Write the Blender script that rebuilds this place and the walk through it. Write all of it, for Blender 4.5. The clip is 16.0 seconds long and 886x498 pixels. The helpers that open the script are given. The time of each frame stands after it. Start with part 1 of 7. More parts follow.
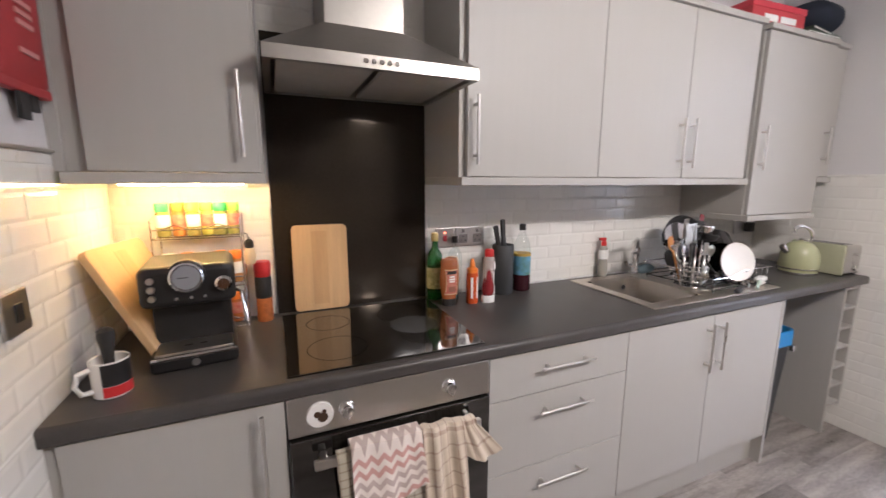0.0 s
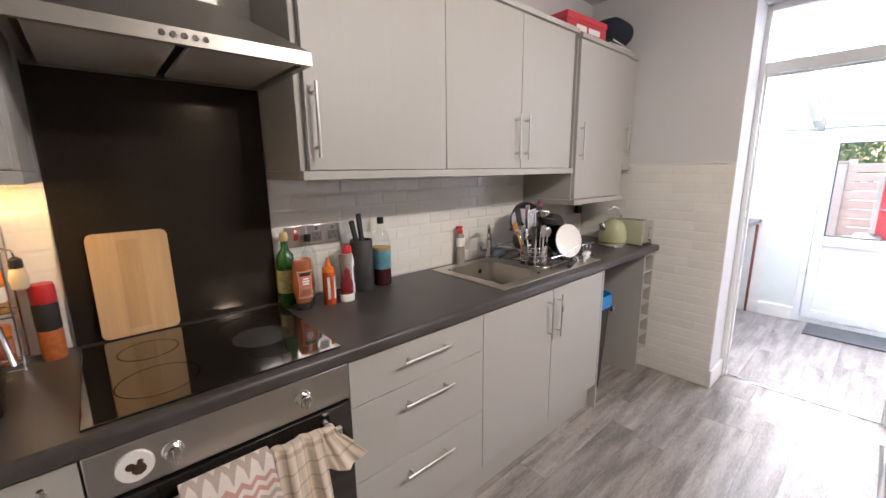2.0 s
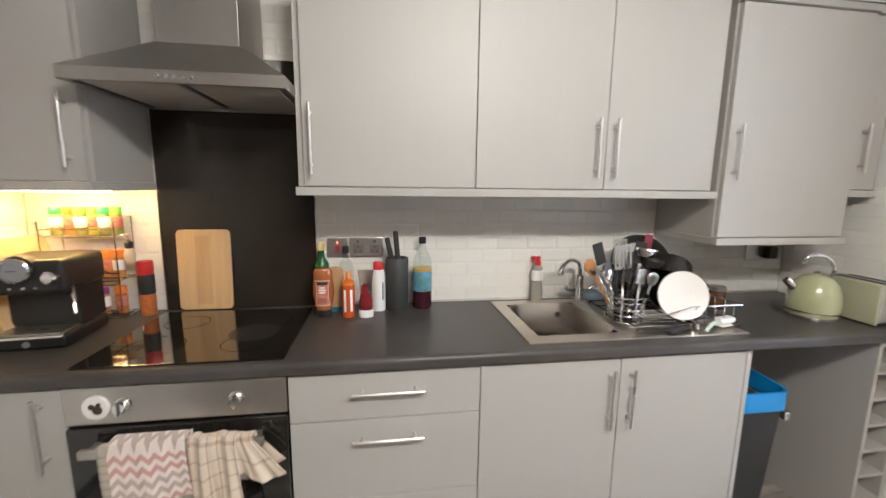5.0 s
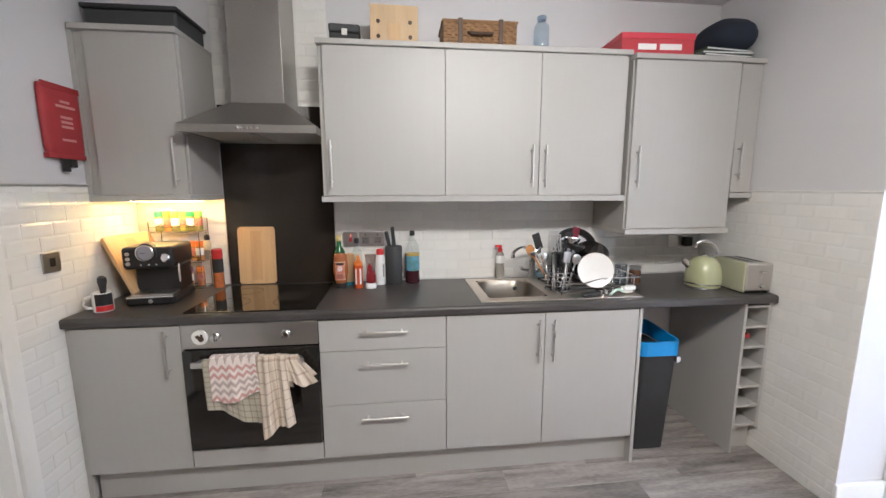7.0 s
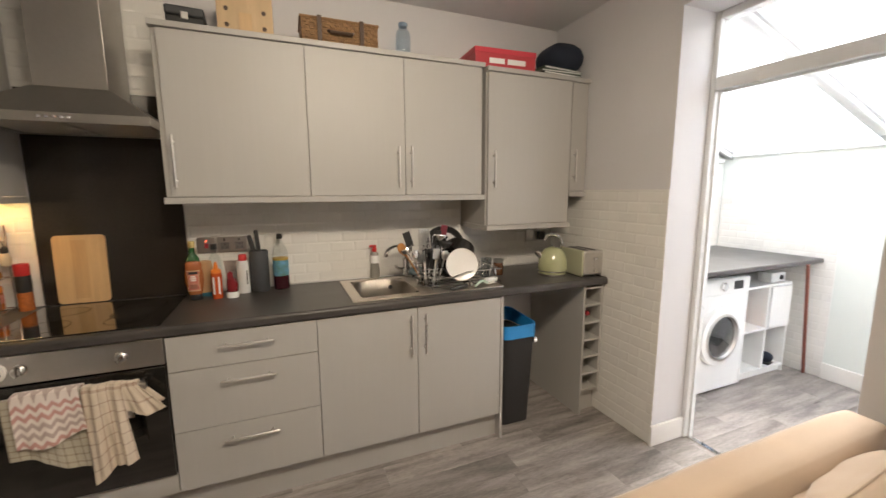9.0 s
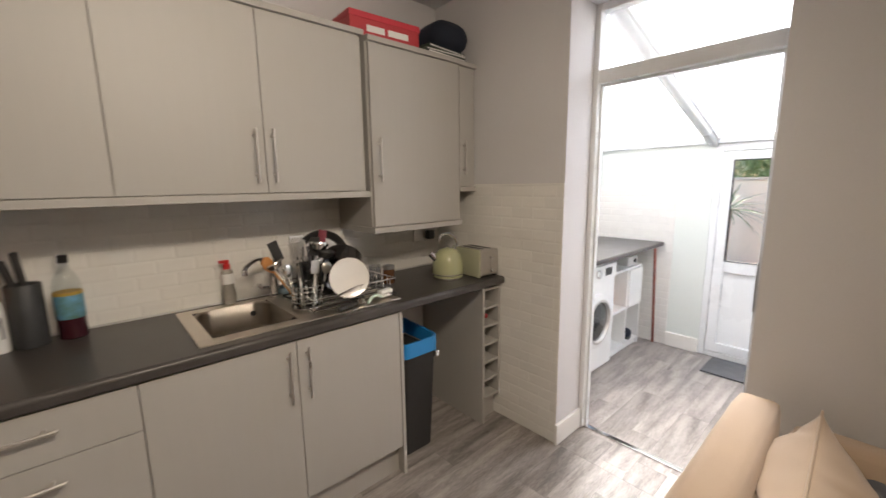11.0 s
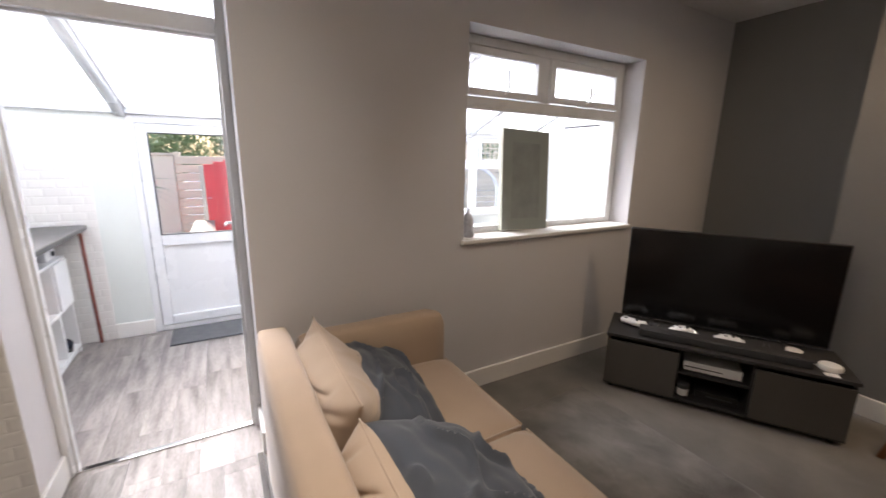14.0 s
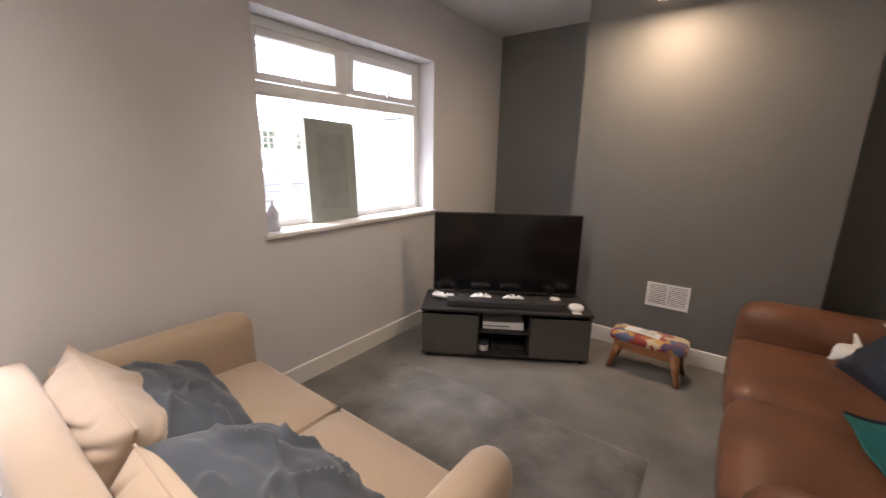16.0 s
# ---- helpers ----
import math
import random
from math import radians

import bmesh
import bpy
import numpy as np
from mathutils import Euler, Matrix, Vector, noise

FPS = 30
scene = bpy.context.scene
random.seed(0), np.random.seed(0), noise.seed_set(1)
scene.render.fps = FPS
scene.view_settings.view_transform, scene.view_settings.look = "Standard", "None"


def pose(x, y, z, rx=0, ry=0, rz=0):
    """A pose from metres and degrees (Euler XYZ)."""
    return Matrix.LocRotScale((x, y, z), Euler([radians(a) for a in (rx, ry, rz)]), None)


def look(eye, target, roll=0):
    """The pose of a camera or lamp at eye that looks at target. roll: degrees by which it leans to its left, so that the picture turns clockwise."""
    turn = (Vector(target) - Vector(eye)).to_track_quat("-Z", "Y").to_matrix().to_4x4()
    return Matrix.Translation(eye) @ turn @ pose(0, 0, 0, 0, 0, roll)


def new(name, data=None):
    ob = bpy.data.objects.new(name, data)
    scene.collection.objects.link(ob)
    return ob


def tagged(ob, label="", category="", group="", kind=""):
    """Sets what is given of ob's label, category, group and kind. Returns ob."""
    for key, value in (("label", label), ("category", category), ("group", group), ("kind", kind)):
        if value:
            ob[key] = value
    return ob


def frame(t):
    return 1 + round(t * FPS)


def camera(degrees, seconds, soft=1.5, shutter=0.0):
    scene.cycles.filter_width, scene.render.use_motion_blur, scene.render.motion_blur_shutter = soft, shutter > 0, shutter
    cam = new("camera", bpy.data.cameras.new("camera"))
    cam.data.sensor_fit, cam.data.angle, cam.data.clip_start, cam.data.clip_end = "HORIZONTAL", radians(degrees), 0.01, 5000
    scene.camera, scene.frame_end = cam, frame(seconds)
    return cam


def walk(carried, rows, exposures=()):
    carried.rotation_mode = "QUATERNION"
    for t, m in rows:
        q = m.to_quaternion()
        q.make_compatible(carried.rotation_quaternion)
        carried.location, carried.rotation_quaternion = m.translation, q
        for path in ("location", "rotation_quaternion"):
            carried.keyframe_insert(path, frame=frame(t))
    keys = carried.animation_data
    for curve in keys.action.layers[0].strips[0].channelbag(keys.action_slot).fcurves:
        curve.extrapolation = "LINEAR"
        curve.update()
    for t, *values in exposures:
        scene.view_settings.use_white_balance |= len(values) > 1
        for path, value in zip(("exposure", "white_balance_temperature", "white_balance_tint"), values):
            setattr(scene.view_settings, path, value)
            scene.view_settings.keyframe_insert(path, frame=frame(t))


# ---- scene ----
cam = camera(96.8, 16.0, shutter=0.5)
PATH = [
    (0, (0.087, 0.061, 1.424), (0.864, 1.87, 1.083), 0.1),
    (0.5, (0.12, 0.05, 1.429), (1.048, 1.784, 1.077), -0.3),
    (1, (0.14, 0.045, 1.435), (1.222, 1.683, 1.062), -0.4),
    (1.5, (0.162, 0.047, 1.433), (1.38, 1.583, 1.049), -0.6),
    (2, (0.176, 0.059, 1.435), (1.474, 1.527, 1.042), -0.7),
    (2.5, (0.23, 0.123, 1.43), (1.565, 1.555, 1.029), -0.7),
    (3, (0.408, 0.198, 1.445), (1.722, 1.656, 1.070), -0.8),
    (3.5, (0.603, 0.245, 1.447), (1.848, 1.763, 1.077), -0.7),
    (4, (0.812, 0.264, 1.44), (1.91, 1.903, 1.120), -0.1),
    (4.5, (0.895, 0.16, 1.467), (1.65, 1.971, 1.091), 1.9),
    (5, (0.981, -0.099, 1.441), (1.276, 1.853, 1.131), 0.7),
    (7.5, (1.091, -0.779, 1.477), (1.308, 1.186, 1.176), -0.1),
    (8, (1.124, -0.786, 1.468), (1.52, 1.153, 1.18), -0.2),
    (8.5, (1.147, -0.787, 1.464), (1.736, 1.103, 1.173), -0.2),
    (9, (1.166, -0.795, 1.459), (1.915, 1.037, 1.168), -0.3),
    (11.5, (1.268, -0.247, 1.469), (2.833, 0.947, 1.122), -0.6),
    (12, (1.291, -0.087, 1.46), (3.123, 0.625, 1.096), -0.7),
    (12.5, (1.26, 0.021, 1.462), (3.218, 0.042, 1.058), -1.8),
    (13, (1.213, 0.032, 1.459), (3.109, -0.436, 1.027), -1.3),
    (13.5, (1.175, -0.008, 1.445), (2.976, -0.758, 1.006), 0.1),
    (14, (1.146, -0.042, 1.443), (2.842, -1.008, 1.006), 0.9),
    (14.5, (1.105, -0.065, 1.442), (2.682, -1.216, 1.004), 1.3),
    (15, (1.08, -0.079, 1.438), (2.521, -1.393, 0.994), 1.2),
    (15.5, (1.045, -0.098, 1.436), (2.346, -1.548, 0.984), 1.2),
    (16, (0.995, -0.11, 1.436), (2.147, -1.678, 0.975), 1.0),
]
EXPOSURES = [(0, 3.29, 5550, 17), (1.5, 3.17, 5650, 14), (2.5, 3.05, 6050, 17), (3.5, 3.09, 6750, 18), (4, 3.1, 6800, 17), (4.5, 3.26, 6600, 14), (5, 3.35, 5600, 9), (7.5, 3.28, 5350, 11), (8.5, 3.01, 5900, 10), (9, 2.8, 6550, 11), (11.5, 2.45, 6450, 13), (12, 2.4, 6350, 12), (13, 2.43, 6050, 13), (14, 2.48, 6150, 16), (14.5, 2.6, 6100, 20), (15, 2.76, 6150, 20), (16, 3.18, 6050, 17)]
walk(cam, [(t, look(eye, target, roll)) for t, eye, target, roll in PATH], EXPOSURES)

# ---- light ----
world = bpy.data.worlds.new("sky")
scene.world = world
world.use_nodes = True
wn = world.node_tree.nodes
sky_tex = wn.new("ShaderNodeTexSky")
sky_tex.sky_type = "NISHITA"
sky_tex.sun_disc = False
sky_tex.sun_elevation = radians(48)
sky_tex.sun_rotation = radians(70)
sky_tex.dust_density = 4.0
sky_tex.air_density = 1.2
world.node_tree.links.new(sky_tex.outputs[0], wn["Background"].inputs[0])
wn["Background"].inputs[1].default_value = 0.108


def lamp(name, kind, m, energy, color, **settings):
    data = bpy.data.lights.new(name, kind)
    data.energy, data.color = energy, color
    if kind == "SUN":
        data.angle = settings["angle"]
    elif kind == "SPOT":
        data.spot_size, data.spot_blend, data.shadow_soft_size = settings["size"], 0.7, settings.get("radius", 0.16)
    elif kind == "AREA":
        data.shape, data.size = "DISK", settings["w"]
    else:
        data.shadow_soft_size = settings["radius"]
    ob = new(name, data)
    ob.matrix_world = m
    return ob


# overcast sun, high over the lean-to
lamp("sun", "SUN", look((9, 3, 10), (3, 0, 0)), 1.2, (1.0, 0.98, 0.95), angle=radians(25))
SOFT = (1.0, 0.87, 0.69)
GLOW = (1.0, 0.71, 0.43)

# ---- materials ----
def surface(name, base, rough=0.5, metal=0.0, var=0.10, scale=6.0, fine=90.0, bump=0.08, depth=0.002, coat=0.0, tint=None, obj_var=0.0, stretch=(1, 1, 1), trans=0.0, ior=1.45, sheen=0.0, lo=0.45, hi=1.05):
    """A surface with broad blotches and fine grain in colour, roughness and relief."""
    m = bpy.data.materials.new(name)
    m.use_nodes = True
    nt = m.node_tree
    n, ln = nt.nodes, nt.links
    b = n["Principled BSDF"]
    co = n.new("ShaderNodeTexCoord")
    mp = n.new("ShaderNodeMapping")
    mp.inputs["Scale"].default_value = stretch
    ln.new(co.outputs["Object"], mp.inputs[0])
    big, small = n.new("ShaderNodeTexNoise"), n.new("ShaderNodeTexNoise")
    for t, s, d in ((big, scale, 4), (small, fine, 3)):
        t.inputs["Scale"].default_value = s
        t.inputs["Detail"].default_value = d
        ln.new(mp.outputs[0], t.inputs["Vector"])
    add = n.new("ShaderNodeMath")
    add.operation = "MULTIPLY_ADD"
    ln.new(small.outputs[0], add.inputs[0])
    add.inputs[1].default_value = 0.5
    ln.new(big.outputs[0], add.inputs[2])
    mr = n.new("ShaderNodeMapRange")
    ln.new(add.outputs[0], mr.inputs[0])
    mr.inputs[1].default_value, mr.inputs[2].default_value = lo, hi
    mix = n.new("ShaderNodeMix")
    mix.data_type = "RGBA"
    ln.new(mr.outputs[0], mix.inputs[0])
    dark = [c * (1 - var) for c in base]
    light = [min(1, c * (1 + var)) for c in base]
    if tint:
        dark = list(tint)
    mix.inputs[6].default_value = (*dark, 1)
    mix.inputs[7].default_value = (*light, 1)
    col = mix.outputs[2]
    if obj_var:
        info = n.new("ShaderNodeObjectInfo")
        hs = n.new("ShaderNodeHueSaturation")
        vr = n.new("ShaderNodeMapRange")
        ln.new(info.outputs["Random"], vr.inputs[0])
        vr.inputs[3].default_value, vr.inputs[4].default_value = 1 - obj_var, 1 + obj_var
        ln.new(vr.outputs[0], hs.inputs["Value"])
        ln.new(col, hs.inputs["Color"])
        col = hs.outputs[0]
    ln.new(col, b.inputs["Base Color"])
    rr = n.new("ShaderNodeMapRange")
    ln.new(big.outputs[0], rr.inputs[0])
    rr.inputs[3].default_value, rr.inputs[4].default_value = max(0.02, rough * 0.8), min(1, rough * 1.2)
    ln.new(rr.outputs[0], b.inputs["Roughness"])
    b.inputs["Metallic"].default_value = metal
    b.inputs["IOR"].default_value = ior
    b.inputs["Transmission Weight"].default_value = trans
    b.inputs["Coat Weight"].default_value = coat
    b.inputs["Coat Roughness"].default_value = 0.08
    b.inputs["Sheen Weight"].default_value = sheen
    if bump:
        bp = n.new("ShaderNodeBump")
        bp.inputs["Strength"].default_value = bump
        bp.inputs["Distance"].default_value = depth
        ln.new(add.outputs[0], bp.inputs["Height"])
        ln.new(bp.outputs[0], b.inputs["Normal"])
    return m


def plank_material():
    """Grey wood-effect vinyl: long grain, cloudy patches, each plank its own tone."""
    m = surface("vinyl plank", (0.275, 0.245, 0.226), rough=0.30, var=0.40, scale=2.6, fine=30, bump=0.12, depth=0.001, lo=0.56, hi=0.94, obj_var=0.20, stretch=(1.0, 7.0, 7.0))
    nt = m.node_tree
    n, ln = nt.nodes, nt.links
    info = n.new("ShaderNodeObjectInfo")
    mp = next(x for x in n if x.bl_idname == "ShaderNodeMapping")
    sc = n.new("ShaderNodeVectorMath")
    sc.operation = "SCALE"
    sc.inputs[0].default_value = (17.0, 31.0, 5.0)
    ln.new(info.outputs["Random"], sc.inputs["Scale"])
    ln.new(sc.outputs[0], mp.inputs["Location"])
    return m


def glass(name, color=(1, 1, 1), rough=0.0, share=0.12):
    """A thin pane: clear, with a glossy reflection that grows at grazing angles."""
    m = bpy.data.materials.new(name)
    m.use_nodes = True
    nt = m.node_tree
    n, ln = nt.nodes, nt.links
    n.remove(n["Principled BSDF"])
    tr, gl, mx, fr = n.new("ShaderNodeBsdfTransparent"), n.new("ShaderNodeBsdfGlossy"), n.new("ShaderNodeMixShader"), n.new("ShaderNodeLayerWeight")
    tr.inputs[0].default_value = (*color, 1)
    gl.inputs["Roughness"].default_value = rough
    pw, ad = n.new("ShaderNodeMath"), n.new("ShaderNodeMath")
    pw.operation, ad.operation = "POWER", "MULTIPLY_ADD"
    ln.new(fr.outputs["Facing"], pw.inputs[0])
    pw.inputs[1].default_value = 4.0
    ln.new(pw.outputs[0], ad.inputs[0])
    ad.inputs[1].default_value, ad.inputs[2].default_value = 0.5, share * 0.3
    ln.new(ad.outputs[0], mx.inputs[0])
    ln.new(tr.outputs[0], mx.inputs[1])
    ln.new(gl.outputs[0], mx.inputs[2])
    ln.new(mx.outputs[0], n["Material Output"].inputs[0])
    return m


def polycarbonate():
    m = bpy.data.materials.new("polycarbonate sheet")
    m.use_nodes = True
    nt = m.node_tree
    n, ln = nt.nodes, nt.links
    n.remove(n["Principled BSDF"])
    tr, tl, mx = n.new("ShaderNodeBsdfTransparent"), n.new("ShaderNodeBsdfTranslucent"), n.new("ShaderNodeMixShader")
    wv = n.new("ShaderNodeTexWave")
    wv.inputs["Scale"].default_value = 18
    co = n.new("ShaderNodeTexCoord")
    ln.new(co.outputs["Object"], wv.inputs[0])
    mr = n.new("ShaderNodeMapRange")
    ln.new(wv.outputs["Fac"], mr.inputs[0])
    mr.inputs[3].default_value, mr.inputs[4].default_value = 0.5, 0.62
    ln.new(mr.outputs[0], mx.inputs[0])
    tr.inputs[0].default_value = (0.93, 0.95, 0.96, 1)
    tl.inputs[0].default_value = (0.93, 0.95, 0.95, 1)
    ln.new(tr.outputs[0], mx.inputs[1])
    ln.new(tl.outputs[0], mx.inputs[2])
    ln.new(mx.outputs[0], n["Material Output"].inputs[0])
    return m


def emitter(name, color, strength):
    m = bpy.data.materials.new(name)
    m.use_nodes = True
    b = m.node_tree.nodes["Principled BSDF"]
    b.inputs["Base Color"].default_value = (*color, 1)
    b.inputs["Emission Color"].default_value = (*color, 1)
    b.inputs["Emission Strength"].default_value = strength
    return m


def pattern(name, kind):
    """Woven or printed cloth: 'chevron', 'plaid' or 'patchwork'."""
    m = surface(name, (0.62, 0.53, 0.42) if "cream" in name else (0.46, 0.42, 0.33), rough=0.9, var=0.06, scale=20, fine=500, bump=0.25, depth=0.001, sheen=0.3)
    nt = m.node_tree
    n, ln = nt.nodes, nt.links
    b = n["Principled BSDF"]
    old = b.inputs["Base Color"].links[0].from_socket
    uv = n.new("ShaderNodeTexCoord")
    sp = n.new("ShaderNodeSeparateXYZ")
    ln.new(uv.outputs["UV"], sp.inputs[0])

    def math_node(op, a, c):
        q = n.new("ShaderNodeMath")
        q.operation = op
        for i, v in enumerate((a, c)):
            if isinstance(v, (int, float)):
                q.inputs[i].default_value = v
            else:
                ln.new(v, q.inputs[i])
        return q.outputs[0]

    def blend(fac, a, c):
        q = n.new("ShaderNodeMix")
        q.data_type = "RGBA"
        ln.new(fac, q.inputs[0])
        for i, v in ((6, a), (7, c)):
            if isinstance(v, tuple):
                q.inputs[i].default_value = (*v, 1)
            else:
                ln.new(v, q.inputs[i])
        return q.outputs[2]

    if kind == "chevron":
        zig = math_node("PINGPONG", sp.outputs[0], 0.026)
        band = math_node("FRACT", math_node("MULTIPLY", math_node("ADD", sp.outputs[1], zig), 21.0), 0)
        fac = math_node("GREATER_THAN", band, 0.5)
        shade = math_node("GREATER_THAN", math_node("FRACT", math_node("MULTIPLY", math_node("ADD", sp.outputs[1], zig), 5.25), 0), 0.5)
        col = blend(fac, (0.78, 0.70, 0.64), blend(shade, (0.58, 0.33, 0.29), (0.50, 0.40, 0.36)))
    elif kind == "plaid":
        a = math_node("LESS_THAN", math_node("FRACT", math_node("MULTIPLY", sp.outputs[0], 27.0 if "cream" not in name else 13.0), 0), 0.20 if "cream" not in name else 0.16)
        c = math_node("LESS_THAN", math_node("FRACT", math_node("MULTIPLY", sp.outputs[1], 27.0 if "cream" not in name else 13.0), 0), 0.20 if "cream" not in name else 0.12)
        col = blend(math_node("MULTIPLY", math_node("ADD", a, c), 0.40), old, (0.17, 0.12, 0.085) if "cream" not in name else (0.26, 0.14, 0.10))
    else:
        vo = n.new("ShaderNodeTexVoronoi")
        vo.inputs["Scale"].default_value = 22
        ln.new(uv.outputs["Object"], vo.inputs["Vector"])
        ramp = n.new("ShaderNodeValToRGB")
        ramp.color_ramp.interpolation = "CONSTANT"
        for i, (p, c3) in enumerate(((0.0, (0.32, 0.05, 0.04)), (0.2, (0.55, 0.33, 0.10)), (0.4, (0.12, 0.07, 0.14)), (0.55, (0.62, 0.52, 0.36)), (0.7, (0.10, 0.12, 0.22)), (0.85, (0.42, 0.16, 0.06)))):
            e = ramp.color_ramp.elements[i] if i < 2 else ramp.color_ramp.elements.new(p)
            e.position, e.color = p, (*c3, 1)
        sep = n.new("ShaderNodeSeparateColor")
        ln.new(vo.outputs["Color"], sep.inputs[0])
        ln.new(sep.outputs[0], ramp.inputs[0])
        col = ramp.outputs[0]
    ln.new(col, b.inputs["Base Color"])
    return m


M_WALL = surface("pale grey emulsion", (0.64, 0.625, 0.63), rough=0.75, var=0.03, scale=1.5, fine=160, bump=0.10, depth=0.001)
M_DARK = surface("slate grey emulsion", (0.165, 0.160, 0.152), rough=0.65, var=0.07, scale=1.5, fine=160, bump=0.10, depth=0.001)
M_CEIL = surface("white ceiling paint", (0.74, 0.73, 0.72), rough=0.85, var=0.03, scale=2, fine=120, bump=0.10)
M_TRIM = surface("white gloss paint", (0.78, 0.76, 0.72), rough=0.32, var=0.04, scale=3, fine=60, bump=0.05)
M_UPVC = surface("white upvc", (0.78, 0.79, 0.79), rough=0.28, var=0.02, scale=3, fine=60, bump=0.02)
M_TILE = surface("white glazed tile", (0.78, 0.76, 0.72), rough=0.17, var=0.03, scale=7, fine=40, bump=0.04, coat=0.35, obj_var=0.03)
M_GROUT = surface("white grout", (0.76, 0.75, 0.72), rough=0.8, var=0.05, scale=12, fine=220, bump=0.2)
M_PLANK = plank_material()
M_UNDER = surface("floor joint", (0.10, 0.092, 0.085), rough=0.7)
M_CARPET = surface("grey cut-pile carpet", (0.175, 0.165, 0.153), rough=0.98, var=0.34, lo=0.55, hi=0.95, scale=2.2, fine=420, bump=0.7, depth=0.006, sheen=0.2)
M_RUG = surface("shaggy grey rug", (0.158, 0.149, 0.139), rough=0.98, var=0.45, lo=0.55, hi=0.95, scale=4, fine=300, bump=0.7, depth=0.008, sheen=0.25)
M_CAB = surface("satin grey cabinet foil", (0.42, 0.405, 0.38), rough=0.46, var=0.016, scale=2.2, fine=24, bump=0.02, stretch=(22, 22, 1))
M_CARC = surface("grey cabinet board", (0.36, 0.345, 0.33), rough=0.5, var=0.03)
M_WORK = surface("dark grey laminate worktop", (0.062, 0.056, 0.053), rough=0.36, var=0.22, scale=9, fine=240, bump=0.10, depth=0.0008)
M_STEEL = surface("brushed stainless steel", (0.60, 0.58, 0.55), rough=0.33, metal=1.0, var=0.04, scale=4, fine=60, bump=0.0)
M_HOOD = surface("dull brushed hood steel", (0.43, 0.41, 0.38), rough=0.40, metal=1.0, var=0.06, scale=4, fine=60, bump=0.0)
M_HANDLE = surface("satin steel bar", (0.66, 0.64, 0.61), rough=0.30, metal=1.0, var=0.02, bump=0.0)
M_CHROME = surface("chrome", (0.75, 0.74, 0.73), rough=0.10, metal=1.0, var=0.03, bump=0.0)
M_BGLASS = surface("black glass", (0.010, 0.009, 0.008), rough=0.05, var=0.1, bump=0.0, coat=1.0)
M_BPANEL = surface("black glass splashback", (0.026, 0.021, 0.017), rough=0.07, var=0.2, scale=3, bump=0.0)
M_BLACK = surface("black plastic", (0.018, 0.017, 0.017), rough=0.35, var=0.15, bump=0.05)
M_SOFTBLACK = surface("matt black plastic", (0.028, 0.027, 0.027), rough=0.6, var=0.15, bump=0.08)
M_WHITE = surface("white plastic", (0.80, 0.80, 0.79), rough=0.3, var=0.03, bump=0.02)
M_CERAMIC = surface("white ceramic", (0.82, 0.80, 0.77), rough=0.12, var=0.03, bump=0.0, coat=0.4)
M_BEECH = surface("pale beech wood", (0.52, 0.37, 0.21), rough=0.5, var=0.16, scale=3, fine=60, bump=0.08, stretch=(9, 9, 1))
M_BAMBOO = surface("bamboo wood", (0.56, 0.37, 0.19), rough=0.45, var=0.14, scale=3, fine=60, bump=0.06, stretch=(14, 14, 1))
M_STAVE = surface("darker bamboo stave", (0.50, 0.32, 0.155), rough=0.45, var=0.16, scale=3, fine=60, bump=0.06, stretch=(14, 14, 1))
M_OAK = surface("warm stained wood", (0.30, 0.13, 0.055), rough=0.42, var=0.25, scale=4, fine=50, bump=0.08, stretch=(1, 8, 8))
M_RED = surface("red plastic", (0.55, 0.03, 0.03), rough=0.35, var=0.08, bump=0.02)
M_REDCLOTH = surface("red coated fabric", (0.36, 0.035, 0.04), rough=0.55, var=0.15, scale=14, fine=300, bump=0.25)
M_BLUE = surface("bright blue plastic", (0.02, 0.25, 0.62), rough=0.35, var=0.06, bump=0.03)
M_GREEN = surface("sage green enamel", (0.40, 0.41, 0.235), rough=0.2, var=0.05, bump=0.0, coat=0.6)
M_PALEGREEN = surface("pale sage enamel", (0.47, 0.47, 0.33), rough=0.25, var=0.05, bump=0.0, coat=0.4)
M_CREAM = surface("beige linen upholstery", (0.385, 0.285, 0.20), rough=0.92, var=0.07, scale=5, fine=600, bump=0.35, depth=0.0015, sheen=0.35)
M_CUSH = surface("beige cotton cushion", (0.44, 0.335, 0.24), rough=0.92, var=0.06, scale=6, fine=600, bump=0.3, depth=0.0015, sheen=0.35)
M_SLATE = surface("slate blue cotton cushion", (0.052, 0.060, 0.074), rough=0.9, var=0.14, scale=7, fine=500, bump=0.35, depth=0.0015, sheen=0.3)
M_LEATHER = surface("brown leather", (0.150, 0.062, 0.030), rough=0.42, var=0.34, scale=5, fine=120, bump=0.45, depth=0.003, coat=0.12)
M_TEAL = surface("teal cloth", (0.01, 0.12, 0.12), rough=0.8, var=0.2, scale=9, fine=300, bump=0.3)
M_LINEN = surface("white cloth", (0.72, 0.70, 0.67), rough=0.9, var=0.06, scale=9, fine=400, bump=0.3)
M_NAVY = surface("dark navy cloth", (0.018, 0.024, 0.04), rough=0.85, var=0.2, scale=9, fine=400, bump=0.3)
M_GLASS = glass("clear pane")
M_BOTTLE = glass("clear bottle plastic", (0.93, 0.95, 0.95), 0.05)
M_GBOTTLE = surface("green bottle glass", (0.02, 0.16, 0.03), rough=0.08, trans=0.5, bump=0.0)
M_BLUEGLASS = glass("blue tinted glass", (0.80, 0.87, 0.93), 0.02, 0.35)
M_POLY = polycarbonate()
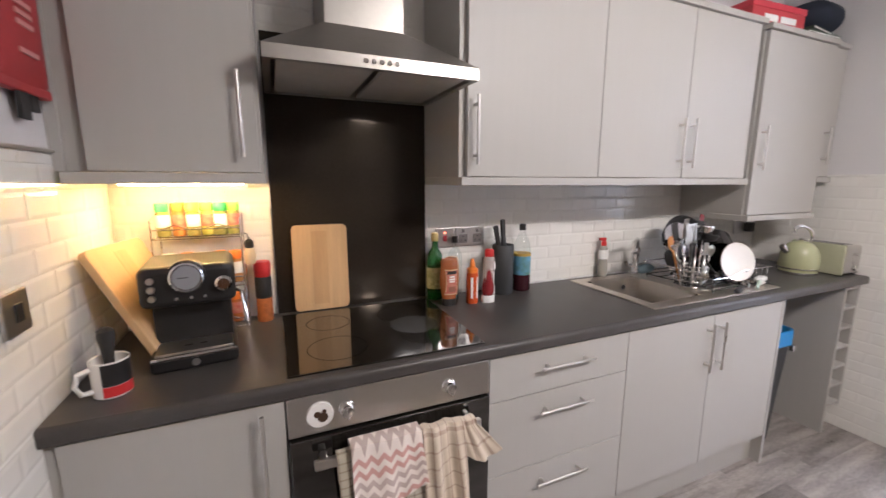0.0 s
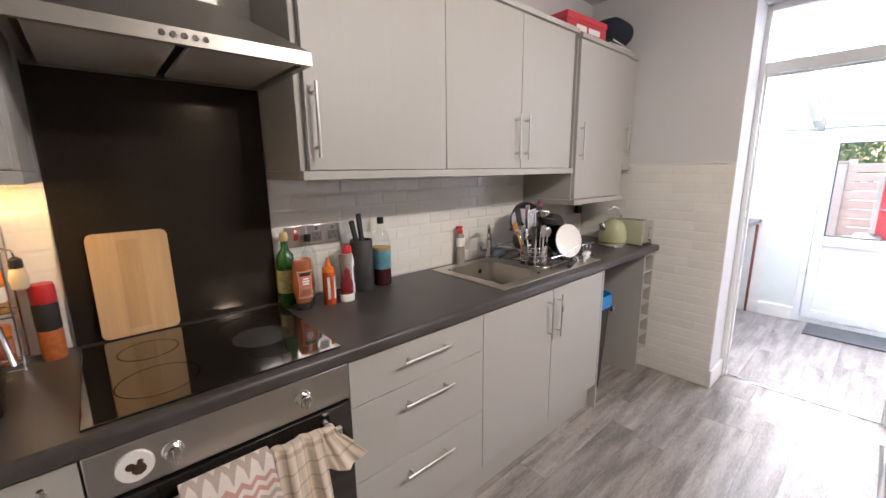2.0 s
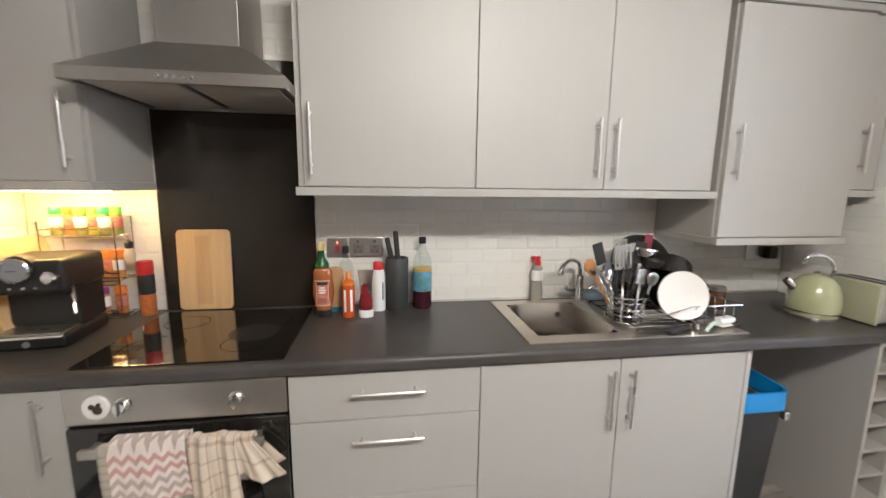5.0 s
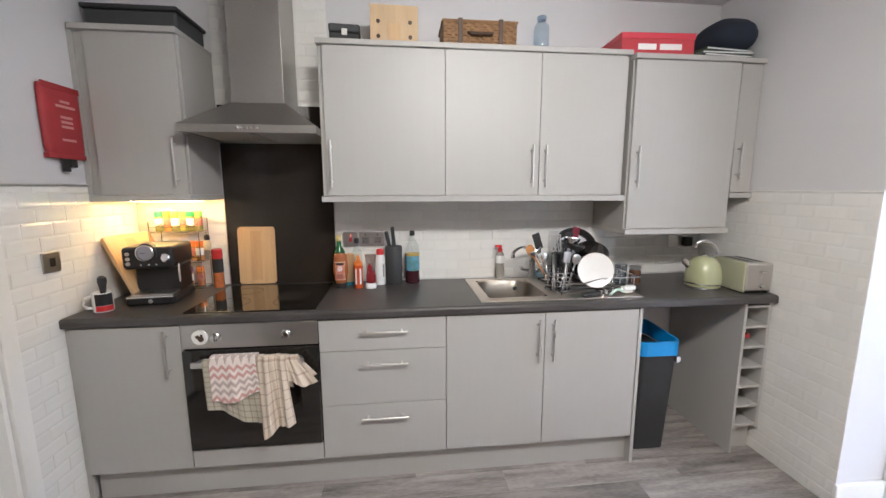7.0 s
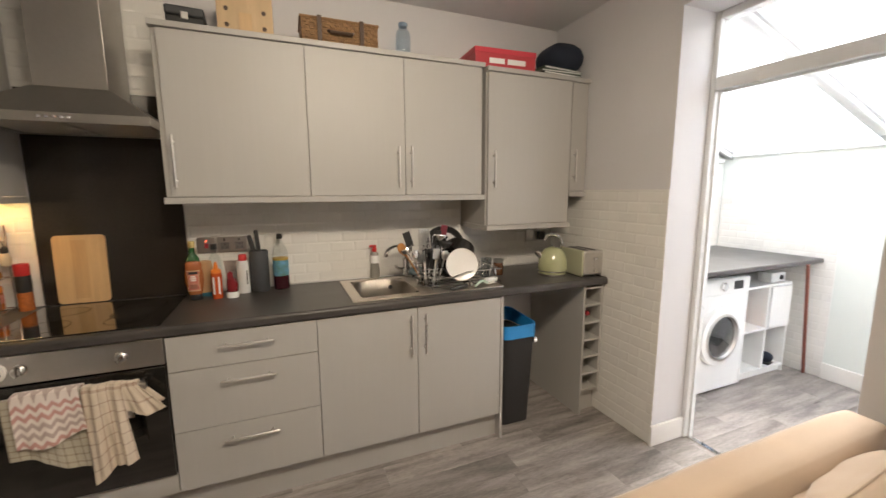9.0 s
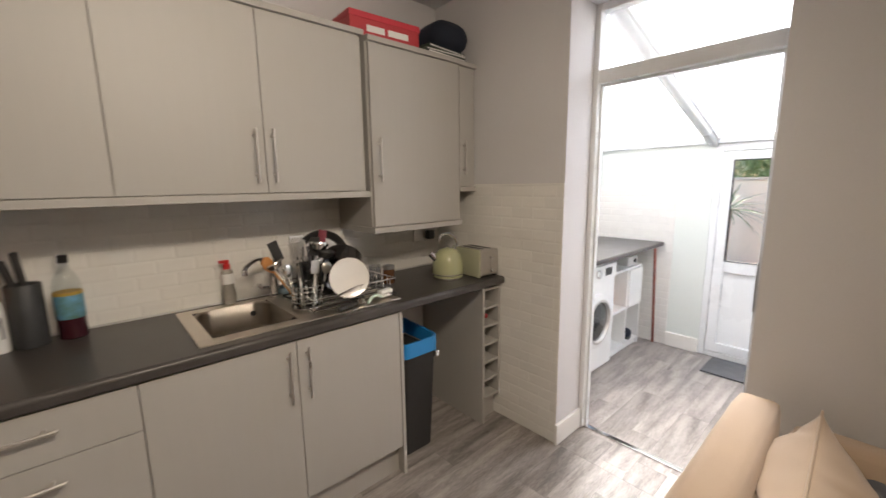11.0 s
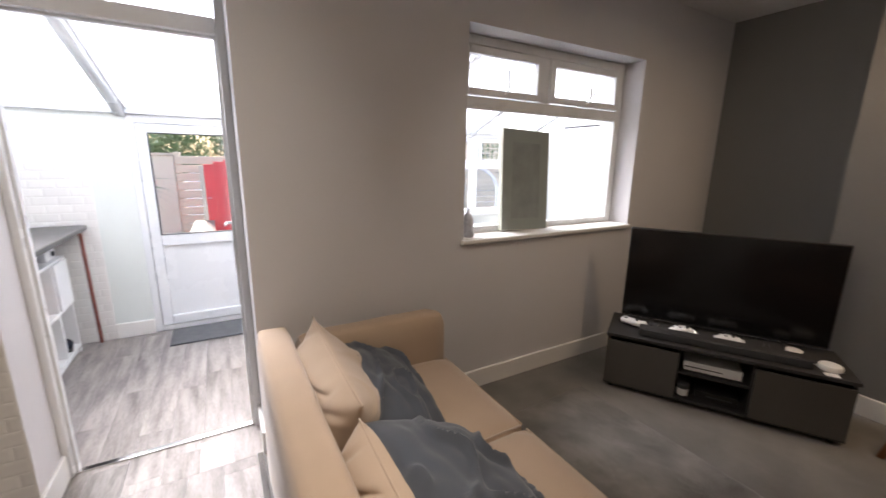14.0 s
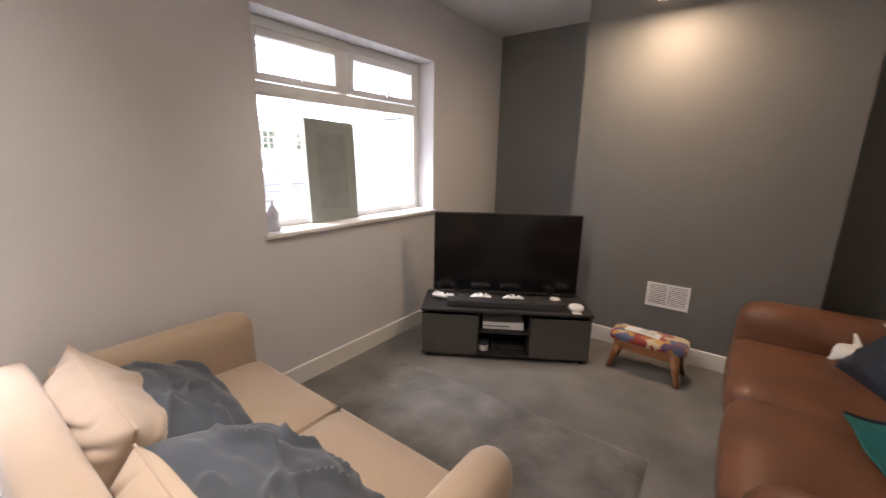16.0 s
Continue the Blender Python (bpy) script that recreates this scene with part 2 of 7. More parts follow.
M_PALEWALL = surface("white lean-to wall paint", (0.70, 0.73, 0.69), rough=0.7, var=0.03, scale=2, fine=120, bump=0.12)
M_DGREY = surface("dark grey vinyl mat", (0.115, 0.115, 0.118), rough=0.9, var=0.25, scale=12, fine=300, bump=0.5)
M_TVGREY = surface("dark taupe lacquer", (0.085, 0.078, 0.07), rough=0.30, var=0.06, bump=0.02)
M_SCREEN = surface("dark television screen", (0.008, 0.008, 0.009), rough=0.16, var=0.1, bump=0.0)
M_CHEV = pattern("chevron tea towel", "chevron")
M_PLAID = pattern("checked tea towel", "plaid")
M_PATCH = pattern("patchwork fabric", "patchwork")
M_WICKER = surface("brown wicker", (0.27, 0.15, 0.065), rough=0.7, var=0.35, scale=40, fine=160, bump=0.8, depth=0.004)
M_PAPER = surface("white paper", (0.80, 0.79, 0.77), rough=0.8, var=0.03)
M_BROWN = surface("brown leather strap", (0.07, 0.04, 0.025), rough=0.5, var=0.2)
M_CANVAS = surface("grey canvas print", (0.30, 0.325, 0.30), rough=0.8, var=0.10, scale=3, fine=400, bump=0.3)
M_CANVASEDGE = surface("cream canvas edge", (0.60, 0.61, 0.52), rough=0.8, var=0.06)

# ---- mesh helpers ----
def box(bm, x0, x1, y0, y1, z0, z1, bev=0.0, seg=2):
    vs = [bm.verts.new((x, y, z)) for z in (z0, z1) for y in (y0, y1) for x in (x0, x1)]
    fs = [bm.faces.new([vs[i] for i in q]) for q in ((0, 2, 3, 1), (4, 5, 7, 6), (0, 1, 5, 4), (2, 6, 7, 3), (0, 4, 6, 2), (1, 3, 7, 5))]
    if bev:
        es = list({e for f in fs for e in f.edges})
        bmesh.ops.bevel(bm, geom=es, offset=bev, segments=seg, profile=0.5, affect="EDGES")
    return bm


def boxes(rows, bev=0.0, seg=2):
    bm = bmesh.new()
    for r in rows:
        box(bm, *r, bev=bev, seg=seg)
    return bm


def lathe(profile, n=24, centre=(0, 0, 0), axis="z", closed=True):
    """A turned body from (radius, height) pairs; closed at both ends."""
    bm = bmesh.new()
    rings = []
    for r, h in profile:
        ring = []
        for i in range(n):
            a = 2 * math.pi * i / n
            p = (r * math.cos(a), r * math.sin(a), h)
            if axis == "y":
                p = (p[0], p[2], p[1])
            elif axis == "x":
                p = (p[2], p[0], p[1])
            ring.append(bm.verts.new(Vector(p) + Vector(centre)))
        rings.append(ring)
    for a, b in zip(rings, rings[1:]):
        for i in range(n):
            bm.faces.new((a[i], a[(i + 1) % n], b[(i + 1) % n], b[i]))
    if closed:
        bm.faces.new(rings[0][::-1])
        bm.faces.new(rings[-1])
    bmesh.ops.recalc_face_normals(bm, faces=bm.faces)
    return bm


def tube(paths, r=0.003, n=8):
    """Round bars along lists of points."""
    bm = bmesh.new()
    for path in paths:
        pts = [Vector(p) for p in path]
        rings = []
        for i, p in enumerate(pts):
            d = (pts[min(i + 1, len(pts) - 1)] - pts[max(i - 1, 0)]).normalized()
            u = d.orthogonal().normalized() if abs(d.z) > 0.95 else d.cross(Vector((0, 0, 1))).normalized()
            v = d.cross(u)
            rings.append([bm.verts.new(p + r * (math.cos(2 * math.pi * k / n) * u + math.sin(2 * math.pi * k / n) * v)) for k in range(n)])
        for a, b in zip(rings, rings[1:]):
            for k in range(n):
                bm.faces.new((a[k], a[(k + 1) % n], b[(k + 1) % n], b[k]))
        bm.faces.new(rings[0])
        bm.faces.new(rings[-1])
    bmesh.ops.recalc_face_normals(bm, faces=bm.faces)
    return bm


def curve_pts(f, n=16):
    return [f(i / n) for i in range(n + 1)]


def sheet(f, nu, nv, thick=0.003, uv=None):
    """A cloth: f(u, v) for u, v in 0..1, given a thickness."""
    bm = bmesh.new()
    layer = bm.loops.layers.uv.new("UVMap")
    grid = [[bm.verts.new(f(i / nu, j / nv)) for i in range(nu + 1)] for j in range(nv + 1)]
    for j in range(nv):
        for i in range(nu):
            q = bm.faces.new((grid[j][i], grid[j][i + 1], grid[j + 1][i + 1], grid[j + 1][i]))
            for lp, (a, b) in zip(q.loops, ((i, j), (i + 1, j), (i + 1, j + 1), (i, j + 1))):
                lp[layer].uv = (a / nu * (uv[0] if uv else 1), b / nv * (uv[1] if uv else 1))
    bmesh.ops.recalc_face_normals(bm, faces=bm.faces)
    bmesh.ops.solidify(bm, geom=bm.faces[:], thickness=thick)
    return bm


def pillow(w, h, d, n=22, wrinkle=0.006, seed=0, pinch=0.10, knife=0.0):
    """A stuffed cushion standing in x (width) and z (height), d thick in y."""
    bm = bmesh.new()
    sides = []
    for s in (1, -1):
        grid = []
        for j in range(n + 1):
            row = []
            for i in range(n + 1):
                u, v = 2 * i / n - 1, 2 * j / n - 1
                edge = max(0.0, (1 - u ** 4)) ** 0.5 * max(0.0, (1 - v ** 4)) ** 0.5
                edge += knife * (max(0.0, (1 - u ** 4)) ** 0.7 * max(0.0, 1 - abs(v) ** 1.6) - edge)
                pull = 1 - pinch * (1 - v * v) * abs(u) * 0.5
                pull2 = 1 - pinch * (1 - u * u) * abs(v) * 0.5
                y = s * d / 2 * edge
                fold = noise.noise((u * 1.3 + 0.9 * v + seed, v * 1.1 - 0.5 * u, s * 3.0))
                wob = wrinkle * (1.1 * noise.noise((u * 1.7 + seed, v * 1.7, s * 2.0)) + 0.35 * noise.noise((u * 4.5 + seed, v * 4.0, s * 5.0)) - 1.3 * math.exp(-(fold / 0.07) ** 2))
                row.append(bm.verts.new((u * pull * w / 2, y + wob * edge * 2, (v * pull2 + 1) * h / 2)))
            grid.append(row)
        for j in range(n):
            for i in range(n):
                q = (grid[j][i], grid[j][i + 1], grid[j + 1][i + 1], grid[j + 1][i])
                bm.faces.new(q if s < 0 else q[::-1])
        sides.append(grid)
    bmesh.ops.remove_doubles(bm, verts=bm.verts[:], dist=0.0005)
    bmesh.ops.recalc_face_normals(bm, faces=bm.faces)
    return bm


def padded(x0, x1, y0, y1, z0, z1, r=0.05, puff=0.015, cuts=8, seed=0.0):
    """An upholstered block: rounded, slightly domed and uneven."""
    bm = bmesh.new()
    box(bm, x0, x1, y0, y1, z0, z1)
    bmesh.ops.subdivide_edges(bm, edges=bm.edges[:], cuts=cuts, use_grid_fill=True)
    c = Vector(((x0 + x1) / 2, (y0 + y1) / 2, (z0 + z1) / 2))
    hs = Vector(((x1 - x0) / 2, (y1 - y0) / 2, (z1 - z0) / 2))
    for v in bm.verts:
        p = v.co - c
        core = Vector([max(-h + r, min(h - r, a)) if h > r else 0.0 for a, h in zip(p, hs)])
        out = p - core
        if out.length > 1e-6:
            k = out.normalized() * min(r, max(abs(o) for o in out))
            p = core + k
        q = [p[i] / hs[i] for i in range(3)]
        for i in range(3):
            j, k2 = (i + 1) % 3, (i + 2) % 3
            p[i] += puff * (1 - q[j] ** 2) * (1 - q[k2] ** 2) * (1 if q[i] > 0.8 else -1 if q[i] < -0.8 else 0)
        v.co = c + p + Vector((1, 1, 1)) * 0.004 * noise.noise((p + c) * 5 + Vector((seed, 0, 0)))
    bmesh.ops.recalc_face_normals(bm, faces=bm.faces)
    return bm


def mesh_of(name, bm, material, smooth=True, sharp=38):
    me = bpy.data.meshes.new(name)
    bm.to_mesh(me)
    bm.free()
    me.materials.append(material)
    if smooth:
        me.polygons.foreach_set("use_smooth", [True] * len(me.polygons))
        me.set_sharp_from_angle(angle=radians(sharp))
        me.polygons.foreach_set("use_smooth", [max(abs(c) for c in p.normal) < 0.99999 for p in me.polygons])
    return me


def part(name, bm, material, parent, label="", m=None, sharp=38):
    ob = new(name, mesh_of(name, bm, material, True, sharp))
    ob.parent = parent
    if m is not None:
        ob.matrix_basis = m
    return tagged(ob, label)


def thing(name, label, category, x=0, y=0, z=0, rz=0, group="", kind=""):
    ob = new(name)
    ob.empty_display_size = 0.05
    ob.matrix_basis = pose(x, y, z, 0, 0, rz)
    return tagged(ob, label, category, group, kind)


def setting(name, bm, material, label="", category=""):
    return tagged(new(name, mesh_of(name, bm, material)), label, category, kind="structure")


# ---- the rooms ----
XW, XE, XL = -0.40, 3.06, 3.40          # west wall, east wall inside and outside
YN, YS, YB = 1.665, -3.85, -3.26        # kitchen wall, alcove back, chimney breast front
CEIL = 2.58
DOOR_S, DOOR_N, DOOR_T = -0.135, 0.685, 2.36
WIN_S, WIN_N, WIN_B, WIN_T = -2.76, -1.27, 0.965, 2.16
XG = 5.0                                 # garden side of the lean-to
LEAN_S, EAVES = -3.70, 1.80

wall_north = setting("wall_north", boxes([(XW - 0.2, XL, YN, YN + 0.2, 0, CEIL)]), M_WALL, "pale grey painted kitchen wall", "wall")
wall_east = setting("wall_east", boxes([
    (XE, XL, DOOR_N, YN, 0, CEIL), (XE, XL, DOOR_S, DOOR_N, DOOR_T, CEIL), (XE, XL, WIN_N, DOOR_S, 0, CEIL),
    (XE, XL, WIN_S, WIN_N, 0, WIN_B), (XE, XL, WIN_S, WIN_N, WIN_T, CEIL), (XE, XL, YS - 0.2, WIN_S, 0, CEIL)]), M_WALL, "pale grey painted wall with door and window", "wall")
EDOOR_S, EDOOR_N = -0.05, 0.80
wall_west = setting("wall_west", boxes([
    (XW - 0.2, XW, EDOOR_N, YN, 0, CEIL), (XW - 0.2, XW, EDOOR_S, EDOOR_N, 2.03, CEIL), (XW - 0.2, XW, YS - 0.2, EDOOR_S, 0, CEIL)]), M_WALL, "pale grey painted wall", "wall")
wall_south = setting("wall_south", boxes([(XW, XE, YS - 0.2, YS, 0, CEIL)]), M_DARK, "dark slate grey painted alcove wall", "wall")
chimney_breast = setting("wall_chimney_breast", boxes([(0.48, 2.03, YS, YB, 0, CEIL)]), M_DARK, "dark slate grey chimney breast", "wall")
ceiling = setting("ceiling", boxes([(XW - 0.2, XL, YS - 0.2, YN + 0.2, CEIL, CEIL + 0.15)]), M_CEIL, "white painted ceiling", "ceiling")
floor_base = setting("floor", boxes([(XW - 0.2, XG + 0.1, YS - 0.2, YN + 0.2, -0.12, -0.012)]), M_UNDER, "floor under grey wood-effect vinyl planks", "floor")
TRIM_Y = -0.10
carpet = setting("floor_carpet", boxes([(XW, XE, YS, TRIM_Y, -0.012, 0.004)]), M_CARPET, "grey cut-pile carpet", "carpet")
setting("trim_carpet", boxes([(XW, XE, TRIM_Y - 0.012, TRIM_Y + 0.012, 0.002, 0.009)], 0.002), M_CHROME, "thin silver carpet edging strip", "trim")
setting("trim_threshold", boxes([(3.32, 3.35, DOOR_S, DOOR_N, 0.0, 0.008)], 0.002), M_CHROME, "thin silver door threshold strip", "trim")

# skirting boards
SK = 0.125


def skirting(name, rows):
    bm = bmesh.new()
    for r in rows:
        box(bm, *r, 0.0, SK, bev=0.006, seg=2)
    setting(name, bm, M_TRIM, "white painted skirting board", "skirting")


skirting("baseboard_east", [(XE - 0.02, XE, WIN_N - 1.6, DOOR_S - 0.001), (XE - 0.02, XE, YS, WIN_N - 1.601), (XE - 0.02, 3.30, DOOR_S, DOOR_S + 0.018), (XE - 0.02, 3.30, DOOR_N - 0.018, DOOR_N)])
skirting("baseboard_south", [(2.03, XE - 0.021, YS, YS + 0.02), (0.461, 2.049, YB, YB + 0.02), (2.03, 2.05, YS + 0.021, YB - 0.001), (XW + 0.021, 0.48, YS, YS + 0.02), (0.46, 0.48, YS + 0.021, YB - 0.001)])
skirting("baseboard_west", [(XW, XW + 0.02, YS, EDOOR_S - 0.075)])

# entry door in the west wall, shut, with its architrave
door_1 = thing("door_1", "closed white painted internal door", "door", XW, 0, 0, kind="structure")
part("door_leaf", boxes([(-0.09, -0.05, EDOOR_S + 0.02, EDOOR_N - 0.02, 0.01, 2.01)], 0.003), M_TRIM, door_1)
part("architrave", boxes([(0.0, 0.018, EDOOR_N, EDOOR_N + 0.065, 0, 2.10), (0.0, 0.018, EDOOR_S - 0.065, EDOOR_S, 0, 2.10), (0.0, 0.018, EDOOR_S, EDOOR_N, 2.035, 2.10)], 0.004), M_TRIM, door_1)
part("door_lining", boxes([(-0.15, 0.0, EDOOR_N - 0.018, EDOOR_N, 0, 2.03), (-0.15, 0.0, EDOOR_S, EDOOR_S + 0.018, 0, 2.03)], 0.002), M_TRIM, door_1)
hd = part("door_handle", tube([[(-0.05, 0.66, 1.0), (0.0, 0.66, 1.0), (0.01, 0.655, 1.0), (0.01, 0.55, 1.0)]], 0.009), M_CHROME, door_1, "chrome lever handle")

# doorway to the lean-to: white frame with a fixed light above
door_2 = thing("door_2", "white upvc door frame with fixed light above", "door frame", 3.30, 0, 0, kind="structure")
FZ = 2.006
part("door_frame", boxes([
    (0, 0.07, DOOR_N - 0.028, DOOR_N, 0, DOOR_T), (0, 0.07, DOOR_S, DOOR_S + 0.038, 0, DOOR_T), (0, 0.07, DOOR_S + 0.038, DOOR_N - 0.028, DOOR_T - 0.04, DOOR_T),
    (0.0, 0.07, DOOR_S + 0.038, DOOR_N - 0.028, FZ - 0.034, FZ + 0.034)], 0.006), M_UPVC, door_2)
part("bead", boxes([(0.03, 0.06, DOOR_N - 0.040, DOOR_N - 0.028, 0, FZ - 0.034), (0.03, 0.06, DOOR_S + 0.038, DOOR_S + 0.050, 0, FZ - 0.034), (0.03, 0.06, DOOR_S + 0.050, DOOR_N - 0.040, FZ - 0.046, FZ - 0.034)], 0.003), M_UPVC, door_2)
fan = part("pane", boxes([(0.03, 0.036, DOOR_S + 0.038, DOOR_N - 0.028, FZ + 0.034, DOOR_T - 0.04)]), M_GLASS, door_2)
fan.visible_shadow = False
part("strike_plate", boxes([(0.02, 0.045, DOOR_S + 0.050, DOOR_S + 0.053, 0.90, 1.12)], 0.001), M_STEEL, door_2, "steel lock keep")
leaf = thing("door_leaf_open", "white upvc door standing open into lean-to", "door", 3.385, DOOR_S + 0.0, 0, kind="structure")
part("door_panel", boxes([(0.02, 0.80, -0.035, 0.03, 0.02, FZ - 0.04)], 0.004), M_UPVC, leaf)
part("door_handle", tube([[(0.72, 0.03, 1.02), (0.72, 0.07, 1.02), (0.61, 0.075, 1.02)]], 0.008), M_WHITE, leaf)

# living room window
window_1 = thing("window_1", "white upvc window with two top lights", "window", 3.25, -2.015, WIN_B, kind="structure")
HW, HH = 0.745, WIN_T - WIN_B
BAR = 0.83   # middle of the transom above the sill
part("window_frame", boxes([
    (-0.03, 0.04, -HW, -HW + 0.055, 0.0, HH), (-0.03, 0.04, HW - 0.055, HW, 0.0, HH), (-0.03, 0.04, -HW + 0.055, HW - 0.055, HH - 0.055, HH), (-0.03, 0.04, -HW + 0.055, HW - 0.055, 0.0, 0.055),
    (-0.03, 0.04, -HW + 0.055, HW - 0.055, BAR - 0.03, BAR + 0.03), (-0.03, 0.04, 0.005, 0.065, BAR + 0.03, HH - 0.055)], 0.006), M_UPVC, window_1)
for a, b in ((-HW + 0.055, 0.005), (0.065, HW - 0.055)):
    s = part("sash", boxes([(-0.045, 0.0, a + 0.004, a + 0.05, BAR + 0.034, HH - 0.059), (-0.045, 0.0, b - 0.05, b - 0.004, BAR + 0.034, HH - 0.059),
                            (-0.045, 0.0, a + 0.05, b - 0.05, BAR + 0.034, BAR + 0.075), (-0.045, 0.0, a + 0.05, b - 0.05, HH - 0.105, HH - 0.059)], 0.006), M_UPVC, window_1)
    p = part("pane", boxes([(-0.02, -0.014, a + 0.05, b - 0.05, BAR + 0.075, HH - 0.105)]), M_GLASS, s)
    p.visible_shadow = False
    c = (a + b) / 2
    part("handle", tube([[(-0.045, c, BAR + 0.055), (-0.07, c, BAR + 0.06), (-0.075, c - 0.012, BAR + 0.10), (-0.075, c, BAR + 0.19)]], 0.007), M_STEEL, s, "grey metal window stay handle")
p = part("pane", boxes([(0.0, 0.006, -HW + 0.07, HW - 0.07, 0.07, BAR - 0.045)]), M_GLASS, window_1)
p.visible_shadow = False
part("bead", boxes([(-0.036, 0.0, -HW + 0.055, -HW + 0.07, 0.055, BAR - 0.03), (-0.036, 0.0, HW - 0.07, HW - 0.055, 0.055, BAR - 0.03), (-0.036, 0.0, -HW + 0.07, HW - 0.07, 0.055, 0.07), (-0.036, 0.0, -HW + 0.07, HW - 0.07, BAR - 0.045, BAR - 0.03)], 0.003), M_UPVC, window_1)
part("window_sill", boxes([(-0.188, -0.03, -HW + 0.001, HW - 0.001, 0.0, 0.028), (-0.216, -0.191, -HW - 0.02, HW + 0.02, 0.0, 0.026)], 0.005), M_TRIM, window_1, "white painted window board")

# ---- the lean-to shell ----
setting("wall_lean_to_north", boxes([(XL, XG + 0.1, YN, YN + 0.12, 0, 2.6)]), M_PALEWALL, "white painted lean-to wall", "wall")
setting("wall_lean_to_south", boxes([(XL, XG + 0.1, LEAN_S - 0.12, LEAN_S, 0, 2.6)]), M_PALEWALL, "white painted lean-to wall", "wall")
GD_S, GD_N = -0.42, 0.52
LW_S, LW_N, LW_B = -3.55, -0.85, 0.82
setting("wall_lean_to_garden", boxes([(XG, XG + 0.1, GD_N, YN, 0, EAVES - 0.05), (XG, XG + 0.1, LW_N, GD_S, 0, EAVES - 0.05), (XG, XG + 0.1, LEAN_S, LW_N, 0, LW_B), (XG, XG + 0.1, LEAN_S, LW_S, LW_B, EAVES - 0.05)]), M_PALEWALL, "white painted low garden wall of lean-to", "wall")
RISE = (2.42 - EAVES) / (XG - XL)


def roof_z(x):
    return 2.42 - RISE * (x - XL)


def sloped(y0, y1, drop0, drop1, skew0=0.0, skew1=0.0):
    """A strip down the roof; its edges may lie skew0 and skew1 further north at the house."""
    bm = bmesh.new()
    vs = [bm.verts.new((x, y + (k if x == XL else 0.0), roof_z(x) - d)) for d in (drop0, drop1) for x in (XL, XG + 0.12) for y, k in ((y0, skew0), (y1, skew1))]
    for q in ((0, 1, 3, 2), (4, 6, 7, 5), (0, 4, 5, 1), (2, 3, 7, 6), (0, 2, 6, 4), (1, 5, 7, 3)):
        bm.faces.new([vs[i] for i in q])
    bmesh.ops.recalc_face_normals(bm, faces=bm.faces)
    return bm


lean_roof = thing("roof_lean_to", "sloping translucent polycarbonate roof with white bars", "roof", 0, 0, 0, kind="structure")
SKEW = {0.53: 0.12}
RAFTERS = [1.62, 0.53, -0.26, -1.04, -1.82, -2.60, -3.38]
for a, b in zip(RAFTERS, RAFTERS[1:] + [LEAN_S]):
    s = part("roof_sheet", sloped(b + 0.025, a - 0.025, 0.0, 0.016, SKEW.get(b, 0.0), SKEW.get(a, 0.0)), M_POLY, lean_roof)
    s.visible_shadow = False
for y in RAFTERS:
    part("rafter", sloped(y - 0.03, y + 0.03, -0.02, 0.07, SKEW.get(y, 0.0), SKEW.get(y, 0.0)), M_UPVC, lean_roof)
    part("rafter_cap", sloped(y - 0.045, y + 0.045, 0.018, 0.03, SKEW.get(y, 0.0), SKEW.get(y, 0.0)), M_UPVC, lean_roof)
part("eaves_beam", boxes([(XG - 0.03, XG + 0.10, LEAN_S, YN, EAVES - 0.05, EAVES + 0.01)], 0.008), M_UPVC, lean_roof)
part("wall_plate", boxes([(XL, XL + 0.05, LEAN_S, YN, 2.40, 2.50)], 0.008), M_UPVC, lean_roof)
setting("trim_lean_to_cornice", boxes([(XL + 0.06, XG - 0.04, YN - 0.035, YN, 1.70, 1.74)], 0.006), M_UPVC, "white plastic cover strip", "trim")

# garden door
door_3 = thing("door_3", "white upvc half-glazed garden door, closed", "door", XG, 0.5 * (GD_S + GD_N), 0, kind="structure")
gw = 0.5 * (GD_N - GD_S)
part("door_frame", boxes([(0.0, 0.07, gw - 0.05, gw, 0, 1.75), (0.0, 0.07, -gw, -gw + 0.05, 0, 1.75), (0.0, 0.07, -gw + 0.05, gw - 0.05, 1.69, 1.75), (0.0, 0.07, -gw + 0.05, gw - 0.05, 0, 0.045)], 0.006), M_UPVC, door_3)
lf = part("door_leaf", boxes([(-0.01, 0.05, gw - 0.125, gw - 0.053, 0.05, 1.685), (-0.01, 0.05, -gw + 0.053, -gw + 0.125, 0.05, 1.685), (-0.01, 0.05, -gw + 0.125, gw - 0.125, 1.62, 1.685), (-0.01, 0.05, -gw + 0.125, gw - 0.125, 0.73, 0.82), (-0.01, 0.05, -gw + 0.125, gw - 0.125, 0.05, 0.13)], 0.006), M_UPVC, door_3)
part("door_panel", boxes([(0.012, 0.035, -gw + 0.125, gw - 0.125, 0.13, 0.73)], 0.002), M_UPVC, lf)
p = part("pane", boxes([(0.018, 0.024, -gw + 0.125, gw - 0.125, 0.82, 1.62)]), M_GLASS, lf)
p.visible_shadow = False
part("gasket", boxes([(-0.012, 0.018, gw - 0.131, gw - 0.125, 0.82, 1.62), (-0.012, 0.018, -gw + 0.125, -gw + 0.131, 0.82, 1.62), (-0.012, 0.018, -gw + 0.131, gw - 0.131, 0.82, 0.826), (-0.012, 0.018, -gw + 0.131, gw - 0.131, 1.614, 1.62)]), M_SOFTBLACK, lf, "dark rubber glazing gasket")
part("door_handle", tube([[(-0.01, -gw + 0.09, 0.98), (-0.05, -gw + 0.09, 0.98), (-0.055, -gw + 0.19, 0.98)]], 0.009), M_WHITE, lf)
skirting("baseboard_lean_to", [(XG - 0.02, XG, GD_N, 0.775)])

